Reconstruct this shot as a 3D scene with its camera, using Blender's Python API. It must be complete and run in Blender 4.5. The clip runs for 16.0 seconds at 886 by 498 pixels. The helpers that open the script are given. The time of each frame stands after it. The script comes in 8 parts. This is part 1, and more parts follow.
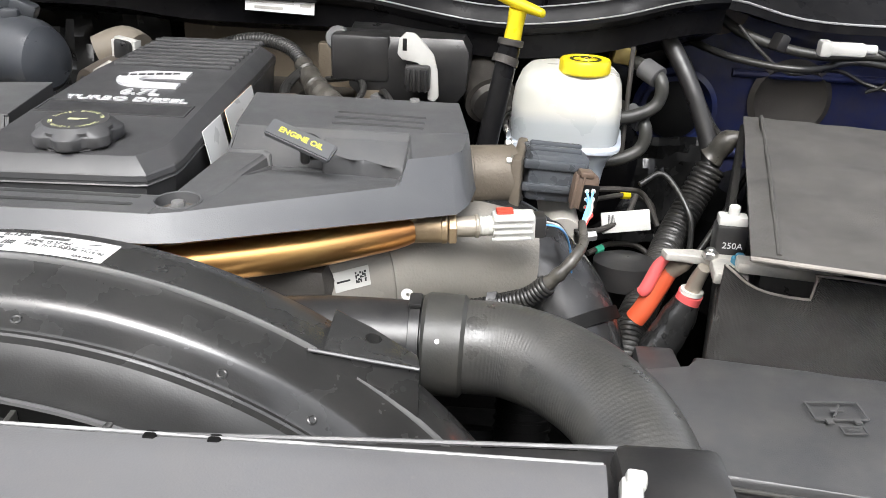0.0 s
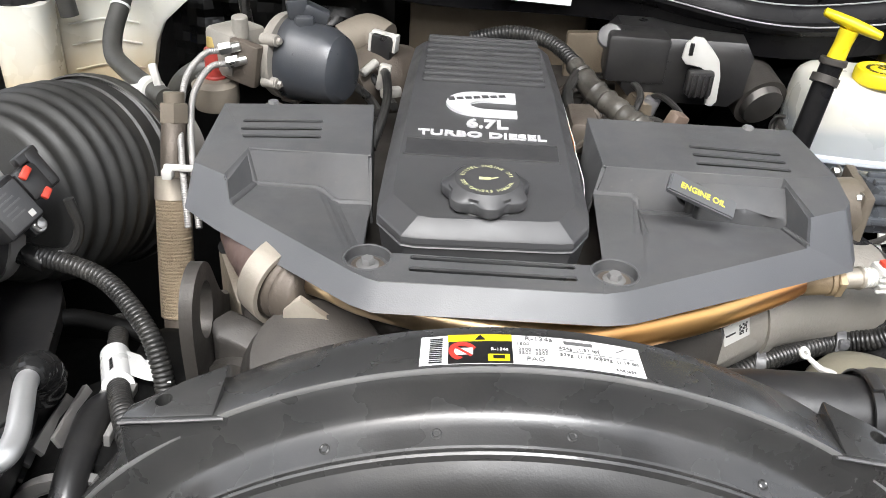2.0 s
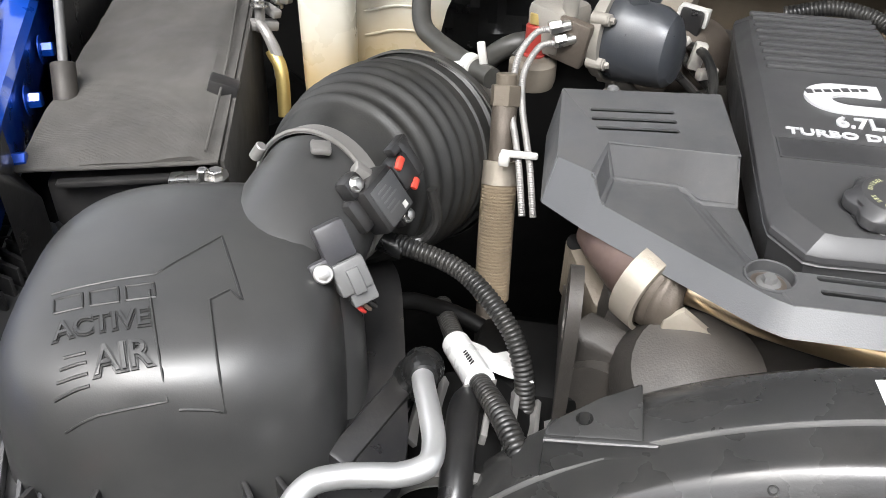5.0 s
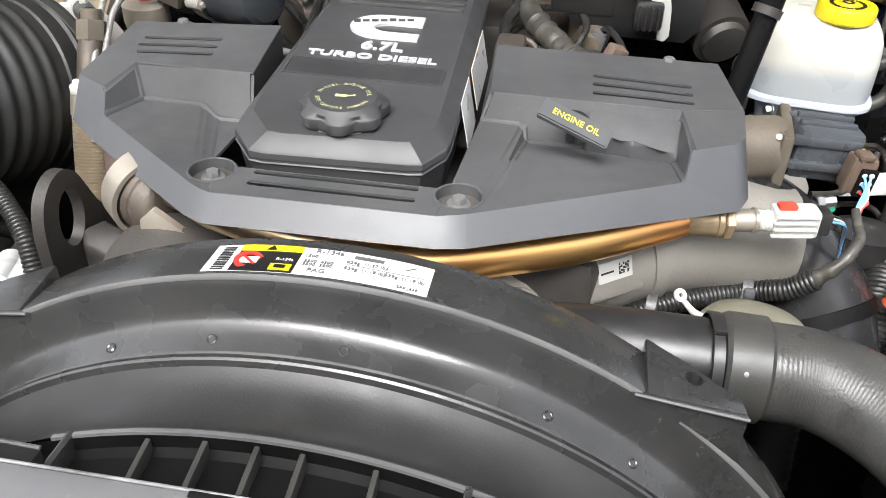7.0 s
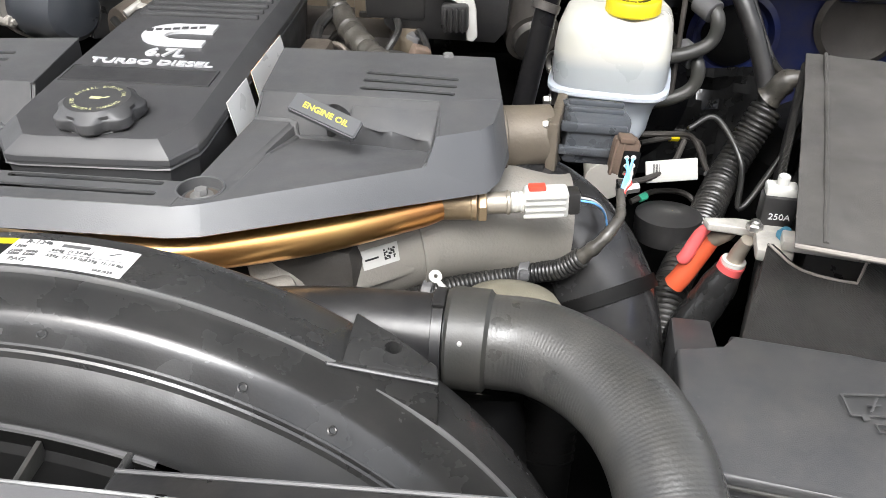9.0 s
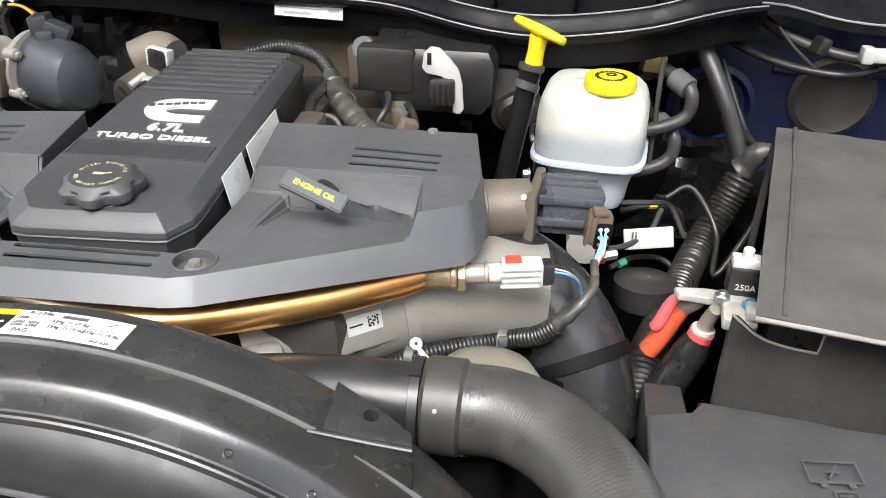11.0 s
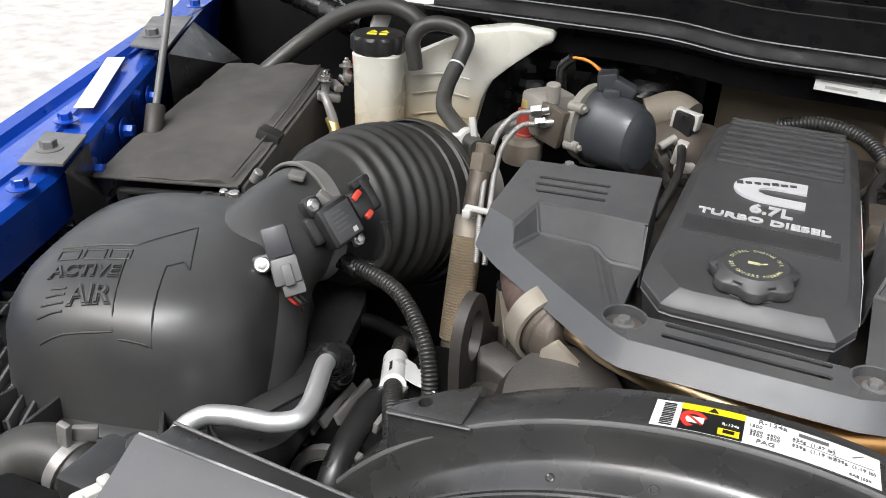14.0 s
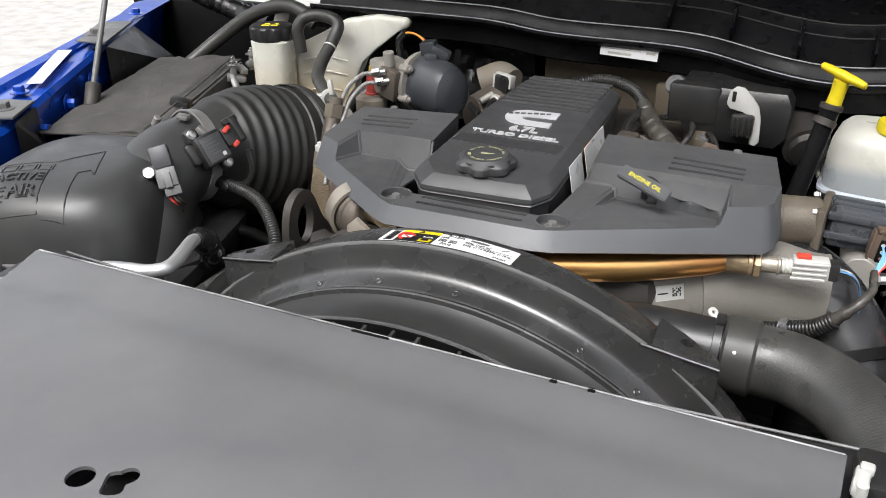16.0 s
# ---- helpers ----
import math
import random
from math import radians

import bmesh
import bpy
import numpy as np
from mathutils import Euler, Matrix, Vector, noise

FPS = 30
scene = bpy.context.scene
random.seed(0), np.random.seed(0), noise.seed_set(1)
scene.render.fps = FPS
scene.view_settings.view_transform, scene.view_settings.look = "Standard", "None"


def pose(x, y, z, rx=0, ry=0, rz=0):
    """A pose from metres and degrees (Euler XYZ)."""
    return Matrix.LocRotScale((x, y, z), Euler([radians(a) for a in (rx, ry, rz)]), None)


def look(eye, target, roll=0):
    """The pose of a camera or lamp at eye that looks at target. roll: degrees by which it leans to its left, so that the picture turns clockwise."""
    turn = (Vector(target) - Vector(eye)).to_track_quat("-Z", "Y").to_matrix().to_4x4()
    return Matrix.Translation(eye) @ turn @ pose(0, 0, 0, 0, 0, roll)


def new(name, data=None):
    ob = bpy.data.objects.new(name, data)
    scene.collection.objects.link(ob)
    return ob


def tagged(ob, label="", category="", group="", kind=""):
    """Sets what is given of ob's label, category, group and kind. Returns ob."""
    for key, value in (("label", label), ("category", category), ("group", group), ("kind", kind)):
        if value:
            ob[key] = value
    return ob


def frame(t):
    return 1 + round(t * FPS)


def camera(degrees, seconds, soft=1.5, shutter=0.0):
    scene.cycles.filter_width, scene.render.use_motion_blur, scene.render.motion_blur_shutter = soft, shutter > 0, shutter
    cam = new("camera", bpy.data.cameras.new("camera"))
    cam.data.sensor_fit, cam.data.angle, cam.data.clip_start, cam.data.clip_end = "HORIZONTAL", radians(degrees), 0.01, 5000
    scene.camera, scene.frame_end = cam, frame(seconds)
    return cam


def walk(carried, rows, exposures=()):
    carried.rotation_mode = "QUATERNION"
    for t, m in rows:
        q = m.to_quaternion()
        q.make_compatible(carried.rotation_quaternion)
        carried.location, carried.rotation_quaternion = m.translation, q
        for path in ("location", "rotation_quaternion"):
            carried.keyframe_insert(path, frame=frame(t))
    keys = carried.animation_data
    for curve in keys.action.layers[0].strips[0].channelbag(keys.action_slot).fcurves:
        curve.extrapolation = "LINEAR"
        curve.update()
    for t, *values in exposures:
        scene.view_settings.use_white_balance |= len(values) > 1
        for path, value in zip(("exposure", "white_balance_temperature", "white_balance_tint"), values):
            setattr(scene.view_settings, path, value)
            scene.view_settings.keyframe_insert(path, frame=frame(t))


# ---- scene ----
cam = camera(56.4, 16.0, soft=0.8)
PATH = [
    (0, (0.311, -0.563, 1.378), (0.242, 1.256, 0.551), 2.2),
    (0.5, (0.22, -0.585, 1.439), (0.285, 1.188, 0.517), 3.2),
    (1, (0.132, -0.549, 1.45), (0.234, 1.19, 0.467), 3.5),
    (1.5, (0.043, -0.522, 1.455), (0.112, 1.197, 0.435), 3.2),
    (2, (-0.035, -0.51, 1.477), (-0.039, 1.19, 0.424), 3.5),
    (2.5, (-0.101, -0.48, 1.475), (-0.191, 1.18, 0.363), 3.8),
    (3, (-0.172, -0.455, 1.452), (-0.343, 1.176, 0.306), 4.0),
    (3.2, (-0.219, -0.457, 1.45), (-0.395, 1.161, 0.287), 4.1),
    (4.25, (-0.272, -0.470, 1.478), (-0.565, 1.128, 0.297), 2.8),
    (5.3, (-0.194, -0.485, 1.503), (-0.437, 1.099, 0.307), 1.4),
    (5.5, (-0.12, -0.486, 1.483), (-0.373, 1.134, 0.338), 1.6),
    (6, (0.032, -0.49, 1.478), (-0.211, 1.118, 0.313), 1.9),
    (6.5, (0.125, -0.484, 1.454), (-0.114, 1.133, 0.302), 1.9),
    (7, (0.149, -0.496, 1.452), (-0.074, 1.13, 0.309), 2.1),
    (7.5, (0.155, -0.528, 1.472), (-0.055, 1.105, 0.336), 1.7),
    (8, (0.174, -0.55, 1.467), (-0.04, 1.093, 0.346), 0.1),
    (8.5, (0.252, -0.521, 1.451), (0.061, 1.131, 0.34), -0.0),
    (9, (0.328, -0.507, 1.446), (0.139, 1.155, 0.349), 0.4),
    (9.2, (0.357, -0.509, 1.452), (0.148, 1.15, 0.355), 0.3),
    (10.25, (0.368, -0.528, 1.474), (0.180, 1.173, 0.420), 0.6),
    (11.3, (0.31, -0.523, 1.486), (0.093, 1.201, 0.496), 0.8),
    (11.5, (0.269, -0.517, 1.488), (0.037, 1.207, 0.501), 0.8),
    (12, (0.164, -0.517, 1.486), (-0.049, 1.217, 0.511), 2.6),
    (12.5, (0.107, -0.524, 1.498), (-0.197, 1.193, 0.519), 2.5),
    (13, (0.039, -0.529, 1.509), (-0.397, 1.161, 0.532), 2.1),
    (13.5, (-0.009, -0.549, 1.507), (-0.601, 1.094, 0.531), 2.1),
    (14, (-0.007, -0.561, 1.506), (-0.702, 1.049, 0.544), 2.0),
    (14.5, (0.013, -0.565, 1.512), (-0.707, 1.029, 0.541), 2.0),
    (15, (0.065, -0.577, 1.515), (-0.679, 1.007, 0.547), 1.5),
    (15.5, (0.178, -0.659, 1.504), (-0.551, 0.949, 0.564), 1.7),
    (16, (0.303, -0.764, 1.503), (-0.42, 0.879, 0.62), 0.3),
]
EXPOSURES = [(0, 1.66), (13.0, 1.70), (14, 1.12), (14.5, 0.84), (15.5, 0.97), (16, 1.06)]
walk(cam, [(t, look(eye, target, roll)) for t, eye, target, roll in PATH], exposures=EXPOSURES)

# ---- world and light ----
world = bpy.data.worlds.new("overcast_sky")
scene.world = world
world.use_nodes = True
wn, wl = world.node_tree.nodes, world.node_tree.links
wn.clear()
sky = wn.new("ShaderNodeTexSky")
sky.sky_type = 'NISHITA'
sky.sun_disc = False
sky.sun_elevation = radians(52)
sky.sun_rotation = radians(200)
sky.air_density, sky.dust_density = 1.0, 4.0
grey = wn.new("ShaderNodeHueSaturation")
grey.inputs["Saturation"].default_value = 0.22
bg = wn.new("ShaderNodeBackground")
bg.inputs["Strength"].default_value = 0.15
wout = wn.new("ShaderNodeOutputWorld")
wl.new(sky.outputs[0], grey.inputs["Color"])
wl.new(grey.outputs[0], bg.inputs["Color"])
wl.new(bg.outputs[0], wout.inputs["Surface"])

sun_data = bpy.data.lights.new("sun", 'SUN')
sun_data.energy = 1.3
sun_data.angle = radians(25)
sun_data.color = (0.975, 0.985, 1.0)
sun = new("sun", sun_data)
sun.matrix_world = look((0.3, -1.9, 4.4), (0, 0.1, 1.1))

# ---- materials ----
def material(name, color, rough=0.5, metal=0.0, vary=0.3, scale=9.0, fine=260.0, bump=0.12, dust=0.0,
             dust_color=(0.22, 0.20, 0.17), coat=0.0, rough_vary=0.12, weave=0.0, transmit=0.0, sub=0.0, spec=0.5, scuff=0.0):
    """A surface with stains at one scale, grain at another, and dust in patches."""
    m = bpy.data.materials.new(name)
    m.use_nodes = True
    n, l = m.node_tree.nodes, m.node_tree.links
    b = n["Principled BSDF"]
    co = n.new("ShaderNodeTexCoord")
    big = n.new("ShaderNodeTexNoise")
    big.inputs["Scale"].default_value, big.inputs["Detail"].default_value = scale, 6
    small = n.new("ShaderNodeTexNoise")
    small.inputs["Scale"].default_value, small.inputs["Detail"].default_value = fine, 3
    for q in (big, small):
        l.new(co.outputs["Object"], q.inputs["Vector"])
    ramp = n.new("ShaderNodeMapRange")
    ramp.inputs[1].default_value, ramp.inputs[2].default_value = 0.3, 0.7
    l.new(big.outputs[0], ramp.inputs[0])
    mix = n.new("ShaderNodeMix")
    mix.data_type = 'RGBA'
    mix.inputs[6].default_value = (*[c * (1 - vary) for c in color], 1)
    mix.inputs[7].default_value = (*[min(1, c * (1 + vary)) for c in color], 1)
    l.new(ramp.outputs[0], mix.inputs[0])
    out = mix.outputs[2]
    if dust:
        dn = n.new("ShaderNodeTexNoise")
        dn.inputs["Scale"].default_value, dn.inputs["Detail"].default_value = scale * 2.3, 9
        dn.inputs["Roughness"].default_value = 0.7
        l.new(co.outputs["Object"], dn.inputs["Vector"])
        dr = n.new("ShaderNodeMapRange")
        dr.inputs[1].default_value, dr.inputs[2].default_value, dr.inputs[4].default_value = 0.38, 0.84, dust
        l.new(dn.outputs[0], dr.inputs[0])
        dm = n.new("ShaderNodeMix")
        dm.data_type = 'RGBA'
        l.new(dr.outputs[0], dm.inputs[0])
        l.new(out, dm.inputs[6])
        dm.inputs[7].default_value = (*dust_color, 1)
        out = dm.outputs[2]
    if scuff:
        sn, vo = n.new("ShaderNodeTexNoise"), n.new("ShaderNodeTexVoronoi")
        sn.inputs["Scale"].default_value, sn.inputs["Detail"].default_value, sn.inputs["Distortion"].default_value = 30, 8, 0.5
        sn.inputs["Roughness"].default_value = 0.72
        vo.inputs["Scale"].default_value = 75
        s1, s2, mx, sm = n.new("ShaderNodeMapRange"), n.new("ShaderNodeMapRange"), n.new("ShaderNodeMath"), n.new("ShaderNodeMix")
        s1.inputs[1].default_value, s1.inputs[2].default_value, s1.inputs[4].default_value = 0.40, 0.95, scuff
        s2.inputs[1].default_value, s2.inputs[2].default_value, s2.inputs[3].default_value, s2.inputs[4].default_value = 0.05, 0.11, scuff * 0.9, 0
        mx.operation, sm.data_type = 'MAXIMUM', 'RGBA'
        l.new(co.outputs["Object"], sn.inputs["Vector"])
        l.new(co.outputs["Object"], vo.inputs["Vector"])
        l.new(sn.outputs[0], s1.inputs[0])
        l.new(vo.outputs["Distance"], s2.inputs[0])
        l.new(s1.outputs[0], mx.inputs[0])
        l.new(s2.outputs[0], mx.inputs[1])
        l.new(mx.outputs[0], sm.inputs[0])
        l.new(out, sm.inputs[6])
        sm.inputs[7].default_value = (*dust_color, 1)
        out = sm.outputs[2]
    l.new(out, b.inputs["Base Color"])
    rr = n.new("ShaderNodeMapRange")
    rr.inputs[1].default_value, rr.inputs[2].default_value = 0.3, 0.7
    rr.inputs[3].default_value, rr.inputs[4].default_value = max(0.03, rough - rough_vary), min(1, rough + rough_vary)
    mid = n.new("ShaderNodeTexNoise")
    mid.inputs["Scale"].default_value, mid.inputs["Detail"].default_value = scale * 3.7, 5
    l.new(co.outputs["Object"], mid.inputs["Vector"])
    l.new(mid.outputs[0], rr.inputs[0])
    l.new(rr.outputs[0], b.inputs["Roughness"])
    b.inputs["Metallic"].default_value = metal
    b.inputs["Specular IOR Level"].default_value = spec
    b.inputs["Coat Weight"].default_value = coat
    b.inputs["Coat Roughness"].default_value = 0.06
    b.inputs["Transmission Weight"].default_value = transmit
    if sub:
        b.inputs["Subsurface Weight"].default_value = sub
        b.inputs["Subsurface Radius"].default_value = (1, 0.95, 0.85)
        b.inputs["Subsurface Scale"].default_value = 0.02
    bp = n.new("ShaderNodeBump")
    bp.inputs["Strength"].default_value, bp.inputs["Distance"].default_value = bump, 0.001
    height = small.outputs[0]
    if weave:
        wa, wb = n.new("ShaderNodeTexWave"), n.new("ShaderNodeTexWave")
        wa.bands_direction, wb.bands_direction = 'DIAGONAL', 'X'
        for w in (wa, wb):
            w.inputs["Scale"].default_value = weave
            w.inputs["Distortion"].default_value = 0.4
            l.new(co.outputs["Object"], w.inputs["Vector"])
        mul = n.new("ShaderNodeMath")
        mul.operation = 'MULTIPLY'
        l.new(wa.outputs[1], mul.inputs[0])
        l.new(wb.outputs[1], mul.inputs[1])
        height = mul.outputs[0]
    l.new(height, bp.inputs["Height"])
    l.new(bp.outputs[0], b.inputs["Normal"])
    return m


M_COVER = material("textured_black_cover", (0.062, 0.063, 0.066), 0.50, fine=1500, bump=0.14, vary=0.18, dust=0.10, rough_vary=0.08, scuff=0.12, spec=0.25)
# smoother finish; base lighter than the cover to paint sky light on the rim
M_RIM = material("smooth_lightened_black", (0.075, 0.077, 0.082), 0.42, fine=900, bump=0.12, vary=0.10, dust=0.04, rough_vary=0.05)
M_LID = material("textured_black_lid", (0.047, 0.047, 0.049), 0.42, fine=1500, bump=0.11, vary=0.15, dust=0.07, rough_vary=0.07)
M_PANELDARK = material("dark_textured_panel", (0.030, 0.030, 0.032), 0.45, fine=1400, bump=0.10, vary=0.15, dust=0.07)
M_SHROUD = material("glossy_black_shroud", (0.028, 0.028, 0.028), 0.27, scale=6, fine=600, bump=0.08, vary=0.30, dust=0.26, rough_vary=0.13, spec=0.8, scuff=0.03, dust_color=(0.105, 0.100, 0.092))
M_PANEL = material("grey_black_panel", (0.125, 0.125, 0.13), 0.40, scale=5, fine=900, bump=0.10, vary=0.12, dust=0.14, rough_vary=0.10, scuff=0.16)
M_BLACK = material("black_plastic", (0.013, 0.013, 0.014), 0.38, dust=0.10, spec=0.55, scuff=0.06)
M_AIRBOX = material("satin_black_air_box", (0.036, 0.036, 0.036), 0.38, scale=6, fine=900, bump=0.06, dust=0.16, dust_color=(0.11, 0.105, 0.095), spec=0.6, scuff=0.05, rough_vary=0.10)
# near black: the shade of gaps and deep parts is put into this colour
M_DARK = material("near_black_gap_shade", (0.004, 0.004, 0.004), 0.6, dust=0.08, dust_color=(0.03, 0.025, 0.02), spec=0.12)
M_COWL = material("black_cowl", (0.005, 0.005, 0.006), 0.32, dust=0.05, spec=0.10)
M_RUBBER = material("grey_black_rubber", (0.032, 0.032, 0.030), 0.44, fine=500, dust=0.28, dust_color=(0.12, 0.11, 0.09), scuff=0.12)
M_HOSE = material("fabric_black_hose", (0.040, 0.040, 0.039), 0.36, fine=420, bump=0.25, vary=0.35, dust=0.40, scuff=0.2, dust_color=(0.115, 0.108, 0.092))
M_BELLOWS = material("matt_black_bellows", (0.014, 0.014, 0.0135), 0.55, fine=500, dust=0.25, dust_color=(0.07, 0.066, 0.055), scuff=0.15)
M_LOOM = material("split_black_loom", (0.014, 0.014, 0.014), 0.36, dust=0.18)
M_TAPE = material("wrinkled_black_tape", (0.012, 0.012, 0.012), 0.24, fine=70, bump=0.9)
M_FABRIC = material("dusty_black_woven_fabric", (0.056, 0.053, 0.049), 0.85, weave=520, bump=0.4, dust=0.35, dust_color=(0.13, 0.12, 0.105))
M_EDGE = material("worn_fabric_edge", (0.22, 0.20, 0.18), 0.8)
M_LINE = material("pale_edge_line", (0.30, 0.30, 0.30), 0.5)
M_LIP = material("grey_lip_reflection", (0.22, 0.22, 0.22), 0.45, vary=0.8, scale=25)
M_FUSE = material("grey_fuse_box_plastic", (0.048, 0.049, 0.052), 0.40, fine=900, bump=0.2, vary=0.15, dust=0.15, rough_vary=0.08, scuff=0.12)
M_TAN = material("tan_brown_heat_shield", (0.13, 0.105, 0.075), 0.5, metal=0.4, fine=350, bump=0.5, dust=0.3, dust_color=(0.16, 0.12, 0.08))
M_ALU = material("cast_aluminium", (0.45, 0.43, 0.39), 0.55, metal=0.25, fine=400, bump=0.4, vary=0.18, dust=0.35, dust_color=(0.30, 0.26, 0.22))
M_TUBEALU = material("drawn_aluminium", (0.66, 0.66, 0.66), 0.42, metal=0.75, vary=0.12, dust=0.15, dust_color=(0.4, 0.4, 0.38))
M_STEEL = material("zinc_steel", (0.55, 0.54, 0.52), 0.32, metal=0.95, vary=0.2, dust=0.2)
M_DARKBOLT = material("dark_bolt_steel", (0.18, 0.17, 0.16), 0.4, metal=0.9)
M_CASTBROWN = material("heat_browned_cast_steel", (0.11, 0.092, 0.076), 0.55, metal=0.45, fine=350, bump=0.5, dust=0.3, dust_color=(0.13, 0.105, 0.08))
M_IRON = material("dark_cast_iron", (0.044, 0.040, 0.036), 0.55, metal=0.3, fine=600, bump=0.25, dust=0.3, dust_color=(0.12, 0.105, 0.09))
M_SHIELD = material("stamped_heat_shield", (0.42, 0.38, 0.32), 0.42, metal=0.6, fine=300, bump=0.3, dust=0.35, dust_color=(0.36, 0.29, 0.21))
M_BEIGE = material("beige_insulation", (0.15, 0.128, 0.10), 0.7, fine=200, bump=0.4, dust=0.3)
M_BRAID = material("braided_steel", (0.44, 0.35, 0.24), 0.42, metal=0.45, weave=620, bump=1.0, dust=0.2)
M_GRIMETAPE = material("grimy_wrinkled_tape", (0.040, 0.037, 0.032), 0.38, fine=90, bump=1.0, vary=0.5, scale=30, dust=0.5, dust_color=(0.17, 0.155, 0.13))
M_FOIL = material("wrinkled_black_foil", (0.03, 0.03, 0.03), 0.18, metal=0.5, fine=55, bump=1.0)
M_MILK = material("milky_plastic", (0.54, 0.53, 0.49), 0.30, vary=0.05, scale=5, fine=60, bump=0.05, sub=0.6, dust=0.10, dust_color=(0.6, 0.55, 0.42))
M_MILK_LOW = material("frosted_reservoir_plastic", (0.48, 0.52, 0.57), 0.36, vary=0.06, scale=5, fine=60, bump=0.05, sub=0.5)
M_YELLOW = material("yellow_plastic", (0.72, 0.57, 0.015), 0.36, vary=0.08, bump=0.05)
M_YPRINT = material("yellow_print", (0.86, 0.74, 0.05), 0.5, vary=0.1)
M_PRINT = material("pale_yellow_print", (0.40, 0.40, 0.22), 0.5, vary=0.5, scale=90)
M_WHITE = material("white_label", (0.70, 0.70, 0.69), 0.35, vary=0.04)
M_WPLAST = material("white_plastic", (0.50, 0.495, 0.47), 0.4, vary=0.1, dust=0.2)
M_INK = material("black_ink", (0.012, 0.012, 0.012), 0.45)
M_REDINK = material("red_ink", (0.55, 0.04, 0.03), 0.4)
M_ORANGE = material("orange_ink", (0.80, 0.28, 0.03), 0.4)
M_RED = material("red_plastic", (0.62, 0.06, 0.035), 0.38, dust=0.2)
M_ORRED = material("orange_red_boot", (0.44, 0.065, 0.022), 0.50, dust=0.25, dust_color=(0.25, 0.10, 0.06))
M_PINK = material("pink_red_boot", (0.62, 0.10, 0.10), 0.45)
M_SILVER = material("silver_emblem", (0.52, 0.52, 0.53), 0.42, metal=0.15, vary=0.06)
M_BLUE = material("metallic_blue_paint", (0.004, 0.060, 0.42), 0.36, metal=0.25, coat=1.0, vary=0.12, fine=3000, bump=0.02, dust=0.02, spec=0.35)
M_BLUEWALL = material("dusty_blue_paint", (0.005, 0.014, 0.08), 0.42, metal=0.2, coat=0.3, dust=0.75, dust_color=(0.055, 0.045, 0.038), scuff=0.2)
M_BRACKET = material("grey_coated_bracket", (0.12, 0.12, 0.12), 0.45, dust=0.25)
M_SENSOR = material("slate_sensor_plastic", (0.040, 0.040, 0.045), 0.42, dust=0.12)
M_PLUG = material("mid_grey_plug", (0.12, 0.12, 0.12), 0.45, dust=0.15)
M_BAND = material("dull_band_steel", (0.30, 0.29, 0.28), 0.42, metal=0.45, fine=500, bump=0.2, dust=0.2)
M_CAST = material("pale_cast_aluminium", (0.25, 0.235, 0.21), 0.55, metal=0.2, fine=420, bump=0.45, vary=0.15, dust=0.3, dust_color=(0.30, 0.25, 0.20))
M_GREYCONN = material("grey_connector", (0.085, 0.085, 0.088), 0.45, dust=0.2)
M_SLATE = material("slate_grey_actuator", (0.034, 0.038, 0.045), 0.36, metal=0.2, fine=900, bump=0.10, dust=0.15)
M_MOTOR = material("blue_grey_motor_case", (0.085, 0.093, 0.105), 0.30, metal=0.35, fine=600, bump=0.25, dust=0.2)
M_KHAKI = material("khaki_grey_casting", (0.20, 0.185, 0.14), 0.5, metal=0.15, fine=400, bump=0.3, dust=0.3, dust_color=(0.26, 0.23, 0.17))
M_DUCT = material("dusty_black_duct", (0.020, 0.020, 0.020), 0.42, fine=700, bump=0.12, vary=0.35, dust=0.22, dust_color=(0.075, 0.070, 0.060), rough_vary=0.10, spec=0.4, scuff=0.05)
M_BROWNPL = material("brown_connector", (0.11, 0.075, 0.055), 0.5, dust=0.3)
M_BLUEWIRE = material("pale_blue_wire", (0.15, 0.40, 0.75), 0.4)
M_REDWIRE = material("red_wire", (0.6, 0.05, 0.04), 0.4)
M_GREEN = material("green_wire", (0.05, 0.4, 0.25), 0.4)
M_BRASS = material("brass_fitting", (0.55, 0.42, 0.16), 0.4, metal=0.85)
M_LEADGREY = material("corroded_lead_terminal", (0.40, 0.385, 0.355), 0.55, metal=0.2, fine=300, bump=0.5, vary=0.3, scale=40, dust=0.4, dust_color=(0.58, 0.55, 0.48))
M_TANBRASS = material("dull_tan_brass", (0.42, 0.315, 0.20), 0.42, metal=0.65, fine=400, bump=0.3, vary=0.2, scale=30, dust=0.3, dust_color=(0.34, 0.28, 0.18))
M_NECK = material("tan_grey_casting", (0.14, 0.118, 0.092), 0.5, metal=0.3, fine=350, bump=0.4, dust=0.3, dust_color=(0.22, 0.18, 0.13))
M_GLOSSDUCT = material("glossy_black_moulding", (0.016, 0.016, 0.017), 0.22, fine=120, bump=0.12, vary=0.3, dust=0.18, dust_color=(0.12, 0.115, 0.105), scuff=0.1)
M_NUTBLUE = material("dull_blue_nut", (0.05, 0.20, 0.30), 0.45)
M_SCORCH = material("scorched_purple_steel", (0.135, 0.095, 0.085), 0.5, metal=0.5, vary=0.4, scale=30, dust=0.4, dust_color=(0.17, 0.12, 0.085))
M_GROUND = material("pale_concrete_ground", (0.39, 0.38, 0.36), 0.9, scale=7, fine=45, bump=1.0, vary=0.22, dust=0.35, scuff=0.25, dust_color=(0.33, 0.29, 0.25))


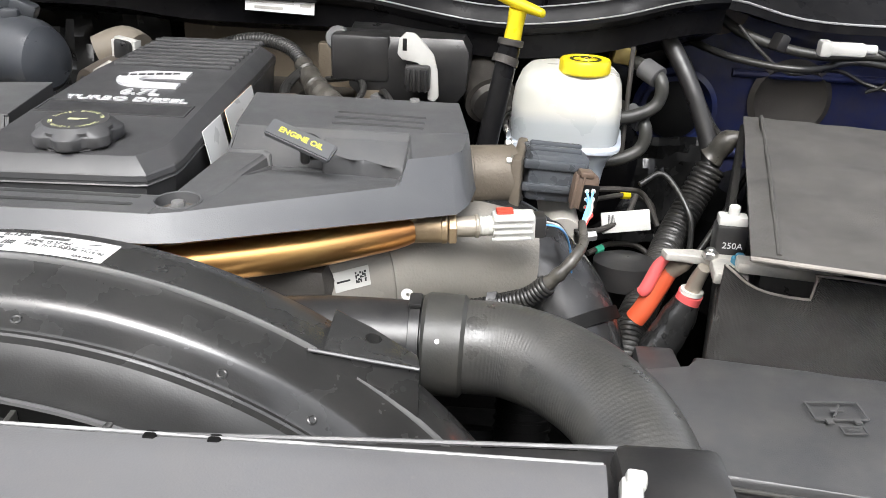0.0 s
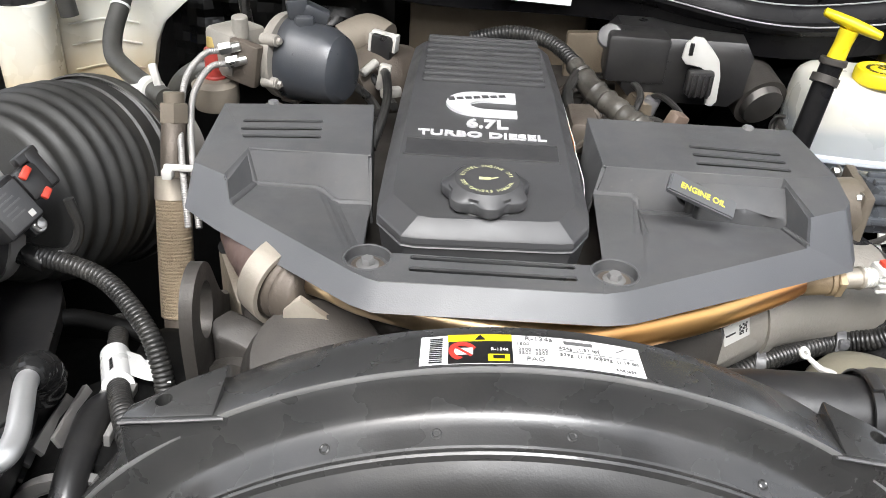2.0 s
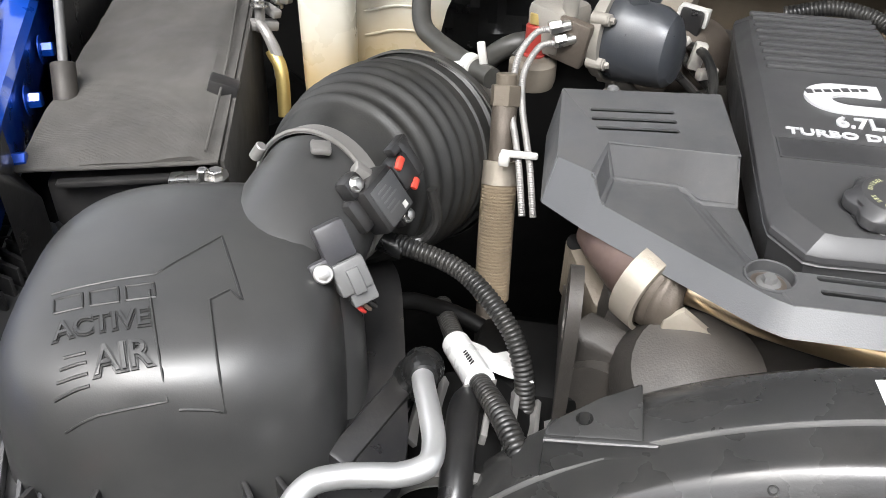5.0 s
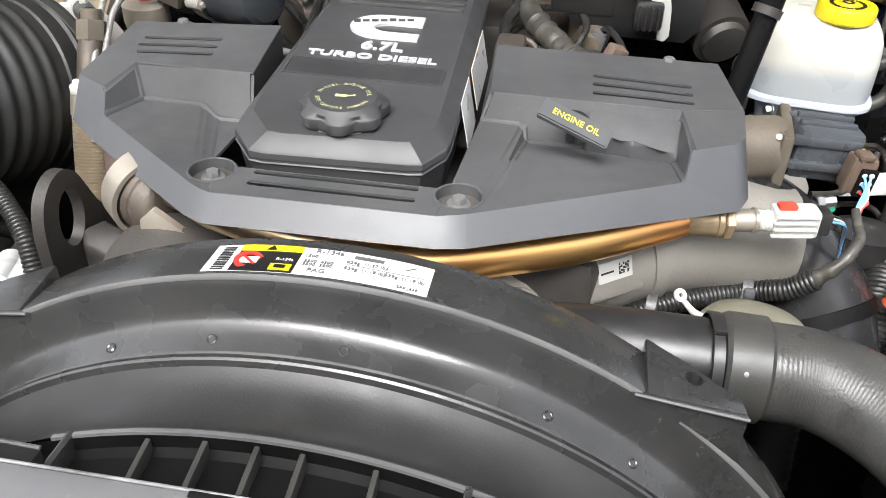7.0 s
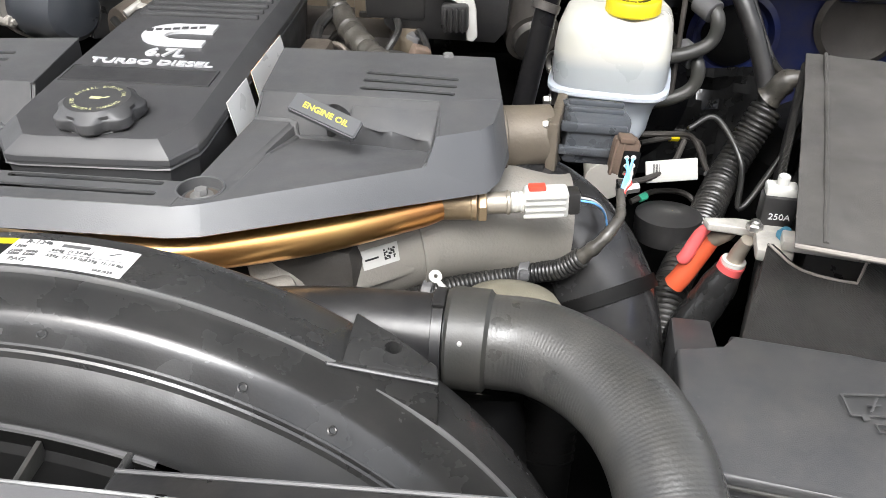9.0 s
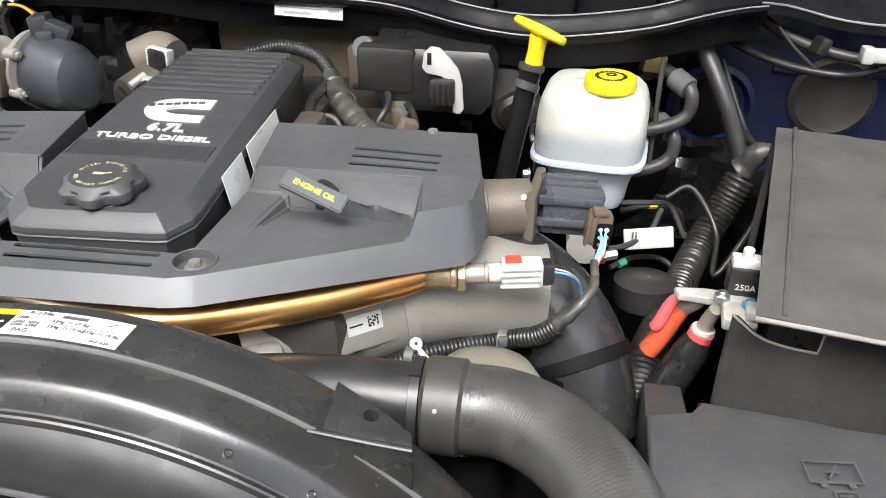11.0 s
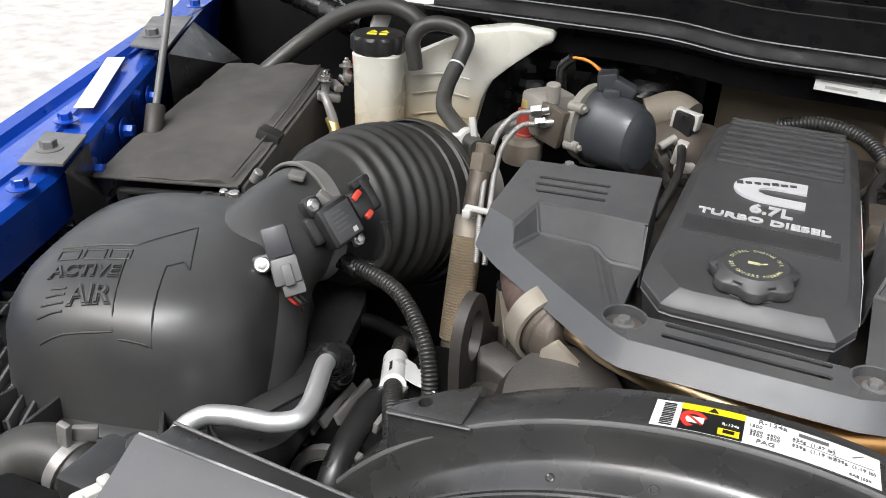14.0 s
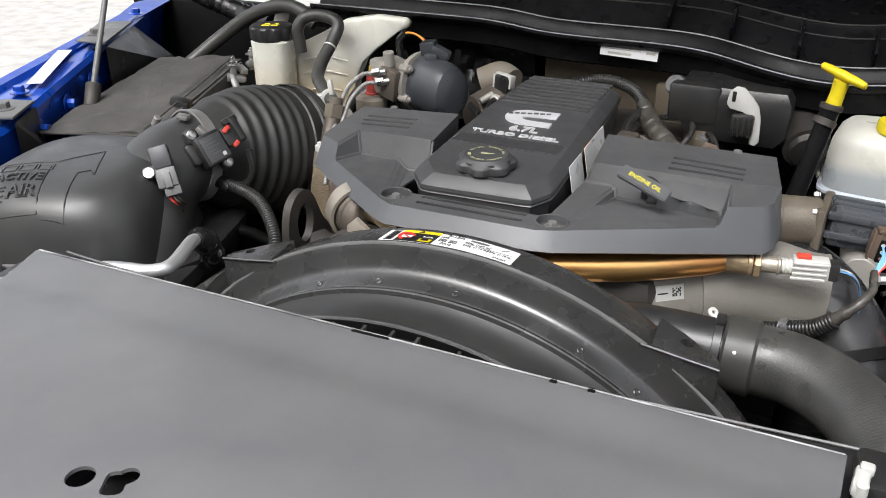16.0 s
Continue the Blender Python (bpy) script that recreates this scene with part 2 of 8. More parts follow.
def tempered():
    """Steel pipe with heat colours along its length."""
    m = bpy.data.materials.new("heat_tinted_steel")
    m.use_nodes = True
    n, l = m.node_tree.nodes, m.node_tree.links
    b = n["Principled BSDF"]
    co, sep, no, add, cr = (n.new("ShaderNode" + k) for k in ("TexCoord", "SeparateXYZ", "TexNoise", "Math", "ValToRGB"))
    no.inputs["Scale"].default_value = 30
    l.new(co.outputs["Object"], sep.inputs[0])
    l.new(co.outputs["Object"], no.inputs["Vector"])
    add.operation = 'MULTIPLY_ADD'
    l.new(no.outputs[0], add.inputs[0])
    add.inputs[1].default_value = 0.06
    l.new(sep.outputs["X"], add.inputs[2])
    mr = n.new("ShaderNodeMapRange")
    mr.inputs[1].default_value, mr.inputs[2].default_value = -0.20, 0.30
    l.new(add.outputs[0], mr.inputs[0])
    l.new(mr.outputs[0], cr.inputs[0])
    stops = ((0.0, (0.52, 0.43, 0.32)), (0.40, (0.70, 0.52, 0.30)), (0.62, (0.92, 0.48, 0.17)), (0.78, (0.96, 0.58, 0.22)),
             (0.89, (0.88, 0.42, 0.15)), (0.955, (0.62, 0.27, 0.11)), (1.0, (0.40, 0.30, 0.22)))
    e = cr.color_ramp.elements
    for i, (at, c) in enumerate(stops):
        q = e[i] if i < 2 else e.new(at)
        q.position, q.color = at, (*c, 1)
    l.new(cr.outputs[0], b.inputs["Base Color"])
    b.inputs["Metallic"].default_value = 0.95
    b.inputs["Roughness"].default_value = 0.30
    return m


M_GOLD = tempered()

# ---- builders ----
ORG = {}


def thing(name, loc, label, category, group="", kind="", shift=(0, 0, 0)):
    """An Empty at a thing's base; its parts are given in world places, and shift moves them all."""
    ob = new(name)
    ob.location = Vector(loc) + Vector(shift)
    ob.empty_display_size = 0.02
    ORG[ob] = Vector(loc)
    return tagged(ob, label, category, group, kind)


def part(name, bm, mat, parent=None, label="", angle=35):
    """Links a bmesh, given in world places, as one mesh under a thing or a part."""
    o = ORG[parent] if parent else Vector((0, 0, 0))
    bmesh.ops.translate(bm, verts=bm.verts, vec=-o)
    bmesh.ops.recalc_face_normals(bm, faces=bm.faces)
    me = bpy.data.meshes.new(name)
    bm.to_mesh(me)
    bm.free()
    me.materials.append(mat)
    me.polygons.foreach_set("use_smooth", [True] * len(me.polygons))
    me.set_sharp_from_angle(angle=radians(angle))
    ob = new(name, me)
    ob.parent = parent
    ORG[ob] = o
    if label:
        ob["label"] = label
    return ob


def join(*bms):
    """One bmesh out of several."""
    out = bms[0]
    for b in bms[1:]:
        me = bpy.data.meshes.new("tmp")
        b.to_mesh(me)
        b.free()
        out.from_mesh(me)
        bpy.data.meshes.remove(me)
    return out


def spline(pts, sub=8):
    """A smooth line through the points."""
    p = [Vector(q) for q in pts]
    if len(p) < 3:
        return [p[0].lerp(p[1], i / sub) for i in range(sub + 1)]
    p = [2 * p[0] - p[1], *p, 2 * p[-1] - p[-2]]
    out = []
    for i in range(1, len(p) - 2):
        a, b, c, d = p[i - 1:i + 3]
        for k in range(sub):
            t = k / sub
            out.append(0.5 * ((2 * b) + (c - a) * t + (2 * a - 5 * b + 4 * c - d) * t * t + (3 * b - a - 3 * c + d) * t ** 3))
    return out + [p[-2]]


def tube(pts, r, n=14, sub=8, rib=0.0, rib_h=0.0, caps=True, straight=False, wobble=0.0):
    """A round tube along a smooth line. r: one radius or one for each point. rib: the pitch of its corrugation."""
    line = [Vector(q) for q in pts] if straight else spline(pts, sub)
    k = len(line)
    rs = [r] * k if not isinstance(r, (list, tuple)) else [float(np.interp(i / (k - 1) * (len(r) - 1), range(len(r)), r)) for i in range(k)]
    if rib:
        run = [0.0]
        for a, b in zip(line, line[1:]):
            run.append(run[-1] + (b - a).length)
        m = max(4, int(run[-1] / rib)) * 4
        ss = np.linspace(0, run[-1], m + 1)
        line = [Vector([np.interp(s, run, [q[c] for q in line]) for c in range(3)]) for s in ss]
        rs = [float(np.interp(s, run, rs)) + rib_h * (0.0, 0.8, 1.0, 0.8)[i % 4] for i, s in enumerate(ss)]
        k = len(line)
    bm = bmesh.new()
    up, rings = None, []
    for i, q in enumerate(line):
        d = (line[min(i + 1, k - 1)] - line[max(i - 1, 0)]).normalized()
        if up is None:
            up = d.orthogonal().normalized()
        up = (up - d * up.dot(d)).normalized()
        side = d.cross(up)
        w = 1 + wobble * (random.random() - 0.5)
        rings.append([bm.verts.new(q + rs[i] * w * (math.cos(2 * math.pi * j / n) * up + math.sin(2 * math.pi * j / n) * side)) for j in range(n)])
    for a, b in zip(rings, rings[1:]):
        for j in range(n):
            bm.faces.new((a[j], a[(j + 1) % n], b[(j + 1) % n], b[j]))
    if caps:
        bm.faces.new(rings[0][::-1])
        bm.faces.new(rings[-1])
    return bm


def lathe(profile, at, axis=(0, 0, 1), n=40, lobes=0, depth=0.0, lobe_from=0.0):
    """Turns (radius, height) pairs about an axis through a place. lobes: scallops round the rim, on radii past lobe_from."""
    ax = Vector(axis).normalized()
    u = ax.orthogonal().normalized()
    v = ax.cross(u)
    bm = bmesh.new()
    rings = []
    for r, h in profile:
        ring = []
        for j in range(n):
            a = 2 * math.pi * j / n
            q = r
            if lobes and r > lobe_from:
                q = r - depth * (0.5 + 0.5 * math.cos(lobes * a)) ** 1.3
            ring.append(bm.verts.new(Vector(at) + ax * h + q * (math.cos(a) * u + math.sin(a) * v)))
        rings.append(ring)
    for a, b in zip(rings, rings[1:]):
        for j in range(n):
            bm.faces.new((a[j], a[(j + 1) % n], b[(j + 1) % n], b[j]))
    if profile[0][0] > 1e-6:
        bm.faces.new(rings[0][::-1])
    if profile[-1][0] > 1e-6:
        bm.faces.new(rings[-1])
    bmesh.ops.remove_doubles(bm, verts=bm.verts, dist=1e-7)
    return bm


def cyl(a, b, r, n=24, bevel=0.001):
    """A cylinder between two places with eased ends."""
    a, b = Vector(a), Vector(b)
    h = (b - a).length
    e = min(bevel, h / 3, r / 3)
    return lathe(((r - e, 0), (r, e), (r, h - e), (r - e, h)), a, b - a, n)


def rbox(c, size, bevel=0.003, turn=(0, 0, 0), seg=2):
    """A box with rounded edges."""
    bm = bmesh.new()
    bmesh.ops.create_cube(bm, size=1.0)
    bmesh.ops.scale(bm, verts=bm.verts, vec=size)
    if bevel:
        bmesh.ops.bevel(bm, geom=bm.edges[:], offset=min(bevel, min(size) * 0.45), segments=seg, affect='EDGES', profile=0.5)
    bmesh.ops.transform(bm, matrix=pose(*c, *turn), verts=bm.verts)
    return bm


def prism(poly, z0, z1, bevel=0.002, seg=2):
    """A plan outline raised from z0 to z1 (one height, or one for each corner)."""
    bm = bmesh.new()
    k = len(poly)
    lo = [z0] * k if not isinstance(z0, (list, tuple)) else z0
    hi = [z1] * k if not isinstance(z1, (list, tuple)) else z1
    a = [bm.verts.new((x, y, z)) for (x, y), z in zip(poly, lo)]
    b = [bm.verts.new((x, y, z)) for (x, y), z in zip(poly, hi)]
    bm.faces.new(a[::-1])
    bm.faces.new(b)
    for i in range(k):
        bm.faces.new((a[i], a[(i + 1) % k], b[(i + 1) % k], b[i]))
    if bevel:
        bmesh.ops.bevel(bm, geom=bm.edges[:], offset=bevel, segments=seg, affect='EDGES', profile=0.5, clamp_overlap=True)
    return bm


def loft(loops):
    """A closed body through loops of as many points each."""
    bm = bmesh.new()
    rings = [[bm.verts.new(q) for q in loop] for loop in loops]
    k = len(rings[0])
    for a, b in zip(rings, rings[1:]):
        for j in range(k):
            bm.faces.new((a[j], a[(j + 1) % k], b[(j + 1) % k], b[j]))
    bm.faces.new(rings[0][::-1])
    bm.faces.new(rings[-1])
    return bm


def rounded(cx, cy, hx, hy, z, power=4.0, n=40, turn=0.0):
    """A loop in the shape of a rounded rectangle."""
    out = []
    c0, s0 = math.cos(radians(turn)), math.sin(radians(turn))
    for j in range(n):
        a = 2 * math.pi * j / n
        c, s = math.cos(a), math.sin(a)
        x = hx * math.copysign(abs(c) ** (2 / power), c)
        y = hy * math.copysign(abs(s) ** (2 / power), s)
        out.append((cx + c0 * x - s0 * y, cy + s0 * x + c0 * y, z))
    return out


def faces(verts, polys, bevel=0.0015, seg=2):
    """A surface from named corners."""
    bm = bmesh.new()
    v = {k: bm.verts.new(q) for k, q in verts.items()}
    for p in polys:
        bm.faces.new([v[k] for k in p.split()])
    bmesh.ops.recalc_face_normals(bm, faces=bm.faces)
    if bevel:
        bmesh.ops.bevel(bm, geom=[e for e in bm.edges if len(e.link_faces) == 2], offset=bevel, segments=seg, affect='EDGES', clamp_overlap=True)
    return bm


def worked(bm, thick=0.0, cuts=None):
    """Gives a surface thickness and cuts shapes out of it."""
    made = []
    for b in (bm, cuts):
        if b is None:
            continue
        bmesh.ops.recalc_face_normals(b, faces=b.faces)
        me = bpy.data.meshes.new("tmp")
        b.to_mesh(me)
        b.free()
        made.append(new("tmp", me))
    if thick:
        s = made[0].modifiers.new("s", 'SOLIDIFY')
        s.thickness, s.offset = thick, -1
    if cuts is not None:
        c = made[0].modifiers.new("c", 'BOOLEAN')
        c.operation, c.object, c.solver = 'DIFFERENCE', made[1], 'EXACT'
        c.use_self = c.use_hole_tolerant = True
    dg = bpy.context.evaluated_depsgraph_get()
    dg.update()
    me = bpy.data.meshes.new_from_object(made[0].evaluated_get(dg))
    out = bmesh.new()
    out.from_mesh(me)
    bpy.data.meshes.remove(me)
    for o in made:
        d = o.data
        bpy.data.objects.remove(o)
        bpy.data.meshes.remove(d)
    return out


def basis(at, right, up):
    """A pose with x along right and y nearly along up."""
    x = Vector(right).normalized()
    z = x.cross(Vector(up)).normalized()
    y = z.cross(x)
    m = Matrix((x, y, z)).transposed().to_4x4()
    m.translation = Vector(at)
    return m


def words(text, size, m, depth=0.0006, align='CENTER', stretch=1.0, fat=0.0):
    """Letters in the built-in font as a bmesh, lying in the pose m."""
    cu = bpy.data.curves.new("tmp", 'FONT')
    cu.body, cu.size, cu.extrude, cu.align_x, cu.align_y = text, size, depth, align, 'CENTER'
    cu.resolution_u = 3
    cu.offset = fat
    ob = new("tmp", cu)
    dg = bpy.context.evaluated_depsgraph_get()
    dg.update()
    me = bpy.data.meshes.new_from_object(ob.evaluated_get(dg))
    bm = bmesh.new()
    bm.from_mesh(me)
    bpy.data.meshes.remove(me)
    bpy.data.objects.remove(ob)
    bpy.data.curves.remove(cu)
    bmesh.ops.transform(bm, matrix=m @ Matrix.Diagonal((stretch, 1, 1, 1)), verts=bm.verts)
    return bm


def slab(m, x0, x1, y0, y1, h=0.0004, z=0.0):
    """A thin plate in the pose m."""
    bm = bmesh.new()
    bmesh.ops.create_cube(bm, size=1.0)
    bmesh.ops.transform(bm, matrix=m @ Matrix.Translation(((x0 + x1) / 2, (y0 + y1) / 2, z + h / 2)) @ Matrix.Diagonal((x1 - x0, y1 - y0, h, 1)), verts=bm.verts)
    return bm


def hexhead(at, axis=(0, 0, 1), r=0.007, h=0.006, washer=0.011):
    """A hexagon bolt head with its flange."""
    a = Vector(axis).normalized()
    return join(lathe(((washer, 0), (washer, 0.0012), (r, 0.002)), at, a, 24),
                lathe(((r, 0), (r, h - 0.001), (r * 0.86, h)), Vector(at) + a * 0.0015, a, 6))


def band(a, b, r, thick=0.0015, n=40):
    """A flat ring round an axis."""
    a, b = Vector(a), Vector(b)
    h = (b - a).length
    bm = lathe(((r, 0), (r + thick, 0.0004), (r + thick, h - 0.0004), (r, h), (r - 0.002, h), (r - 0.002, 0)), a, b - a, n)
    for f in [f for f in bm.faces if len(f.verts) == n]:
        bm.faces.remove(f)
    return bm


def filled_plastic(name, color, below, level, fade, deep, wander):
    """Milky plastic through which the fluid shows below an uneven level."""
    m = material(name, color, 0.30, vary=0.06, scale=5, fine=60, bump=0.05, sub=0.5)
    n, l = m.node_tree.nodes, m.node_tree.links
    shader = next(q for q in n if q.type == 'BSDF_PRINCIPLED')
    co, sep, no = n.new("ShaderNodeTexCoord"), n.new("ShaderNodeSeparateXYZ"), n.new("ShaderNodeTexNoise")
    add, ra, mix = n.new("ShaderNodeMath"), n.new("ShaderNodeMapRange"), n.new("ShaderNodeMix")
    no.inputs["Scale"].default_value, no.inputs["Detail"].default_value = 14, 4
    add.operation, mix.data_type = 'MULTIPLY_ADD', 'RGBA'
    add.inputs[1].default_value = wander
    ra.inputs[1].default_value, ra.inputs[2].default_value, ra.inputs[3].default_value, ra.inputs[4].default_value = level, level + fade, deep, 0.0
    l.new(co.outputs["Object"], sep.inputs[0])
    l.new(co.outputs["Object"], no.inputs["Vector"])
    l.new(no.outputs[0], add.inputs[0])
    l.new(sep.outputs[2], add.inputs[2])
    l.new(add.outputs[0], ra.inputs[0])
    l.new(ra.outputs[0], mix.inputs[0])
    l.new(shader.inputs["Base Color"].links[0].from_socket, mix.inputs[6])
    mix.inputs[7].default_value = (*below, 1)
    l.new(mix.outputs[2], shader.inputs["Base Color"])
    return m


M_COOLANT = filled_plastic("coolant_milky_plastic", (0.66, 0.65, 0.58), (0.42, 0.30, 0.13), 0.120, 0.105, 0.85, 0.09)
M_FLUID = filled_plastic("brake_fluid_milky_plastic", (0.60, 0.59, 0.53), (0.36, 0.385, 0.40), 0.134, 0.016, 0.9, 0.012)
M_DARKRED = material("dark_red_sensor", (0.26, 0.022, 0.016), 0.42, dust=0.2)
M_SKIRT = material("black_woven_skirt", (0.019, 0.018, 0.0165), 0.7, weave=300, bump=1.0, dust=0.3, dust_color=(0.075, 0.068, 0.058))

# ---- ground ----
gm = bmesh.new()
bmesh.ops.create_grid(gm, x_segments=60, y_segments=60, size=60)
for v in gm.verts:
    v.co.z = 0.004 * noise.noise(v.co * 0.8)
tagged(part("ground", gm, M_GROUND), "pale dusty concrete ground beside the truck", "ground", kind="structure")

# unseen wall, added to keep low sky light off the front faces
wm = rbox((0.0, -3.3, 1.6), (16.0, 0.25, 3.2), 0.01)
tagged(part("unseen_wall_south", wm, M_GROUND), "unseen plain wall added behind the camera to block low sky", "wall", kind="structure")

# ---- truck body: fenders, aprons, firewall, cowl, raised hood ----
body = thing("truck_body", (0, 0.2, 0.55), "dark blue pickup truck front end with raised hood", "truck")


def fender_loops(flip):
    rows = []
    for k in range(7):
        t = -0.6 + 0.3 * k
        ix, iy, iz = -0.692 - 0.195 * t, 0.461 * t, 1.148 + 0.045 * t
        ox, oy = -0.824 - 0.145 * t, 0.035 + 0.552 * t
        iz = max(iz, 1.09)
        ix -= 0.10 * max(0.0, -t)
        prof = [(ix - 0.14, iy, iz - 0.40), (ix - 0.040, iy, iz - 0.075), (ix - 0.004, iy, iz - 0.062), (ix, iy, iz - 0.008), (ix - 0.006, iy, iz), (ix - 0.040, iy + 0.010, iz + 0.002),
                (ix - 0.043, iy + 0.011, iz + 0.007), (ox + 0.042, oy, iz + 0.008), (ox + 0.038, oy, iz + 0.003), (ox + 0.026, oy, iz + 0.003), (ox + 0.020, oy, iz + 0.012), (ox + 0.004, oy, iz + 0.015), (ox - 0.02, oy, iz),
                (ox - 0.06, oy, iz - 0.06), (ox - 0.10, oy, iz - 0.45), (ox - 0.06, oy, iz - 0.45)]
        rows.append([(flip * x + (0.06 if flip < 0 else 0), y, z) for x, y, z in prof])
    return rows


part("fender", loft(fender_loops(1)), M_BLUE, body, "glossy metallic blue fender")
part("fender", loft(fender_loops(-1)), M_BLUE, body, "glossy metallic blue fender")
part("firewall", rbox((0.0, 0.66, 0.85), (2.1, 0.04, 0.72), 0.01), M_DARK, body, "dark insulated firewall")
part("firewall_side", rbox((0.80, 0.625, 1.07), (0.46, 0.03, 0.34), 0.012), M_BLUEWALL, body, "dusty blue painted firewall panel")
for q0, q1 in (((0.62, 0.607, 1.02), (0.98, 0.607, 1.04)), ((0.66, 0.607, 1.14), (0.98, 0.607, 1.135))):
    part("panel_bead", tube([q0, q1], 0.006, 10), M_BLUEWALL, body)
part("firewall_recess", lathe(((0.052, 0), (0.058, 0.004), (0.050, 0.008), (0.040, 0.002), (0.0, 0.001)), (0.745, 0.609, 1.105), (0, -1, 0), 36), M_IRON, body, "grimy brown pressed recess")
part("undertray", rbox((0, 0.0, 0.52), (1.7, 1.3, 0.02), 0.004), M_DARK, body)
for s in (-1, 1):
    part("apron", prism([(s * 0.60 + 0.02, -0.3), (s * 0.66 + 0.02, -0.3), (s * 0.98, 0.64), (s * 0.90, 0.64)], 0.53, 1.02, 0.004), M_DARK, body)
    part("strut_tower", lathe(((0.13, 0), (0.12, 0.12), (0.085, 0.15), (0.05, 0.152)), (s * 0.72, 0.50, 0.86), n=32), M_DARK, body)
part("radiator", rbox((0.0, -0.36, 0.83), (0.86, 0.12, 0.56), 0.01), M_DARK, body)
# out-of-view panels, added to block front sky light from the air box
for s in (-1, 1):
    part("unseen_header_panel", rbox((s * 0.68, -0.47, 0.96), (0.56, 0.24, 0.30), 0.02), M_BLACK, body)
part("grille", rbox((0.0, -0.80, 0.82), (1.4, 0.06, 0.62), 0.02), M_BLACK, body)

# cowl: a long stepped trim with a lip that swells forward on both sides
def cowl_line(x):
    """The plan place and height of the cowl's lower lip across the truck."""
    y = 0.497 - 0.072 / (1 + math.exp(-(x - 0.20) / 0.03)) + 0.05 / (1 + math.exp(-(x - 0.56) / 0.02))
    z = 1.237 + 0.014 / (1 + math.exp((x + 0.12) / 0.025)) - 0.016 * math.exp(-((x - 0.34) / 0.11) ** 2) + 0.018 / (1 + math.exp(-(x - 0.50) / 0.02))
    return y, z


rows = []
for k in range(61):
    x = -0.50 + 1.10 * k / 60
    y, z = cowl_line(x)
    rows.append([(x, y + 0.03, z - 0.046), (x, y + 0.012, z - 0.042), (x, y + 0.004, z - 0.014), (x, y - 0.006, z - 0.010), (x, y - 0.012, z - 0.003),
                 (x, y - 0.0115, z + 0.0015), (x, y - 0.008, z + 0.0015), (x, y + 0.004, z + 0.000), (x, y + 0.020, z - 0.002), (x, y + 0.026, z + 0.010),
                 (x, y + 0.030, z + 0.014), (x, y + 0.036, z + 0.015), (x, y + 0.041, z + 0.011), (x, y + 0.052, z + 0.008), (x, y + 0.2, z + 0.0), (x, y + 0.2, z - 0.1)])
cowl = part("cowl", loft(rows), M_COWL, body, "black plastic cowl with a rolled lip")
edge = [(q[5][0], q[5][1], q[5][2] + 0.0006) for q in rows]
# pale tubes along lip and seal paint the sheen of their edges
part("lip_edge", tube(edge, 0.0010, 6, 1), M_LINE, cowl, "pale lip edge with painted sheen")
part("seal_edge", tube([(q[10][0], q[10][1], q[10][2] + 0.0012) for q in rows], 0.0010, 6, 1), M_LINE, cowl, "rubber seal edge with painted pale sheen")
rows = []
for k in range(61):
    x = -0.50 + 1.55 * k / 60
    y, z = cowl_line(min(x, 0.5))
    z -= 0.035 / (1 + math.exp(-(x - 0.66) / 0.03))
    y += 0.05 / (1 + math.exp(-(x - 0.62) / 0.02))
    rows.append([(x, y + 0.053, z + 0.000), (x, y + 0.055, z + 0.012), (x, y + 0.085, z + 0.036), (x, y + 0.090, z + 0.042), (x, y + 0.105, z + 0.052), (x, y + 0.108, z + 0.057),
                 (x, y + 0.125, z + 0.060), (x, y + 0.26, z + 0.085), (x, y + 0.26, z - 0.02)])
screen = part("cowl_screen", loft(rows), M_COWL, body, "dusty ribbed black cowl screen")
part("screen_step", tube([(q[3][0], q[3][1] - 0.001, q[3][2]) for q in rows], 0.0012, 6, 1), M_RUBBER, screen)
part("screen_step", tube([(q[5][0], q[5][1] - 0.001, q[5][2]) for q in rows], 0.0012, 6, 1), M_RUBBER, screen)
part("screen_edge", tube([(q[1][0], q[1][1] - 0.001, q[1][2]) for q in rows[40:]], 0.0016, 6, 1), M_LINE, screen, "pale rubber edge")
for k in range(9):
    x = 0.10 + 0.095 * k
    y, z = cowl_line(min(x, 0.5))
    if x < 0.6:
        part("cowl_rib", rbox((x, y + 0.072, z + 0.030), (0.005, 0.050, 0.040), 0.0015, (35, 0, 0)), M_COWL, screen)
m = basis((0.0545, cowl_line(0.05)[0] - 0.002, 1.221), (1, -0.02, -0.035), (0, 0.1, 1))
lab = part("label", slab(m, -0.044, 0.044, -0.0095, 0.0095), M_WHITE, cowl, "white printed label")
bars = [slab(m, -0.038, 0.018, 0.0035, 0.0050, 0.0002, 0.0004), slab(m, -0.038, 0.018, 0.0010, 0.0022, 0.0002, 0.0004), slab(m, -0.032, 0.004, -0.0065, -0.0030, 0.0002, 0.0004), slab(m, 0.026, 0.04, -0.001, 0.003, 0.0002, 0.0004)]
part("print_bars", join(*bars), M_LEADGREY, lab)

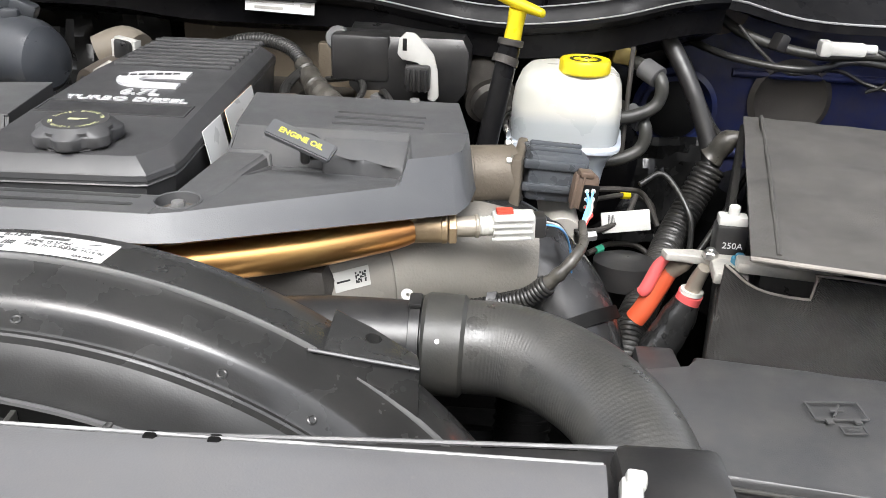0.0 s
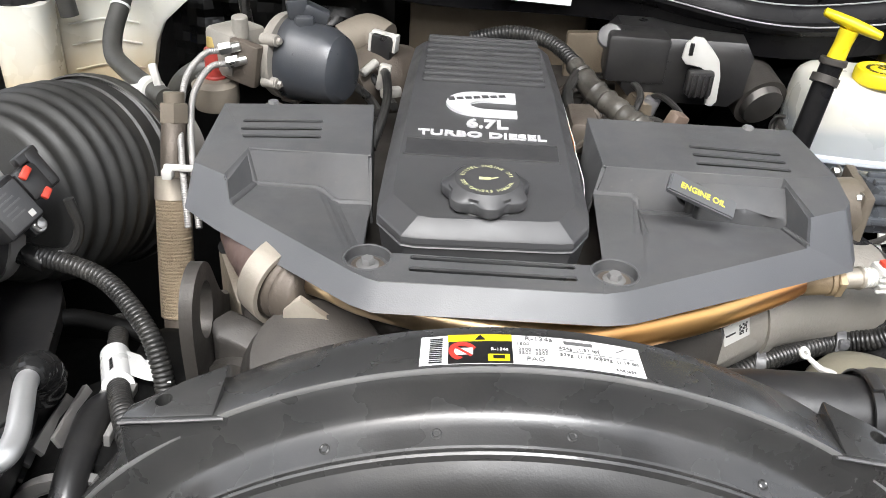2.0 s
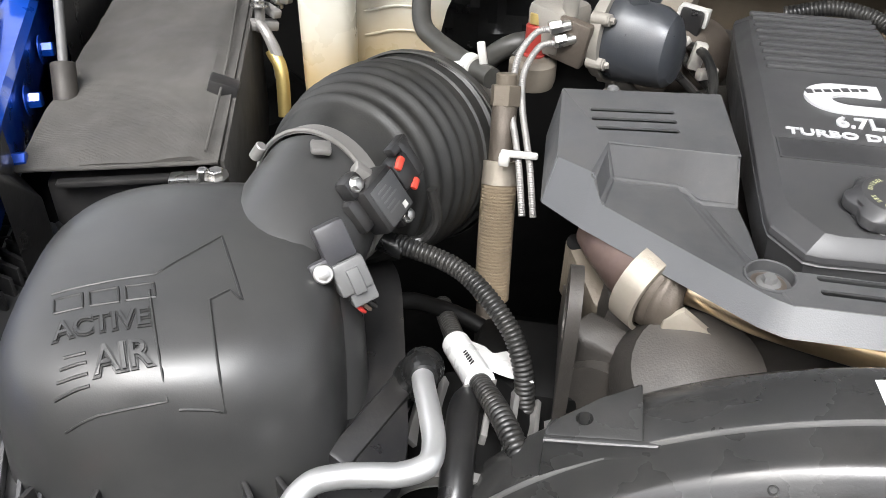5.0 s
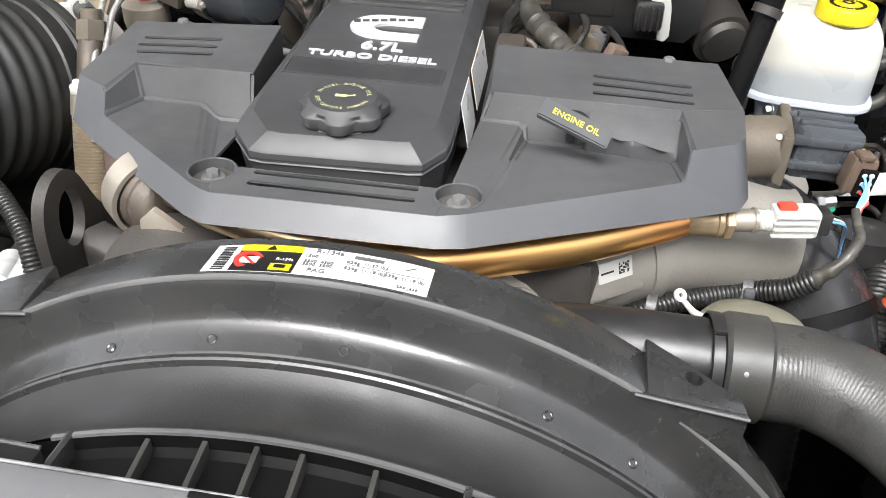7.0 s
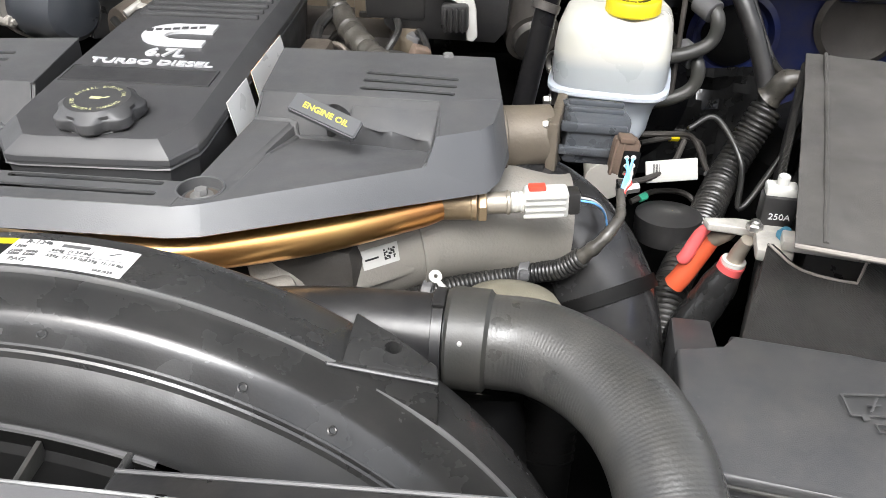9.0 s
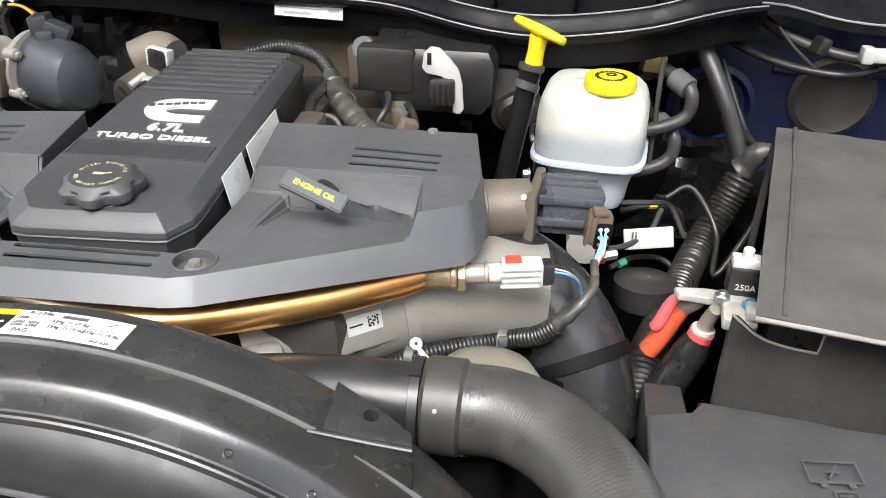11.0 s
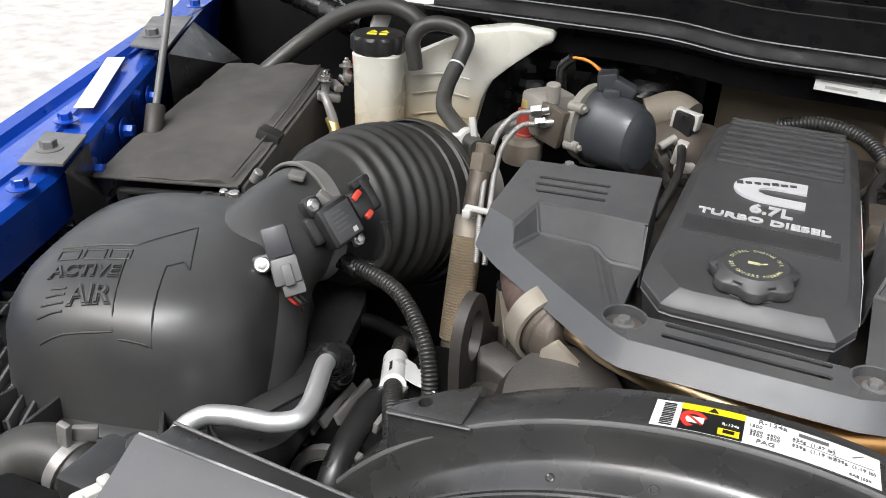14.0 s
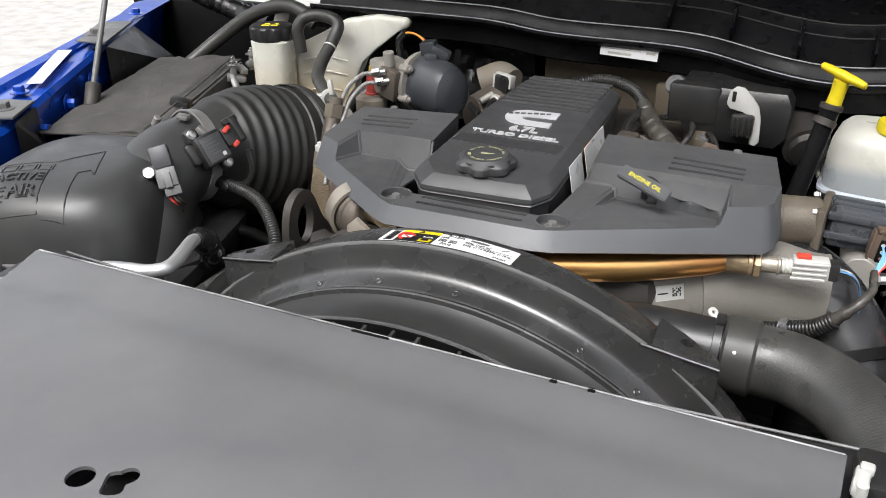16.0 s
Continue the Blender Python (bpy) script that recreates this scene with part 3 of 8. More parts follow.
# raised hood, hinged at the cowl
hood = part("hood", loft([[(-0.86, 0.74, 1.30), (0.88, 0.74, 1.30), (0.88, 0.79, 1.29), (-0.86, 0.79, 1.29)],
                          [(-0.85, 0.47, 1.68), (0.87, 0.47, 1.68), (0.87, 0.52, 1.70), (-0.85, 0.52, 1.70)],
                          [(-0.80, 0.05, 2.10), (0.82, 0.05, 2.10), (0.82, 0.09, 2.13), (-0.80, 0.09, 2.13)],
                          [(-0.72, -0.16, 2.24), (0.74, -0.16, 2.24), (0.74, -0.13, 2.28), (-0.72, -0.13, 2.28)]]), M_DARK, body, "dark insulated underside of the raised hood")
for s in (-1, 1):
    wh = part("wheel", lathe(((0.12, 0), (0.20, 0.03), (0.21, 0.10), (0.20, 0.22)), (s * 0.92 - 0.12 * (s > 0) + 0.12 * (s < 0) - 0.0, 0.12, 0.39), (s, 0, 0), 32), M_STEEL, body)
    part("tyre", lathe(((0.21, 0), (0.33, 0.0), (0.375, 0.03), (0.39, 0.07), (0.39, 0.17), (0.375, 0.22), (0.33, 0.25), (0.21, 0.25)), (s * 0.80, 0.12, 0.39), (s, 0, 0), 48), M_RUBBER, wh)
strut = part("hood_strut", tube([(-0.735, 0.190, 1.130), (-0.742, 0.215, 1.165), (-0.812, 0.41, 1.44), (-0.825, 0.45, 1.50)], 0.0048, 12), M_BRACKET, body, "thin dark gas strut")
part("strut_socket", cyl((-0.732, 0.186, 1.120), (-0.740, 0.207, 1.152), 0.012), M_IRON, strut)

# fender brackets with their bolts
for (bx, by, bz), plate, foot in (((-0.718, 0.02, 1.164), [(-0.719, -0.021), (-0.675, -0.003), (-0.715, 0.07), (-0.762, 0.056)], [(-0.68, 0.049), (-0.725, 0.081)]),
                                  ((-0.851, 0.336, 1.197), [(-0.846, 0.286), (-0.79, 0.293), (-0.882, 0.46), (-0.93, 0.425)], [(-0.816, 0.44), (-0.808, 0.476)])):
    br = part("fender_bracket", prism(plate, bz - 0.004, bz, 0.001), M_BRACKET, body, "grey steel bracket bolted to the fender")
    part("gusset", prism([plate[1], foot[0], foot[1], plate[2]], [bz - 0.12, bz - 0.14, bz - 0.14, bz - 0.12],
                         [bz - 0.008, bz - 0.062, bz - 0.062, bz - 0.008], 0.002), M_BLACK, br, "black steel gusset")
    part("bolt", hexhead((bx, by, bz), r=0.009, h=0.009, washer=0.0145), M_BRACKET, br)
for bx, by, bz in ((-0.768, 0.091, 1.164), (-0.90, 0.49, 1.203), (-0.690, -0.045, 1.151)):
    part("bolt", hexhead((bx, by, bz), r=0.008, h=0.009, washer=0.014), M_BLUE, body, "body-coloured bolt")
m = basis((-0.809, 0.191, 1.1775), (-0.49, 0.865, 0.09), (-0.865, -0.49, 0))
part("fender_label", slab(m, -0.082, 0.080, -0.0115, 0.0115, 0.0006), M_WHITE, body, "blank white sticker")
for i in range(3):
    q = Vector((-0.7215, 0.075, 1.118)).lerp(Vector((-0.800, 0.26, 1.138)), i / 2)
    part("apron_bolt", hexhead(q, (0.9, 0.4, 0), r=0.008, h=0.012, washer=0.015), M_BLUE, body)

# ---- engine block and what shows round it ----
engine = thing("engine_block", (0.0, 0.25, 0.55), "dark grimy diesel engine block and head", "engine")
part("block", rbox((0.0, 0.27, 0.82), (0.40, 0.50, 0.54), 0.02), M_IRON, engine)
part("front_case", rbox((0.0, 0.0, 0.80), (0.36, 0.10, 0.46), 0.03), M_DARK, engine)
part("rear_head", rbox((0.03, 0.50, 1.05), (0.30, 0.12, 0.14), 0.02), M_IRON, engine)
part("water_neck", lathe(((0.055, 0), (0.06, 0.02), (0.05, 0.05), (0.02, 0.06)), (-0.13, -0.005, 1.030), (0.1, -0.5, 1), 32), M_IRON, engine)

# ---- engine cover ----
cover = thing("engine_cover", (0.02, 0.10, 1.12), "angular black plastic engine cover with slotted vents", "engine cover")
V = {
    # rim, upper and lower edge
    "a0": (-0.247, 0.103, 1.167), "l1": (-0.216, 0.088, 1.164), "l2": (-0.209, 0.066, 1.150), "a2": (-0.094, -0.025, 1.150), "a3": (-0.080, -0.031, 1.150),
    "a4": (0.079, -0.029, 1.150), "a5": (0.098, -0.023, 1.150), "w2": (0.251, 0.052, 1.151), "w1": (0.256, 0.075, 1.166), "r1": (0.289, 0.0915, 1.166), "c1": (0.2985, 0.105, 1.166),
    "b0": (-0.256, 0.092, 1.129), "b1": (-0.222, 0.062, 1.128), "b2": (-0.100, -0.036, 1.132), "b3": (-0.083, -0.045, 1.133), "b4": (0.081, -0.045, 1.134),
    "b5": (0.102, -0.039, 1.133), "b6": (0.296, 0.0635, 1.127), "c6": (0.3065, 0.082, 1.1255), "b7": (0.312, 0.126, 1.125), "d7": (0.310, 0.150, 1.124),
    # raised box and pocket on the turbo side
    "k1": (-0.250, 0.216, 1.173), "k2": (-0.110, 0.226, 1.177), "f1": (-0.207, 0.127, 1.171), "fm": (-0.144, 0.126, 1.1716), "fn": (-0.131, 0.1255, 1.1717), "f2": (-0.102, 0.125, 1.172),
    "g1": (-0.201, 0.116, 1.143), "g2": (-0.145, 0.115, 1.143), "g3": (-0.131, 0.106, 1.136), "g4": (-0.098, 0.105, 1.136),
    "e1": (-0.096, 0.008, 1.150), "e2": (0.083, 0.008, 1.150), "o1": (-0.098, 0.060, 1.145), "s1": (-0.110, 0.226, 1.120), "s2": (-0.098, 0.101, 1.120), "s6": (-0.260, 0.218, 1.122),
    # raised box and pocket on the intake side
    "d2": (0.097, 0.137, 1.170), "dn": (0.127, 0.1365, 1.170), "d4": (0.252, 0.134, 1.170), "d6": (0.303, 0.150, 1.168), "k3": (0.092, 0.228, 1.176), "k4": (0.291, 0.238, 1.172),
    "h1": (0.089, 0.129, 1.147), "n1": (0.127, 0.127, 1.148), "n2": (0.129, 0.122, 1.135), "h2": (0.248, 0.120, 1.135), "p1": (0.117, 0.060, 1.150), "p2": (0.125, 0.060, 1.1478), "q5": (0.112, -0.0162, 1.150), "q3": (-0.086, -0.0284, 1.150),
    "s3": (0.092, 0.228, 1.120), "s4": (0.087, 0.129, 1.120), "s5": (0.296, 0.238, 1.118),
}


def pierced(bm, x, r):
    """Takes a round hole, on the upright line through (x, 0), out of a shell."""
    n = 28
    for i in range(n):
        a = 2 * math.pi * (i + 0.5) / n
        near = [f for f in bm.faces if (f.calc_center_median().xy - Vector((x, 0))).length < 0.09]
        geom = set(near)
        for f in near:
            geom.update(f.verts)
            geom.update(f.edges)
        bmesh.ops.bisect_plane(bm, geom=list(geom), plane_co=(x + r * math.cos(a), r * math.sin(a), 1.15), plane_no=(math.cos(a), math.sin(a), 0))
    gone = [f for f in bm.faces if (f.calc_center_median().xy - Vector((x, 0))).length < r and all((v.co.xy - Vector((x, 0))).length < r * 1.03 for v in f.verts)]
    bmesh.ops.delete(bm, geom=gone, context='FACES')
    return bm


for fs in (["a0 l1 f1 k1", "f1 l1 l2 g1", "f1 g1 g2 fm", "fm g2 g3 fn", "fn g3 g4 f2", "g1 l2 a2 g2", "g2 a2 q3 g3", "g3 q3 a3 e1 o1 g4", "f2 g4 s2 s1 k2", "k1 k2 s1 s6"],
           ["d2 h1 n1 dn", "dn n1 n2 h2 d4", "d4 h2 w2 w1", "d4 w1 r1 c1 d6", "h1 e2 a4 a5 p1 n1", "n1 p1 p2 n2", "p1 a5 q5 p2", "n2 p2 q5 w2 h2", "d2 k3 s3 s4 h1", "k3 k4 s5 s3", "k4 d6 d7 s5"]):
    names = set(" ".join(fs).split())
    hx = -0.091 if "a2" in names else 0.091
    part("top_shell", pierced(worked(faces({k: q for k, q in V.items() if k in names}, fs, 0.0030, 3), 0.002), hx, 0.0165), M_COVER, cover)


def slotted(names, slots, label):
    """A flat panel of the cover with rounded slots through it."""
    bm = prism([V[k][:2] for k in names.split()], [V[k][2] - 0.0016 for k in names.split()], [V[k][2] + 0.0004 for k in names.split()], 0.0006, 1)
    bmesh.ops.triangulate(bm, faces=bm.faces)
    cuts = []
    for (x0, y0), (x1, y1), k in slots:
        for i in range(k):
            c = ((x0 + x1) / 2 + (0.0015 * i if x0 < -0.1 else 0), (y0 + y1) / 2 - 0.0155 * i, 1.16)
            cuts.append(rbox(c, (x1 - x0, 0.0062, 0.06), 0.0024, (0, 0, math.degrees(math.atan2(y1 - y0, x1 - x0)))))
    if "e1" in names:
        cuts += [cyl((hx, 0, 1.13), (hx, 0, 1.17), 0.0165, 36) for hx in (-0.091, 0.091)]
    part("vent_panel", worked(bm, 0, join(*cuts)), M_COVER, cover, label)


slotted("a3 a4 e2 e1", [((-0.060, 0.003), (0.062, 0.003), 2)], "panel with two long slots")
slotted("f1 f2 k2 k1", [((-0.224, 0.180), (-0.152, 0.185), 3)], "panel with three slots")
slotted("d2 d4 d6 k4 k3", [((0.180, 0.183), (0.263, 0.181), 3)], "panel with three slots")
# near-black sheets under the slots, standing in for the shade inside
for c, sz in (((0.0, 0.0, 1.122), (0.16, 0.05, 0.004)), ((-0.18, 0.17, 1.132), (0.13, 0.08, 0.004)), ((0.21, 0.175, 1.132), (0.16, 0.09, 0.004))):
    part("vent_shade_floor", rbox(c, sz, 0.001), M_DARK, cover)
for x in (-0.091, 0.091):
    part("bolt_well", lathe(((0.0005, -0.0085), (0.0180, -0.0085), (0.0186, 0), (0.0182, 0.0014), (0.0172, 0.0018), (0.0163, 0.0012), (0.0160, -0.0070), (0.0005, -0.0070)), (x, 0, 1.1492), n=36), M_COVER, cover)
rim = faces({k: V[k] for k in "a0 l1 l2 a2 a3 a4 a5 w2 w1 r1 c1 b0 b1 b2 b3 b4 b5 b6 c6 b7 d6 d7 k1 s6".split()},
            ["a0 b0 b1 l1", "l1 b1 b2 a2 l2", "a2 b2 b3 a3", "a3 b3 b4 a4", "a4 b4 b5 a5", "a5 b5 b6 w2", "w2 b6 r1 w1", "r1 b6 c6 c1", "c1 c6 b7 d7 d6", "a0 k1 s6 b0"], 0.0014, 2)
part("rim", worked(rim, 0.003), M_RIM, cover, "smooth sloping rim, its grey-black lightened for sky light")
part("pocket_boss", prism([(0.176, 0.130), (0.178, 0.111), (0.206, 0.109), (0.214, 0.104), (0.236, 0.105), (0.250, 0.097), (0.254, 0.128)], 1.132, [1.166, 1.154, 1.154, 1.152, 1.151, 1.147, 1.166], 0.0035, 3), M_COVER, cover, "scuffed moulded ledge")
for x, y, z in ((-0.091, 0, 1.1500), (0.091, 0, 1.1500), (-0.205, 0.221, 1.1745), (0.2475, 0.233, 1.1735)):
    well = part("grommet", lathe(((0.0125, 0), (0.0125, 0.001), (0.0105, 0.0016)), (x, y, z - 0.0076), n=28) if z < 1.16
                else cyl((x, y, z - 0.006), (x, y, z - 0.002), 0.0095), M_CASTBROWN, cover)
    part("bolt", hexhead((x, y, z - (0.0068 if z < 1.16 else 0.004)), r=0.0054, h=0.005, washer=0.0086), M_BRACKET, well)

# ---- valve cover ----
lid = thing("valve_cover", (-0.006, 0.24, 1.10), "black ribbed plastic valve cover with silver lettering", "valve cover")
LEFT = [(-0.058, 0.0125), (-0.069, 0.0145), (-0.0895, 0.042), (-0.0910, 0.056), (-0.0905, 0.12), (-0.089, 0.20), (-0.088, 0.25), (-0.086, 0.33), (-0.083, 0.40), (-0.076, 0.435), (-0.058, 0.455)]
RIGHT = [(0.052, 0.0165), (0.062, 0.0185), (0.0760, 0.042), (0.0775, 0.056), (0.0770, 0.12), (0.0755, 0.20), (0.0745, 0.25), (0.072, 0.33), (0.069, 0.40), (0.062, 0.435), (0.046, 0.455)]


def lid_top(y):
    return 1.1732 + 0.060 * (min(y, 0.25) - 0.03) + 0.02 * max(0, min(y, 0.40) - 0.25) - 0.25 * max(0, y - 0.40)


def lid_loop(inset, dz, flat=None):
    cx, cy = -0.006, 0.235
    pts = []
    for x, y in LEFT + RIGHT[::-1]:
        q = (x - math.copysign(inset, x - cx), y - math.copysign(inset, y - cy) if abs(y - cy) > 0.16 else y)
        pts.append((*q, lid_top(y) + dz if flat is None else flat))
    return pts


bm = bmesh.new()
rings = [[bm.verts.new(q) for q in lid_loop(i, d, f)] for i, d, f in
         ((-0.006, 0, 1.118), (0.002, -0.0205, None), (0.0005, -0.0198, None), (-0.0012, -0.0188, None), (-0.0012, -0.0172, None), (0.0008, -0.0164, None), (0.0010, -0.0120, None), (0.0018, -0.0104, None), (0.0112, -0.0012, None), (0.0128, 0, None))]
k = len(rings[0])
for a, b in zip(rings, rings[1:]):
    for j in range(k):
        bm.faces.new((a[j], a[(j + 1) % k], b[(j + 1) % k], b[j]))
for i in range(len(LEFT) - 1):
    r = rings[-1]
    bm.faces.new((r[i], r[i + 1], r[k - 2 - i], r[k - 1 - i]))
shell = part("lid_shell", bm, M_LID, lid, angle=20)
for i in range(9):
    y = 0.275 + 0.0165 * i
    part("rib", rbox((-0.0065, y, lid_top(y) + 0.0012), (0.122, 0.0065, 0.0055), 0.0022, (3, 0, 0)), M_LID, lid)
y0 = 0.134
m = basis((-0.007, y0, lid_top(y0) + 0.0002), (1, 0, 0), (0, 1, 0.072))
part("name_panel", slab(m, -0.0665, 0.0635, -0.0140, 0.0130, 0.0005), M_PANELDARK, lid, "slightly sunken blank name panel")
for x0, x1, w0, w1 in ((-0.0680, 0.0650, -0.0156, -0.0140), (-0.0680, 0.0650, 0.0130, 0.0140), (-0.0680, -0.0665, -0.0140, 0.0130), (0.0635, 0.0650, -0.0140, 0.0130)):
    part("panel_edge", slab(m, x0, x1, w0, w1, 0.0012), M_LID, lid)
m = basis((-0.0085, 0.1600, lid_top(0.1600) + 0.0006), (1, 0.0, 0), (0, 1, 0.060))
part("lettering", words("TURBO DIESEL", 0.0130, m, 0.0008, stretch=1.33, fat=0.0003), M_SILVER, lid, "raised silver letters TURBO DIESEL")
m = basis((-0.0040, 0.1815, lid_top(0.1815) + 0.0006), (1, 0.0, 0), (0, 1, 0.060))
part("lettering", words("6.7L", 0.0220, m, 0.0008, stretch=1.0, fat=0.0006), M_SILVER, lid, "raised silver figures 6.7L")
# silver C-shaped emblem
pts = []
for j in range(25):
    a = radians(90 + 180 * j / 24)
    pts.append((-0.0120 + 0.0300 * math.cos(a), 0.2215 + 0.0250 * math.sin(a)))
for j in range(13):
    a = radians(270 - 180 * j / 12)
    pts_in = (-0.003 + 0.017 * math.cos(a), 0.2185 + 0.0090 * math.sin(a))
    if j == 0:
        pts += [(0.0240, 0.1967), (0.0240, 0.2095)]
    pts.append(pts_in)
pts += [(0.0235, 0.2275), (0.0235, 0.2477)]
zs = [lid_top(y) for _, y in pts]
emb = prism(pts, [z - 0.001 for z in zs], [z + 0.0024 for z in zs], 0.0004, 1)
emblem = part("emblem", emb, M_SILVER, lid, "silver C-shaped emblem")
m = basis((-0.0150, 0.2325, lid_top(0.2325) + 0.0026), (1, 0.22, 0.0132), (0, 1, 0.060))
for i in range(7):
    part("name_bar", slab(m, -0.026 + 0.0082 * i, -0.0200 + 0.0082 * i, -0.0022 - 0.0012 * (i == 0), 0.0022 + 0.0014 * (i in (0, 4)), 0.0004), M_LID, emblem)
# stickers on the lid's side
m = basis((0.0802, 0.135, 1.150), (0.02, -1, 0.0), (-0.19, 0, 1))
st = part("side_label", slab(m, -0.028, 0.028, -0.021, 0.021, 0.0006), M_WHITE, lid, "white barcode sticker")
part("print_bars", join(*[slab(m, -0.02 + 0.006 * i, -0.017 + 0.006 * i, -0.014, 0.012, 0.0002, 0.0006) for i in range(7)]), M_INK, st)
m = basis((0.0790, 0.225, 1.152), (0.02, -1, 0.0), (-0.19, 0, 1))
st = part("warning_label", slab(m, -0.05, 0.05, -0.018, 0.020, 0.0006), M_WHITE, lid, "white, orange and yellow warning sticker")
part("orange_field", slab(m, -0.05, 0.05, 0.006, 0.020, 0.0002, 0.0006), M_ORANGE, st)
part("yellow_field", slab(m, 0.02, 0.05, -0.018, 0.006, 0.0002, 0.0006), M_YELLOW, st)

# ---- oil filler cap ----
cap = thing("oil_filler_cap", (-0.006, 0.058, 1.168), "black scalloped oil filler cap with pale yellow print", "cap")
ax = (0, -0.05, 1)
ct = Vector((-0.006, 0.0575, 1.1745))
part("grip", lathe(((0.029, 0), (0.0325, 0.0008), (0.0345, 0.003), (0.0350, 0.0095), (0.0347, 0.0106), (0.0337, 0.0114), (0.0290, 0.0142), (0.0262, 0.0163), (0.0250, 0.0172), (0.0150, 0.0173), (0.0006, 0.0174)), ct, ax, 132, lobes=7, depth=0.0052, lobe_from=0.0312), M_LID, cap)
mt = basis(ct + Vector(ax).normalized() * 0.0172, (1, 0, 0), (0, 1, 0.05))
ring = []
for text, base, turn in (("DIESEL ENGINE OIL", 180, -1), ("SEE OWNERS MANUAL", 180, 1)):
    for i, ch in enumerate(text):
        if ch == " ":
            continue
        f = (i - (len(text) - 1) / 2) * 9.4
        if turn < 0:
            ring.append(words(ch, 0.0047, mt @ pose(0, 0, 0, 0, 0, -f) @ pose(0, 0.0193, 0), 0.0003))
        else:
            ring.append(words(ch, 0.0047, mt @ pose(0, 0, 0, 0, 0, f) @ pose(0, -0.0193, 0), 0.0003))
part("cap_print", join(*ring), M_PRINT, cap, "ring of pale yellow lettering")
part("oil_can_mark", join(slab(mt, -0.006, 0.003, -0.002, 0.002, 0.0003), slab(mt @ pose(0.005, 0.001, 0, 0, 0, 25), -0.003, 0.004, -0.0007, 0.0007, 0.0003)), M_PRINT, cap)

# ---- dipstick tag ----
tag = thing("oil_dipstick_tag", (0.165, 0.10, 1.158), "black plastic dipstick tab lettered ENGINE OIL", "dipstick handle")
m = basis((0.1672, 0.0808, 1.1752), (0.056, -0.010, -0.0195), (0.016, 0.05, 0.026))
bm = bmesh.new()
bmesh.ops.create_cube(bm, size=1.0)
bmesh.ops.scale(bm, verts=bm.verts, vec=(0.058, 0.0180, 0.006))
bmesh.ops.bevel(bm, geom=bm.edges[:], offset=0.0012, segments=2, affect='EDGES')
bmesh.ops.transform(bm, matrix=m, verts=bm.verts)
part("tab", bm, M_RIM, tag)
part("tab_lettering", words("ENGINE OIL", 0.0077, m @ pose(0.000, 0, 0.0032), 0.0003, stretch=0.95), M_YPRINT, tag, "yellow letters ENGINE OIL")
part("loop", join(band((0.168, 0.108, 1.160), (0.170, 0.114, 1.162), 0.0095, 0.0025), cyl((0.166, 0.10, 1.150), (0.166, 0.099, 1.174), 0.004)), M_BLACK, tag)

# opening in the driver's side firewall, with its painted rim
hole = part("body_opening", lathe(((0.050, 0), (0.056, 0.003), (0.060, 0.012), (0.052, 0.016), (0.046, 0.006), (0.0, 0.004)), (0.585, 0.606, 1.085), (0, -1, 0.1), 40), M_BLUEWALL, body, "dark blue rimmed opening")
part("opening_plug", lathe(((0.040, 0), (0.040, 0.004), (0.030, 0.010), (0.0, 0.011)), (0.585, 0.600, 1.085), (0, -1, 0.1), 32), M_DARK, hole)

# ---- fan shroud ----
CX, CZ = 0.025, 0.784
shroud = thing("fan_shroud", (CX, -0.16, 0.80), "glossy scuffed black arched fan shroud", "fan shroud")


def arc(profile, a0, a1, n=72):
    """A profile of (y, radius) swept round the fan's axis."""
    bm = bmesh.new()
    rings = []
    for i in range(n + 1):
        a = radians(a0 + (a1 - a0) * i / n)
        rings.append([bm.verts.new((CX + r * math.sin(a), y, CZ + r * math.cos(a))) for y, r in profile])
    k = len(profile)
    for a, b in zip(rings, rings[1:]):
        for j in range(k - 1):
            bm.faces.new((a[j], a[j + 1], b[j + 1], b[j]))
    return bm


part("hoop", arc([(-0.078, 0.300), (-0.075, 0.360), (-0.078, 0.369), (-0.086, 0.375), (-0.100, 0.3775), (-0.127, 0.3800), (-0.1315, 0.3795), (-0.1335, 0.3772), (-0.1345, 0.3720), (-0.1385, 0.3590),
                  (-0.1405, 0.3545), (-0.1435, 0.3515), (-0.149, 0.3490), (-0.156, 0.3465), (-0.1610, 0.3450)], -78, 78, 110), M_SHROUD, shroud)
# lighter grey strip paints the bright highlight line along the crease
part("crease_edge", arc([(-0.1310, 0.3796), (-0.1315, 0.3806), (-0.1326, 0.3806), (-0.1336, 0.3790), (-0.1336, 0.3775)], -78, 78, 110), M_BRACKET, shroud, "pale crease with its bright line painted in")
part("seam_bead", arc([(-0.1605, 0.340), (-0.1608, 0.3465), (-0.1620, 0.3475), (-0.1635, 0.3467), (-0.1640, 0.3442), (-0.1655, 0.3442), (-0.1660, 0.3467), (-0.1675, 0.3477), (-0.1690, 0.3467), (-0.1695, 0.3405)], -78, 78, 110), M_SHROUD, shroud)
part("duct", arc([(-0.1690, 0.3425), (-0.1735, 0.3388), (-0.1820, 0.3350), (-0.194, 0.3332), (-0.205, 0.3342), (-0.213, 0.3373), (-0.2185, 0.3415)], -72, 72, 100), M_DUCT, shroud, "dull dusty inner duct")
# the lip's grey holds both its wear and its glossy reflection
part("lip", arc([(-0.2185, 0.3412), (-0.2195, 0.3445), (-0.2212, 0.3456), (-0.2236, 0.3454), (-0.2240, 0.3436)], -21, 20, 60), M_GREYCONN, shroud, "worn pocket lip, gloss reflection in its grey")
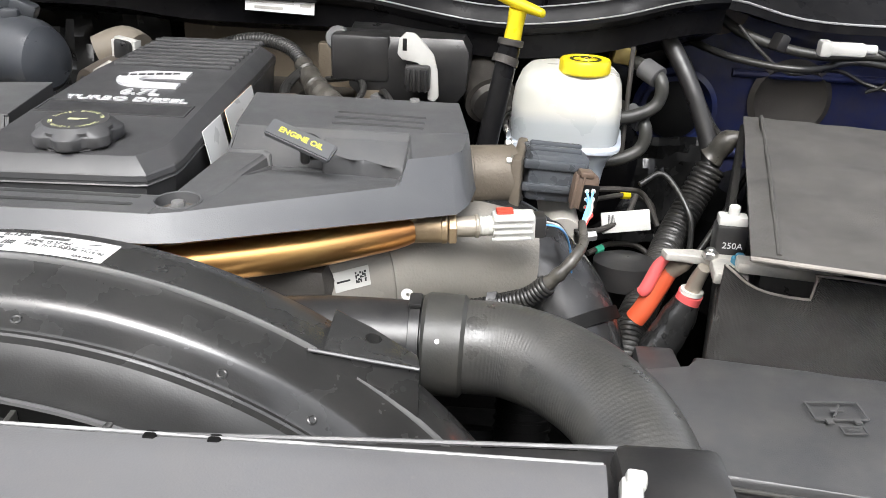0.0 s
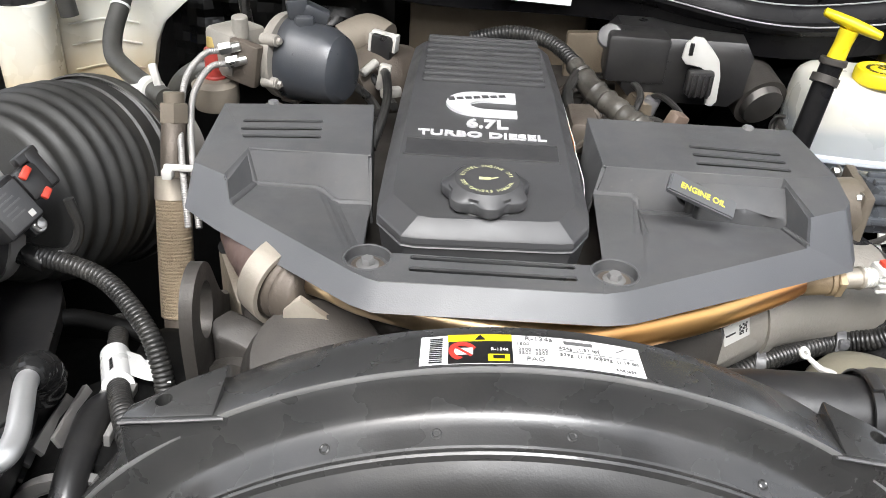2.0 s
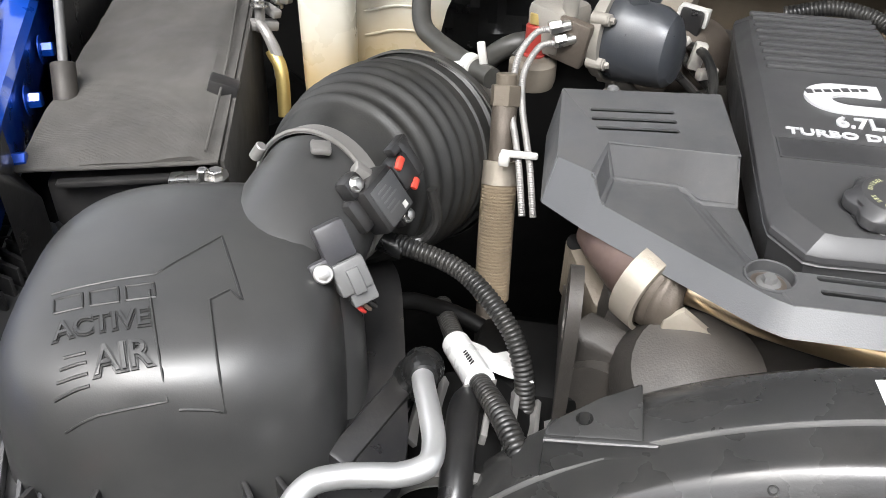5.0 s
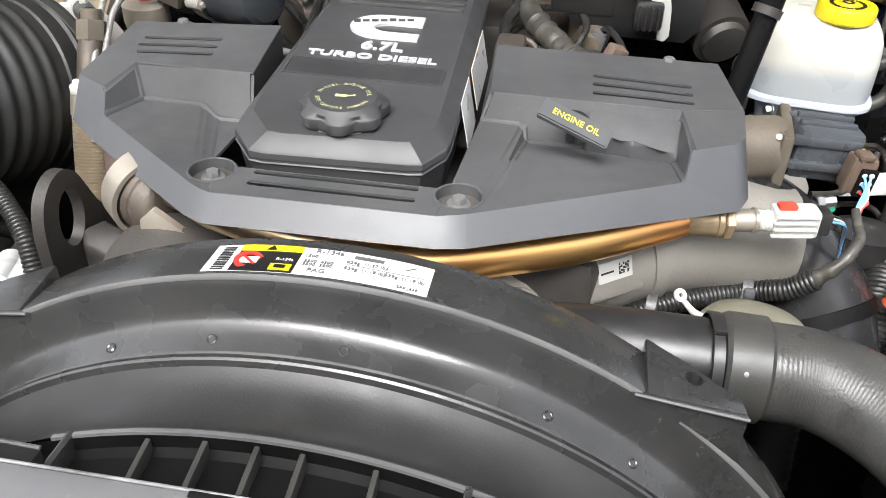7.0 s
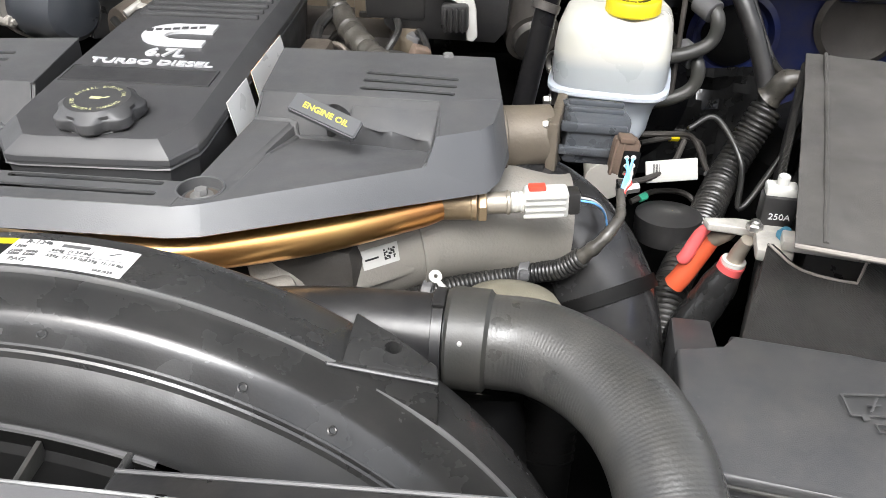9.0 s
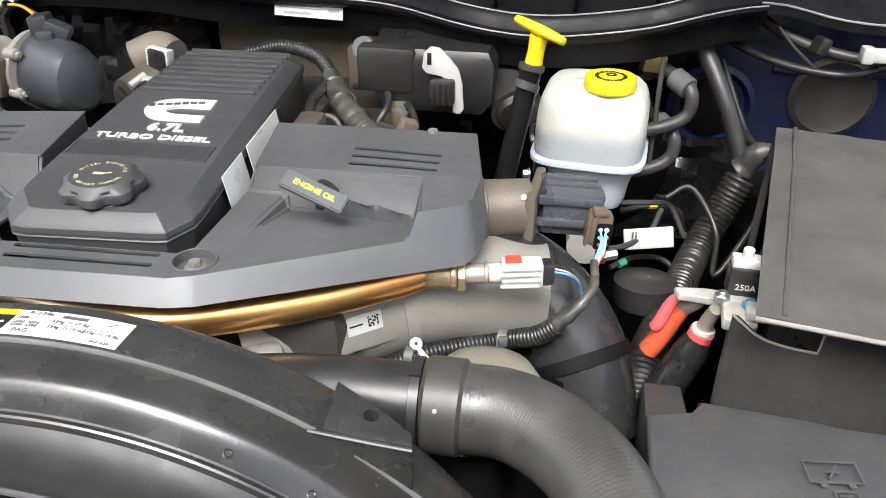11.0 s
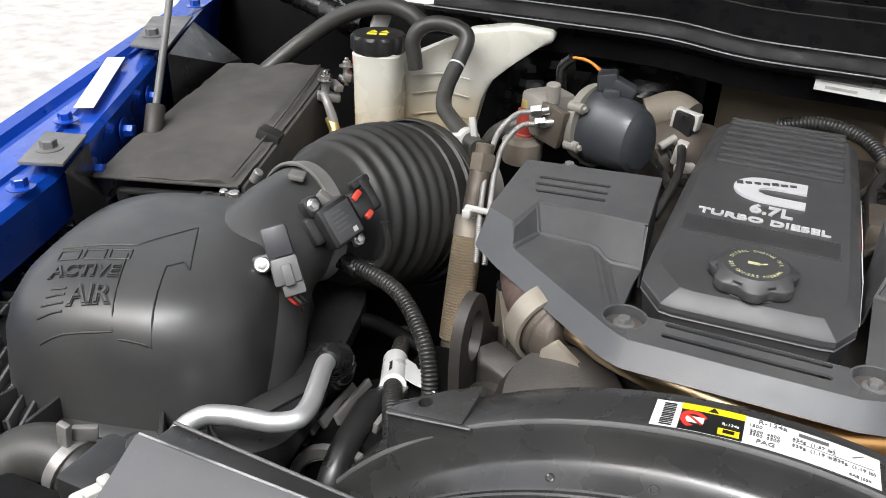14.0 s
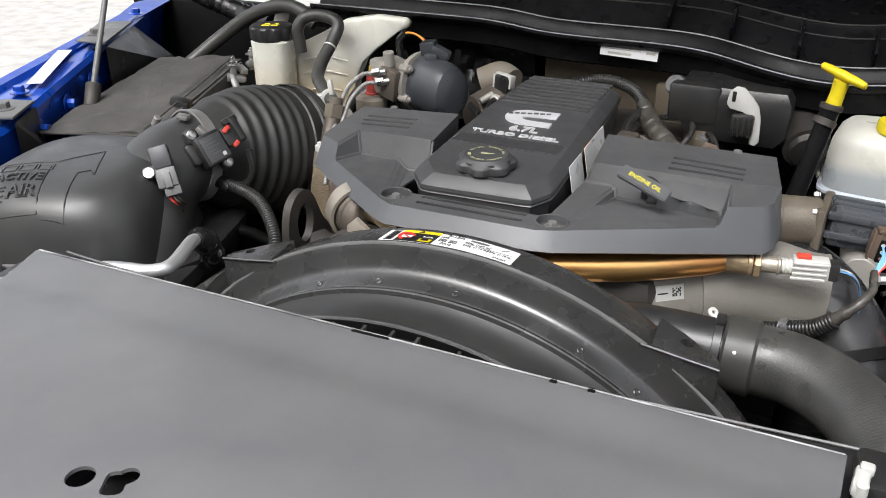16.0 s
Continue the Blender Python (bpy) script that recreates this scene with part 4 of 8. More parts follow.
# pocket floor in near black, its shade put into the colour
part("pocket_shade_floor", arc([(-0.2236, 0.3440), (-0.2242, 0.3350), (-0.2280, 0.3310), (-0.285, 0.3300)], -24, 24, 40), M_DARK, shroud)
for x in (-0.040, -0.008, 0.020, 0.044, 0.082):
    z = CZ + math.sqrt(0.342 ** 2 - (x - CX) ** 2)
    part("pocket_rib", prism([(x - 0.0016, -0.272), (x + 0.0016, -0.272), (x + 0.0016, -0.2245), (x - 0.0016, -0.2245)], 1.085, [z - 0.005, z - 0.005, z, z], 0.0007), M_RUBBER, shroud)
for x in (-0.087, 0.129):
    z = CZ + math.sqrt(0.345 ** 2 - (x - CX) ** 2)
    part("pocket_end", prism([(x - 0.0022, -0.272), (x + 0.0022, -0.272), (x + 0.0022, -0.220), (x - 0.0022, -0.220)], 1.080, [z + 0.004, z + 0.004, z + 0.001, z + 0.001], 0.0009), M_SHROUD, shroud)
for a in (-9.6, 3.6, 24, 34, -21):
    t = radians(a)
    part("rivet", lathe(((0.0034, 0), (0.0034, 0.0006), (0.0026, 0.0012), (0.0018, 0.0006)), (CX + 0.3478 * math.sin(t), -0.1525, CZ + 0.3478 * math.cos(t)), (math.sin(t) * 0.9, -0.35, math.cos(t) * 0.9), 16), M_SHROUD, shroud)
for s, hx in ((1, 0.252), (-1, -0.209)):
    x0 = CX + s * 0.198
    pl = prism([(x0, -0.132), (x0 + s * 0.060, -0.130), (x0 + s * 0.058, -0.118), (x0 + s * 0.026, -0.098), (x0, -0.084)],
               [1.06] * 5, [1.110, 1.102, 1.102, 1.108, 1.114], 0.0022, 2)
    part("mount_ear", worked(pl, 0, cyl((hx, -0.111 if s > 0 else -0.116, 1.04), (hx, -0.111 if s > 0 else -0.116, 1.14), 0.0055)), M_SHROUD, shroud, "mounting ear with a bolt hole")
    part("ear_web", prism([(x0 - s * 0.01, -0.1345), (x0 + s * 0.060, -0.1325), (x0 + s * 0.060, -0.129), (x0 - s * 0.01, -0.131)], [1.0, 1.04, 1.04, 1.0], [1.112, 1.101, 1.101, 1.112], 0.001), M_SHROUD, shroud)

for s in (1, -1):
    x0 = CX + s * 0.198
    part("ear_edge", tube([(x0 - s * 0.008, -0.1352, 1.1115), (x0 + s * 0.030, -0.1345, 1.1055), (x0 + s * 0.060, -0.1335, 1.1008)], 0.0012, 6), M_GREYCONN, shroud, "pale ear edge")

# refrigerant sticker on the hoop
sticker = thing("refrigerant_sticker", (0.018, -0.113, 1.163), "white, yellow and black refrigerant information sticker", "sticker", shift=(0.005, 0, -0.0004))


SX = CX - 0.005


def on_hoop(x0, x1, y0, y1, lift, n=28):
    """A patch that lies on the hoop."""
    bm = bmesh.new()
    g = []
    for i in range(n + 1):
        x = x0 + (x1 - x0) * i / n
        col = []
        for y in (y0, y1):
            r = 0.3775 + (0.0025 / 0.027) * (-0.100 - y) + lift
            col.append(bm.verts.new((x, y, CZ + math.sqrt(r * r - (x - SX) ** 2))))
        g.append(col)
    for a, b in zip(g, g[1:]):
        bm.faces.new((a[0], b[0], b[1], a[1]))
    return worked(bm, 0.0003)


def hoop_pose(x, y, lift):
    r = 0.3775 + (0.0025 / 0.027) * (-0.100 - y) + lift
    t = math.asin((x - SX) / r)
    return basis((x, y, CZ + r * math.cos(t)), (math.cos(t), 0, -math.sin(t)), (0, 1, -0.09))


part("backing", on_hoop(-0.051, 0.0850, -0.1285, -0.0975, 0.0007), M_WHITE, sticker)
part("black_field", on_hoop(-0.034, 0.005, -0.1285, -0.1050, 0.0011, 6), M_INK, sticker)
part("yellow_field", on_hoop(-0.0345, 0.005, -0.1050, -0.0975, 0.0011, 6), M_YELLOW, sticker)
part("yellow_box", on_hoop(-0.010, 0.003, -0.1265, -0.1195, 0.0014, 3), M_YELLOW, sticker)
part("red_ring", join(band(hoop_pose(-0.025, -0.1165, 0.0012).translation, hoop_pose(-0.025, -0.1165, 0.0016).translation, 0.0075, 0.0014, 24)), M_REDINK, sticker)
part("white_marks", join(slab(hoop_pose(-0.025, -0.1165, 0.0014), -0.006, 0.006, -0.0035, 0.0035, 0.0002)), M_WHITE, sticker)
part("red_bar", slab(hoop_pose(-0.025, -0.1165, 0.0017) @ pose(0, 0, 0, 0, 0, -45), -0.0075, 0.0075, -0.0009, 0.0009, 0.0002), M_REDINK, sticker)
tri = prism([(-0.0032, -0.0026), (0.0032, -0.0026), (0.0, 0.0028)], 0, 0.0003, 0)
bmesh.ops.transform(tri, matrix=hoop_pose(-0.0145, -0.1013, 0.0014), verts=tri.verts)
part("warning_triangle", tri, M_INK, sticker)
part("box_mark", slab(hoop_pose(-0.0035, -0.123, 0.0018), -0.0035, 0.0035, -0.0018, 0.0018, 0.0002), M_INK, sticker)
prints = [words(s, z, hoop_pose(x, y, 0.0012), 0.0002) for s, z, x, y in (
    ("R-134a", 0.0062, 0.0215, -0.1015), ("1500", 0.0042, 0.0115, -0.1075), ("2500  4500", 0.0040, 0.0175, -0.1135), ("3500  5500", 0.0040, 0.0175, -0.1172),
    ("PAG", 0.0060, 0.0185, -0.1235), ("624g  (1.37 lb)", 0.0043, 0.046, -0.1095), ("539g  (1.19 lb)", 0.0043, 0.046, -0.1165), ("539g  (1.19 lb)", 0.0042, 0.070, -0.1165), ("SAE J639", 0.0035, 0.073, -0.1255))]
prints += [slab(hoop_pose(0.057, -0.113, 0.0011), -0.024, 0.024, -0.00015, 0.00015, 0.0002), slab(hoop_pose(0.0585, -0.113, 0.0011), -0.00015, 0.00015, -0.008, 0.008, 0.0002),
           slab(hoop_pose(0.046, -0.103, 0.0011), -0.009, 0.009, -0.0018, 0.0018, 0.0001), slab(hoop_pose(0.072, -0.1045, 0.0011) @ pose(0, 0, 0, 0, 0, 40), -0.004, 0.004, -0.0004, 0.0004, 0.0002)]
part("sticker_print", join(*prints), M_PLUG, sticker)
part("small_print", words("R-134a", 0.0038, hoop_pose(-0.003, -0.1145, 0.0015), 0.0002), M_WHITE, sticker)
part("barcode", join(*[slab(hoop_pose(-0.0415, -0.1265 + 0.0021 * i, 0.0011), -0.004, 0.004, -0.0005 - 0.0003 * (i % 3 == 0), 0.0005, 0.0002) for i in range(13)]), M_INK, sticker)

# ---- radiator top trim and sight shield ----
support = thing("radiator_support", (0.02, -0.265, 1.05), "black plastic radiator top support with ribs", "radiator support")
part("beam", prism([(-0.345, -0.30), (-0.089, -0.30), (-0.089, -0.241), (-0.333, -0.243)], 1.09, [1.136, 1.128, 1.120, 1.137], 0.003), M_BLACK, support)
part("beam", prism([(0.131, -0.30), (0.43, -0.30), (0.43, -0.255), (0.385, -0.244), (0.131, -0.240)], 1.09, [1.128, 1.136, 1.130, 1.135, 1.122], 0.003), M_BLACK, support)
part("beam_edge", tube([(-0.333, -0.2435, 1.1375), (-0.21, -0.243, 1.1290), (-0.090, -0.2415, 1.1205)], 0.0013, 6), M_GREYCONN, support, "pale beam edge")
part("beam_edge", tube([(0.132, -0.2405, 1.1225), (0.26, -0.2425, 1.1295), (0.385, -0.2445, 1.1355)], 0.0013, 6), M_GREYCONN, support, "pale beam edge")
part("beam_rail", tube([(-0.325, -0.2725, 1.1435), (0.02, -0.2725, 1.1445), (0.36, -0.2765, 1.1440)], 0.0022, 8), M_RUBBER, support, "pale rail edge")
part("end_block", rbox((0.405, -0.272, 1.122), (0.05, 0.045, 0.045), 0.006), M_BLACK, support)
part("end_block", rbox((-0.352, -0.285, 1.10), (0.045, 0.05, 0.06), 0.006), M_BLACK, support)
shield = thing("sight_shield", (0.0, -0.45, 1.15), "broad smooth grey-black plastic sight shield", "trim panel")
sh = bmesh.new()
cols = []
for i in range(29):
    u = i / 28
    x = -0.331 + 0.703 * u
    col = []
    for j, (dy, dz) in enumerate(((0, -0.006), (0.0005, -0.001), (-0.002, 0.0), (-0.012, 0.0004), (-0.035, 0.0002), (-0.050, 0.0006), (-0.062, 0.0022), (-0.075, 0.0048), (-0.088, 0.0060), (-0.11, 0.0062), (-0.20, 0.0055), (-0.30, 0.004), (-0.42, -0.006), (-0.47, -0.03), (-0.49, -0.10))):
        xx = x + (0.35 * dy * (-1 if u < 0.5 else 0.25)) * abs(2 * u - 1)
        col.append(sh.verts.new((xx, -0.277 - 0.005 * u + dy, 1.1555 + dz + 0.0006 * noise.noise(Vector((x * 9, dy * 9, 0))))))
    cols.append(col)
for a, b in zip(cols, cols[1:]):
    for j in range(len(a) - 1):
        sh.faces.new((a[j], a[j + 1], b[j + 1], b[j]))
# pale tube paints the reflection along the shield's edge
part("lip_edge", tube([(-0.330, -0.2760, 1.1548), (-0.15, -0.2772, 1.1552), (0.02, -0.2786, 1.1554), (0.20, -0.2800, 1.1552), (0.371, -0.2814, 1.1548)], 0.0009, 6), M_LIP, shield, "pale lip with its reflection painted in")
for x, w in ((0.028, 0.034), (0.178, 0.006), (0.206, 0.006)):
    part("lip_notch", rbox((x, -0.2782 - 0.005 * (x + 0.33), 1.1535), (w, 0.0060, 0.005), 0.0012), M_DARK, shield, "black clip on the lip")
holes = join(cyl((-0.050, -0.500, 1.1), (-0.050, -0.500, 1.2), 0.009), rbox((-0.027, -0.496, 1.15), (0.014, 0.020, 0.06), 0.004, (0, 0, 25)), cyl((-0.024, -0.488, 1.1), (-0.024, -0.488, 1.2), 0.007))
part("panel", worked(sh, 0.0028, holes), M_PANEL, shield)
part("hole_backing", rbox((-0.036, -0.496, 1.138), (0.07, 0.05, 0.004), 0.001), M_BLACK, shield)
for c, t in (((0.381, -0.297, 1.149), -8), ((-0.331, -0.318, 1.140), -25)):
    cl = thing("push_clip", c, "white plastic push clip at the shield's edge", "clip", "shield clips")
    part("clip_body", join(rbox(c, (0.010, 0.024, 0.010), 0.003, (0, 0, t)), rbox((c[0] + 0.003, c[1] + 0.009, c[2] + 0.004), (0.009, 0.008, 0.007), 0.002, (0, 0, t)), cyl((c[0], c[1] - 0.009, c[2] - 0.01), (c[0], c[1] - 0.009, c[2] + 0.006), 0.004)), M_WPLAST, cl)

# ---- charge-air pipe and hose on the driver's side ----
pipe = thing("charge_air_pipe", (0.2, -0.05, 1.01), "black metal charge-air pipe", "pipe")
part("pipe_body", tube([(0.06, -0.005, 1.00), (0.13, -0.035, 1.050), (0.20, -0.047, 1.068), (0.30, -0.050, 1.070)], 0.0300, 32), M_BLACK, pipe)
hose = thing("charge_air_hose", (0.40, -0.12, 0.95), "grey-black rubber charge-air hose with moulded ribs", "hose")
HP = [(0.284, -0.050, 1.070), (0.310, -0.0515, 1.070), (0.344, -0.054, 1.069), (0.376, -0.071, 1.067), (0.402, -0.098, 1.064), (0.419, -0.130, 1.058), (0.428, -0.162, 1.047), (0.434, -0.20, 1.025), (0.438, -0.25, 0.97)]
part("hose_body", tube(HP, [0.0335, 0.0335, 0.0338, 0.0340, 0.0340, 0.0340, 0.0340, 0.034, 0.034], 40, 24, rib=0.0030, rib_h=0.00012), M_HOSE, hose)
part("hose_cuff", tube([(0.279, -0.050, 1.070), (0.283, -0.050, 1.070), (0.308, -0.0515, 1.070), (0.311, -0.0517, 1.070)], [0.034, 0.0368, 0.0368, 0.0335], 40, straight=True), M_RUBBER, hose, "smooth rubber cuff")
cl = part("hose_clamp", join(band((0.270, -0.050, 1.070), (0.278, -0.050, 1.070), 0.0335, 0.0016), rbox((0.274, -0.053, 1.1055), (0.009, 0.018, 0.004), 0.0015)), M_BLACK, hose, "dark spring clamp")
part("rivet", lathe(((0.0022, 0), (0.0018, 0.001), (0, 0.0012)), (0.2910, -0.0805, 1.0895), (0, -0.82, 0.5), 12), M_STEEL, cl)
clip = thing("clamp_tab", (0.262, 0.012, 1.06), "small white metal spring-clip tab", "clip")
part("tab", join(band((0.2610, 0.026, 1.0670), (0.2620, 0.0245, 1.0690), 0.0038, 0.0016, 20), tube([(0.264, 0.022, 1.066), (0.272, 0.014, 1.062), (0.278, 0.006, 1.064), (0.282, 0.002, 1.062)], [0.002, 0.0028, 0.003, 0.002], 8)), M_WPLAST, clip)

# ---- crossover pipe, sensor and housing ----
cross = thing("crossover_pipe", (0.03, 0.0, 1.10), "heat-tinted golden steel crossover pipe under the cover", "pipe")
part("pipe_body", tube([(-0.152, 0.032, 1.108), (-0.122, 0.014, 1.112), (-0.085, -0.006, 1.113), (0.0, -0.020, 1.108), (0.06, -0.021, 1.104), (0.16, 0.020, 1.102), (0.238, 0.063, 1.1045), (0.263, 0.0735, 1.107)],
                       [0.0110, 0.0110, 0.0120, 0.0145, 0.0160, 0.0165, 0.0155, 0.0118], 28), M_GOLD, cross)
part("sensor_boss", join(tube([(0.257, 0.0735, 1.1065), (0.2885, 0.0762, 1.108)], 0.0133, 24), cyl((0.284, 0.0758, 1.1078), (0.2895, 0.0763, 1.108), 0.0142), rbox((0.2600, 0.0735, 1.1165), (0.010, 0.018, 0.006), 0.0028)), M_TANBRASS, cross, "dull brass sensor boss")
part("hex_collar", lathe(((0.0140, 0), (0.0152, 0.001), (0.0152, 0.006), (0.0140, 0.007)), (0.2895, 0.0763, 1.108), (0.037, 0.006, 0.001), 6), M_TANBRASS, cross)
o2 = thing("exhaust_gas_sensor", (0.33, 0.10, 1.09), "pale plastic exhaust gas sensor plug with red lock", "sensor")
d = Vector((0.075, 0.011, 0.002)).normalized()
s0 = Vector((0.2945, 0.0770, 1.108))
part("stem", join(cyl(s0, s0 + d * 0.019, 0.0090), cyl(s0 + d * 0.018, s0 + d * 0.022, 0.0102), cyl(s0 + d * 0.021, s0 + d * 0.034, 0.0072)), M_SHIELD, o2)
part("thread", tube([s0 + d * 0.022, s0 + d * 0.036], 0.0082, 18, rib=0.003, rib_h=0.0006), M_MILK, o2, "cream plastic thread")
plug = part("plug", join(rbox(s0 + d * 0.051, (0.036, 0.019, 0.023), 0.003, (0, -2, 8))), M_WPLAST, o2)
for i in range(4):
    part("plug_rib", rbox(s0 + d * (0.050 + 0.001 * (i % 2)) + Vector((0, -0.0095, -0.0085 + 0.0056 * i)), (0.033, 0.0035, 0.0026), 0.001, (0, -2, 8)), M_WPLAST, plug)
part("lock_tab", rbox(s0 + d * 0.043 + Vector((0, 0, 0.0132)), (0.014, 0.009, 0.004), 0.001, (0, -2, 8)), M_RED, plug, "red lock tab")
part("seal", rbox(s0 + d * 0.073, (0.011, 0.017, 0.020), 0.003, (0, -2, 8)), M_BLACK, o2)
for i, mt_ in enumerate((M_BLUEWIRE, M_WPLAST, M_BLACK)):
    part("lead", tube([s0 + d * 0.076 + Vector((0, 0.002 * i, 0.002 * i)), s0 + d * 0.088 + Vector((0.004, 0.004 * i, -0.004)), (0.398, 0.115 + 0.003 * i, 1.08), (0.404, 0.124, 1.045)], 0.0010, 8), mt_, o2)

housing = thing("intake_housing", (0.22, 0.09, 0.98), "dull cast aluminium intake elbow housing", "engine casting")
part("elbow", tube([(0.10, 0.045, 1.035), (0.18, 0.090, 1.046), (0.245, 0.128, 1.054), (0.312, 0.152, 1.048), (0.365, 0.160, 1.044)], [0.050, 0.053, 0.055, 0.053, 0.048], 36), M_CAST, housing)
part("flange", tube([(0.222, 0.115, 1.051), (0.233, 0.121, 1.052)], 0.0565, 36), M_CAST, housing)
part("foot", rbox((0.126, -0.006, 1.037), (0.062, 0.032, 0.060), 0.008, (0, 0, 28)), M_CAST, housing)
part("label_pad", rbox((0.2010, 0.0650, 1.0620), (0.040, 0.066, 0.052), 0.006, (0, -17, -53)), M_CAST, housing)
m = basis((0.2125, 0.0500, 1.0675), (0.8, 0.6, 0), (-0.17, 0.23, 0.957))
lb = part("part_label", slab(m, -0.0165, 0.0165, -0.0085, 0.0085, 0.0012), M_WPLAST, housing, "small white part label")
part("print_bars", join(slab(m, -0.0145, -0.002, -0.0012, 0.0004, 0.0002, 0.0012), *[slab(m, 0.003 + 0.0021 * (i % 5), 0.003 + 0.0021 * (i % 5) + (0.0014, 0.0021)[i % 3 == 0], -0.0045 + 0.0019 * (i // 5), -0.0045 + 0.0019 * (i // 5) + (0.0019, 0.0012)[i % 2], 0.0002, 0.0012) for i in range(25) if i not in (3, 8, 11, 17, 21)]), M_INK, lb)
part("lower_duct", tube([(0.290, 0.180, 1.055), (0.335, 0.175, 1.050), (0.375, 0.160, 1.025), (0.405, 0.135, 0.985), (0.42, 0.10, 0.92)], [0.046, 0.050, 0.050, 0.050, 0.05], 36), M_GLOSSDUCT, housing, "glossy black lower duct")
part("duct_clamp", band((0.403, 0.137, 0.988), (0.408, 0.130, 0.978), 0.051, 0.002), M_DARK, housing)
dome = thing("pump_cover", (0.33, 0.03, 0.98), "dusty rounded grey cast cover behind the hose", "pump")
part("cover", lathe(((0.05, 0), (0.048, 0.02), (0.038, 0.034), (0.018, 0.042), (0.0, 0.043)), (0.322, 0.022, 1.015), (0.0, 0.15, 1), 36), M_KHAKI, dome)

# exhaust gas valve
egr = thing("exhaust_gas_valve", (0.36, 0.20, 1.06), "grey ribbed exhaust gas valve on a brown cast neck", "valve")
part("neck", join(tube([(0.285, 0.178, 1.118), (0.346, 0.193, 1.117)], 0.0285, 28), cyl((0.292, 0.178, 1.118), (0.303, 0.181, 1.118), 0.033)), M_NECK, egr)
fl = part("flange", prism([(0.343, 0.165), (0.353, 0.163), (0.362, 0.236), (0.352, 0.238)], 1.079, 1.142, 0.003), M_NECK, egr)
for y, z in ((0.171, 1.086), (0.174, 1.136), (0.230, 1.136), (0.226, 1.086)):
    part("bolt", hexhead((0.345, y, z), (-1, -0.2, 0), r=0.0045, h=0.005, washer=0.006), M_STEEL, fl)
mc = part("motor_case", rbox((0.385, 0.206, 1.117), (0.060, 0.046, 0.048), 0.006, (0, 6, 10)), M_MOTOR, egr)
for c, sz in (((0.385, 0.184, 1.131), (0.061, 0.008, 0.009)), ((0.384, 0.181, 1.109), (0.061, 0.007, 0.008)), ((0.386, 0.196, 1.1425), (0.052, 0.006, 0.006)), ((0.387, 0.212, 1.1425), (0.052, 0.006, 0.006))):
    part("case_rib", rbox(c, sz, 0.002, (0, 6, 10)), M_MOTOR, mc)
pc = part("connector", join(rbox((0.413, 0.172, 1.112), (0.023, 0.020, 0.034), 0.005, (0, 6, 10)), *[rbox((0.403 + 0.0065 * i, 0.1625 + 0.001 * i, 1.114), (0.0028, 0.006, 0.034), 0.001, (0, 6, 10)) for i in range(2)], rbox((0.413, 0.168, 1.130), (0.014, 0.014, 0.006), 0.002, (0, 6, 10))), M_BROWNPL, egr, "brown wiring connector")
cf = part("connector_face", rbox((0.4175, 0.1605, 1.108), (0.015, 0.005, 0.026), 0.0015, (0, 6, 10)), M_DARK, pc)
for i in range(6):
    part("wire_seal", cyl((0.4140 + 0.006 * (i % 2), 0.1588, 1.1165 - 0.0078 * (i // 2)), (0.4140 + 0.006 * (i % 2), 0.1570, 1.1165 - 0.0078 * (i // 2)), 0.0024, 12), (M_WPLAST, M_WPLAST, M_BEIGE)[i // 2], cf)
for i in range(5):
    part("lead", tube([(0.4140 + 0.006 * (i % 2), 0.158, 1.1165 - 0.0078 * (i // 2)), (0.4155 + 0.001 * i, 0.150 - 0.001 * i, 1.108 - 0.0025 * i), (0.411 + 0.001 * i, 0.142, 1.092), (0.409, 0.125, 1.078)], 0.0011, 8), (M_BLUEWIRE, M_BLUEWIRE, M_BLUEWIRE, M_WPLAST, M_REDWIRE)[i], pc)
loom = thing("sensor_wiring_loom", (0.35, 0.12, 1.0), "black corrugated wiring loom with plastic ties", "wiring")
part("sleeve", tube([(0.15, 0.020, 0.985), (0.190, 0.045, 1.002), (0.245, 0.070, 1.016), (0.29, 0.092, 1.018), (0.332, 0.106, 1.021), (0.362, 0.098, 1.034), (0.380, 0.092, 1.052)], 0.0085, 16, rib=0.004, rib_h=0.0012), M_LOOM, loom)
part("taped_branch", tube([(0.376, 0.093, 1.048), (0.394, 0.093, 1.068), (0.408, 0.108, 1.082), (0.411, 0.126, 1.084), (0.4105, 0.142, 1.092)], [0.0075, 0.0056, 0.0046, 0.0042, 0.0036], 12, wobble=0.2), M_GRIMETAPE, loom)
for q in ((0.250, 0.073, 1.0165), (0.332, 0.106, 1.021)):
    a = Vector(q)
    part("tie", join(band(a - Vector((0.0045, -0.0008, 0)), a + Vector((0.0045, -0.0008, 0)), 0.0115, 0.0022, 24), rbox(a + Vector((0, -0.011, 0.006 if q[0] > 0.3 else -0.014)), (0.010, 0.008, 0.010 if q[0] > 0.3 else 0.022), 0.003)), M_GREYCONN, loom, "grey plastic tie")

# ---- brake fluid reservoir ----
res = thing("brake_fluid_reservoir", (0.43, 0.39, 1.0), "milky white brake fluid reservoir with a yellow cap", "reservoir", shift=(-0.011, -0.003, 0))
part("lower_tank", loft([rounded(0.428, 0.395, h, h, z, 4.5, 48, -8) for h, z in ((0.030, 1.038), (0.040, 1.042), (0.044, 1.052), (0.046, 1.068), (0.050, 1.084), (0.058, 1.094), (0.059, 1.098))]), M_MILK_LOW, res, "frosted lower tank")
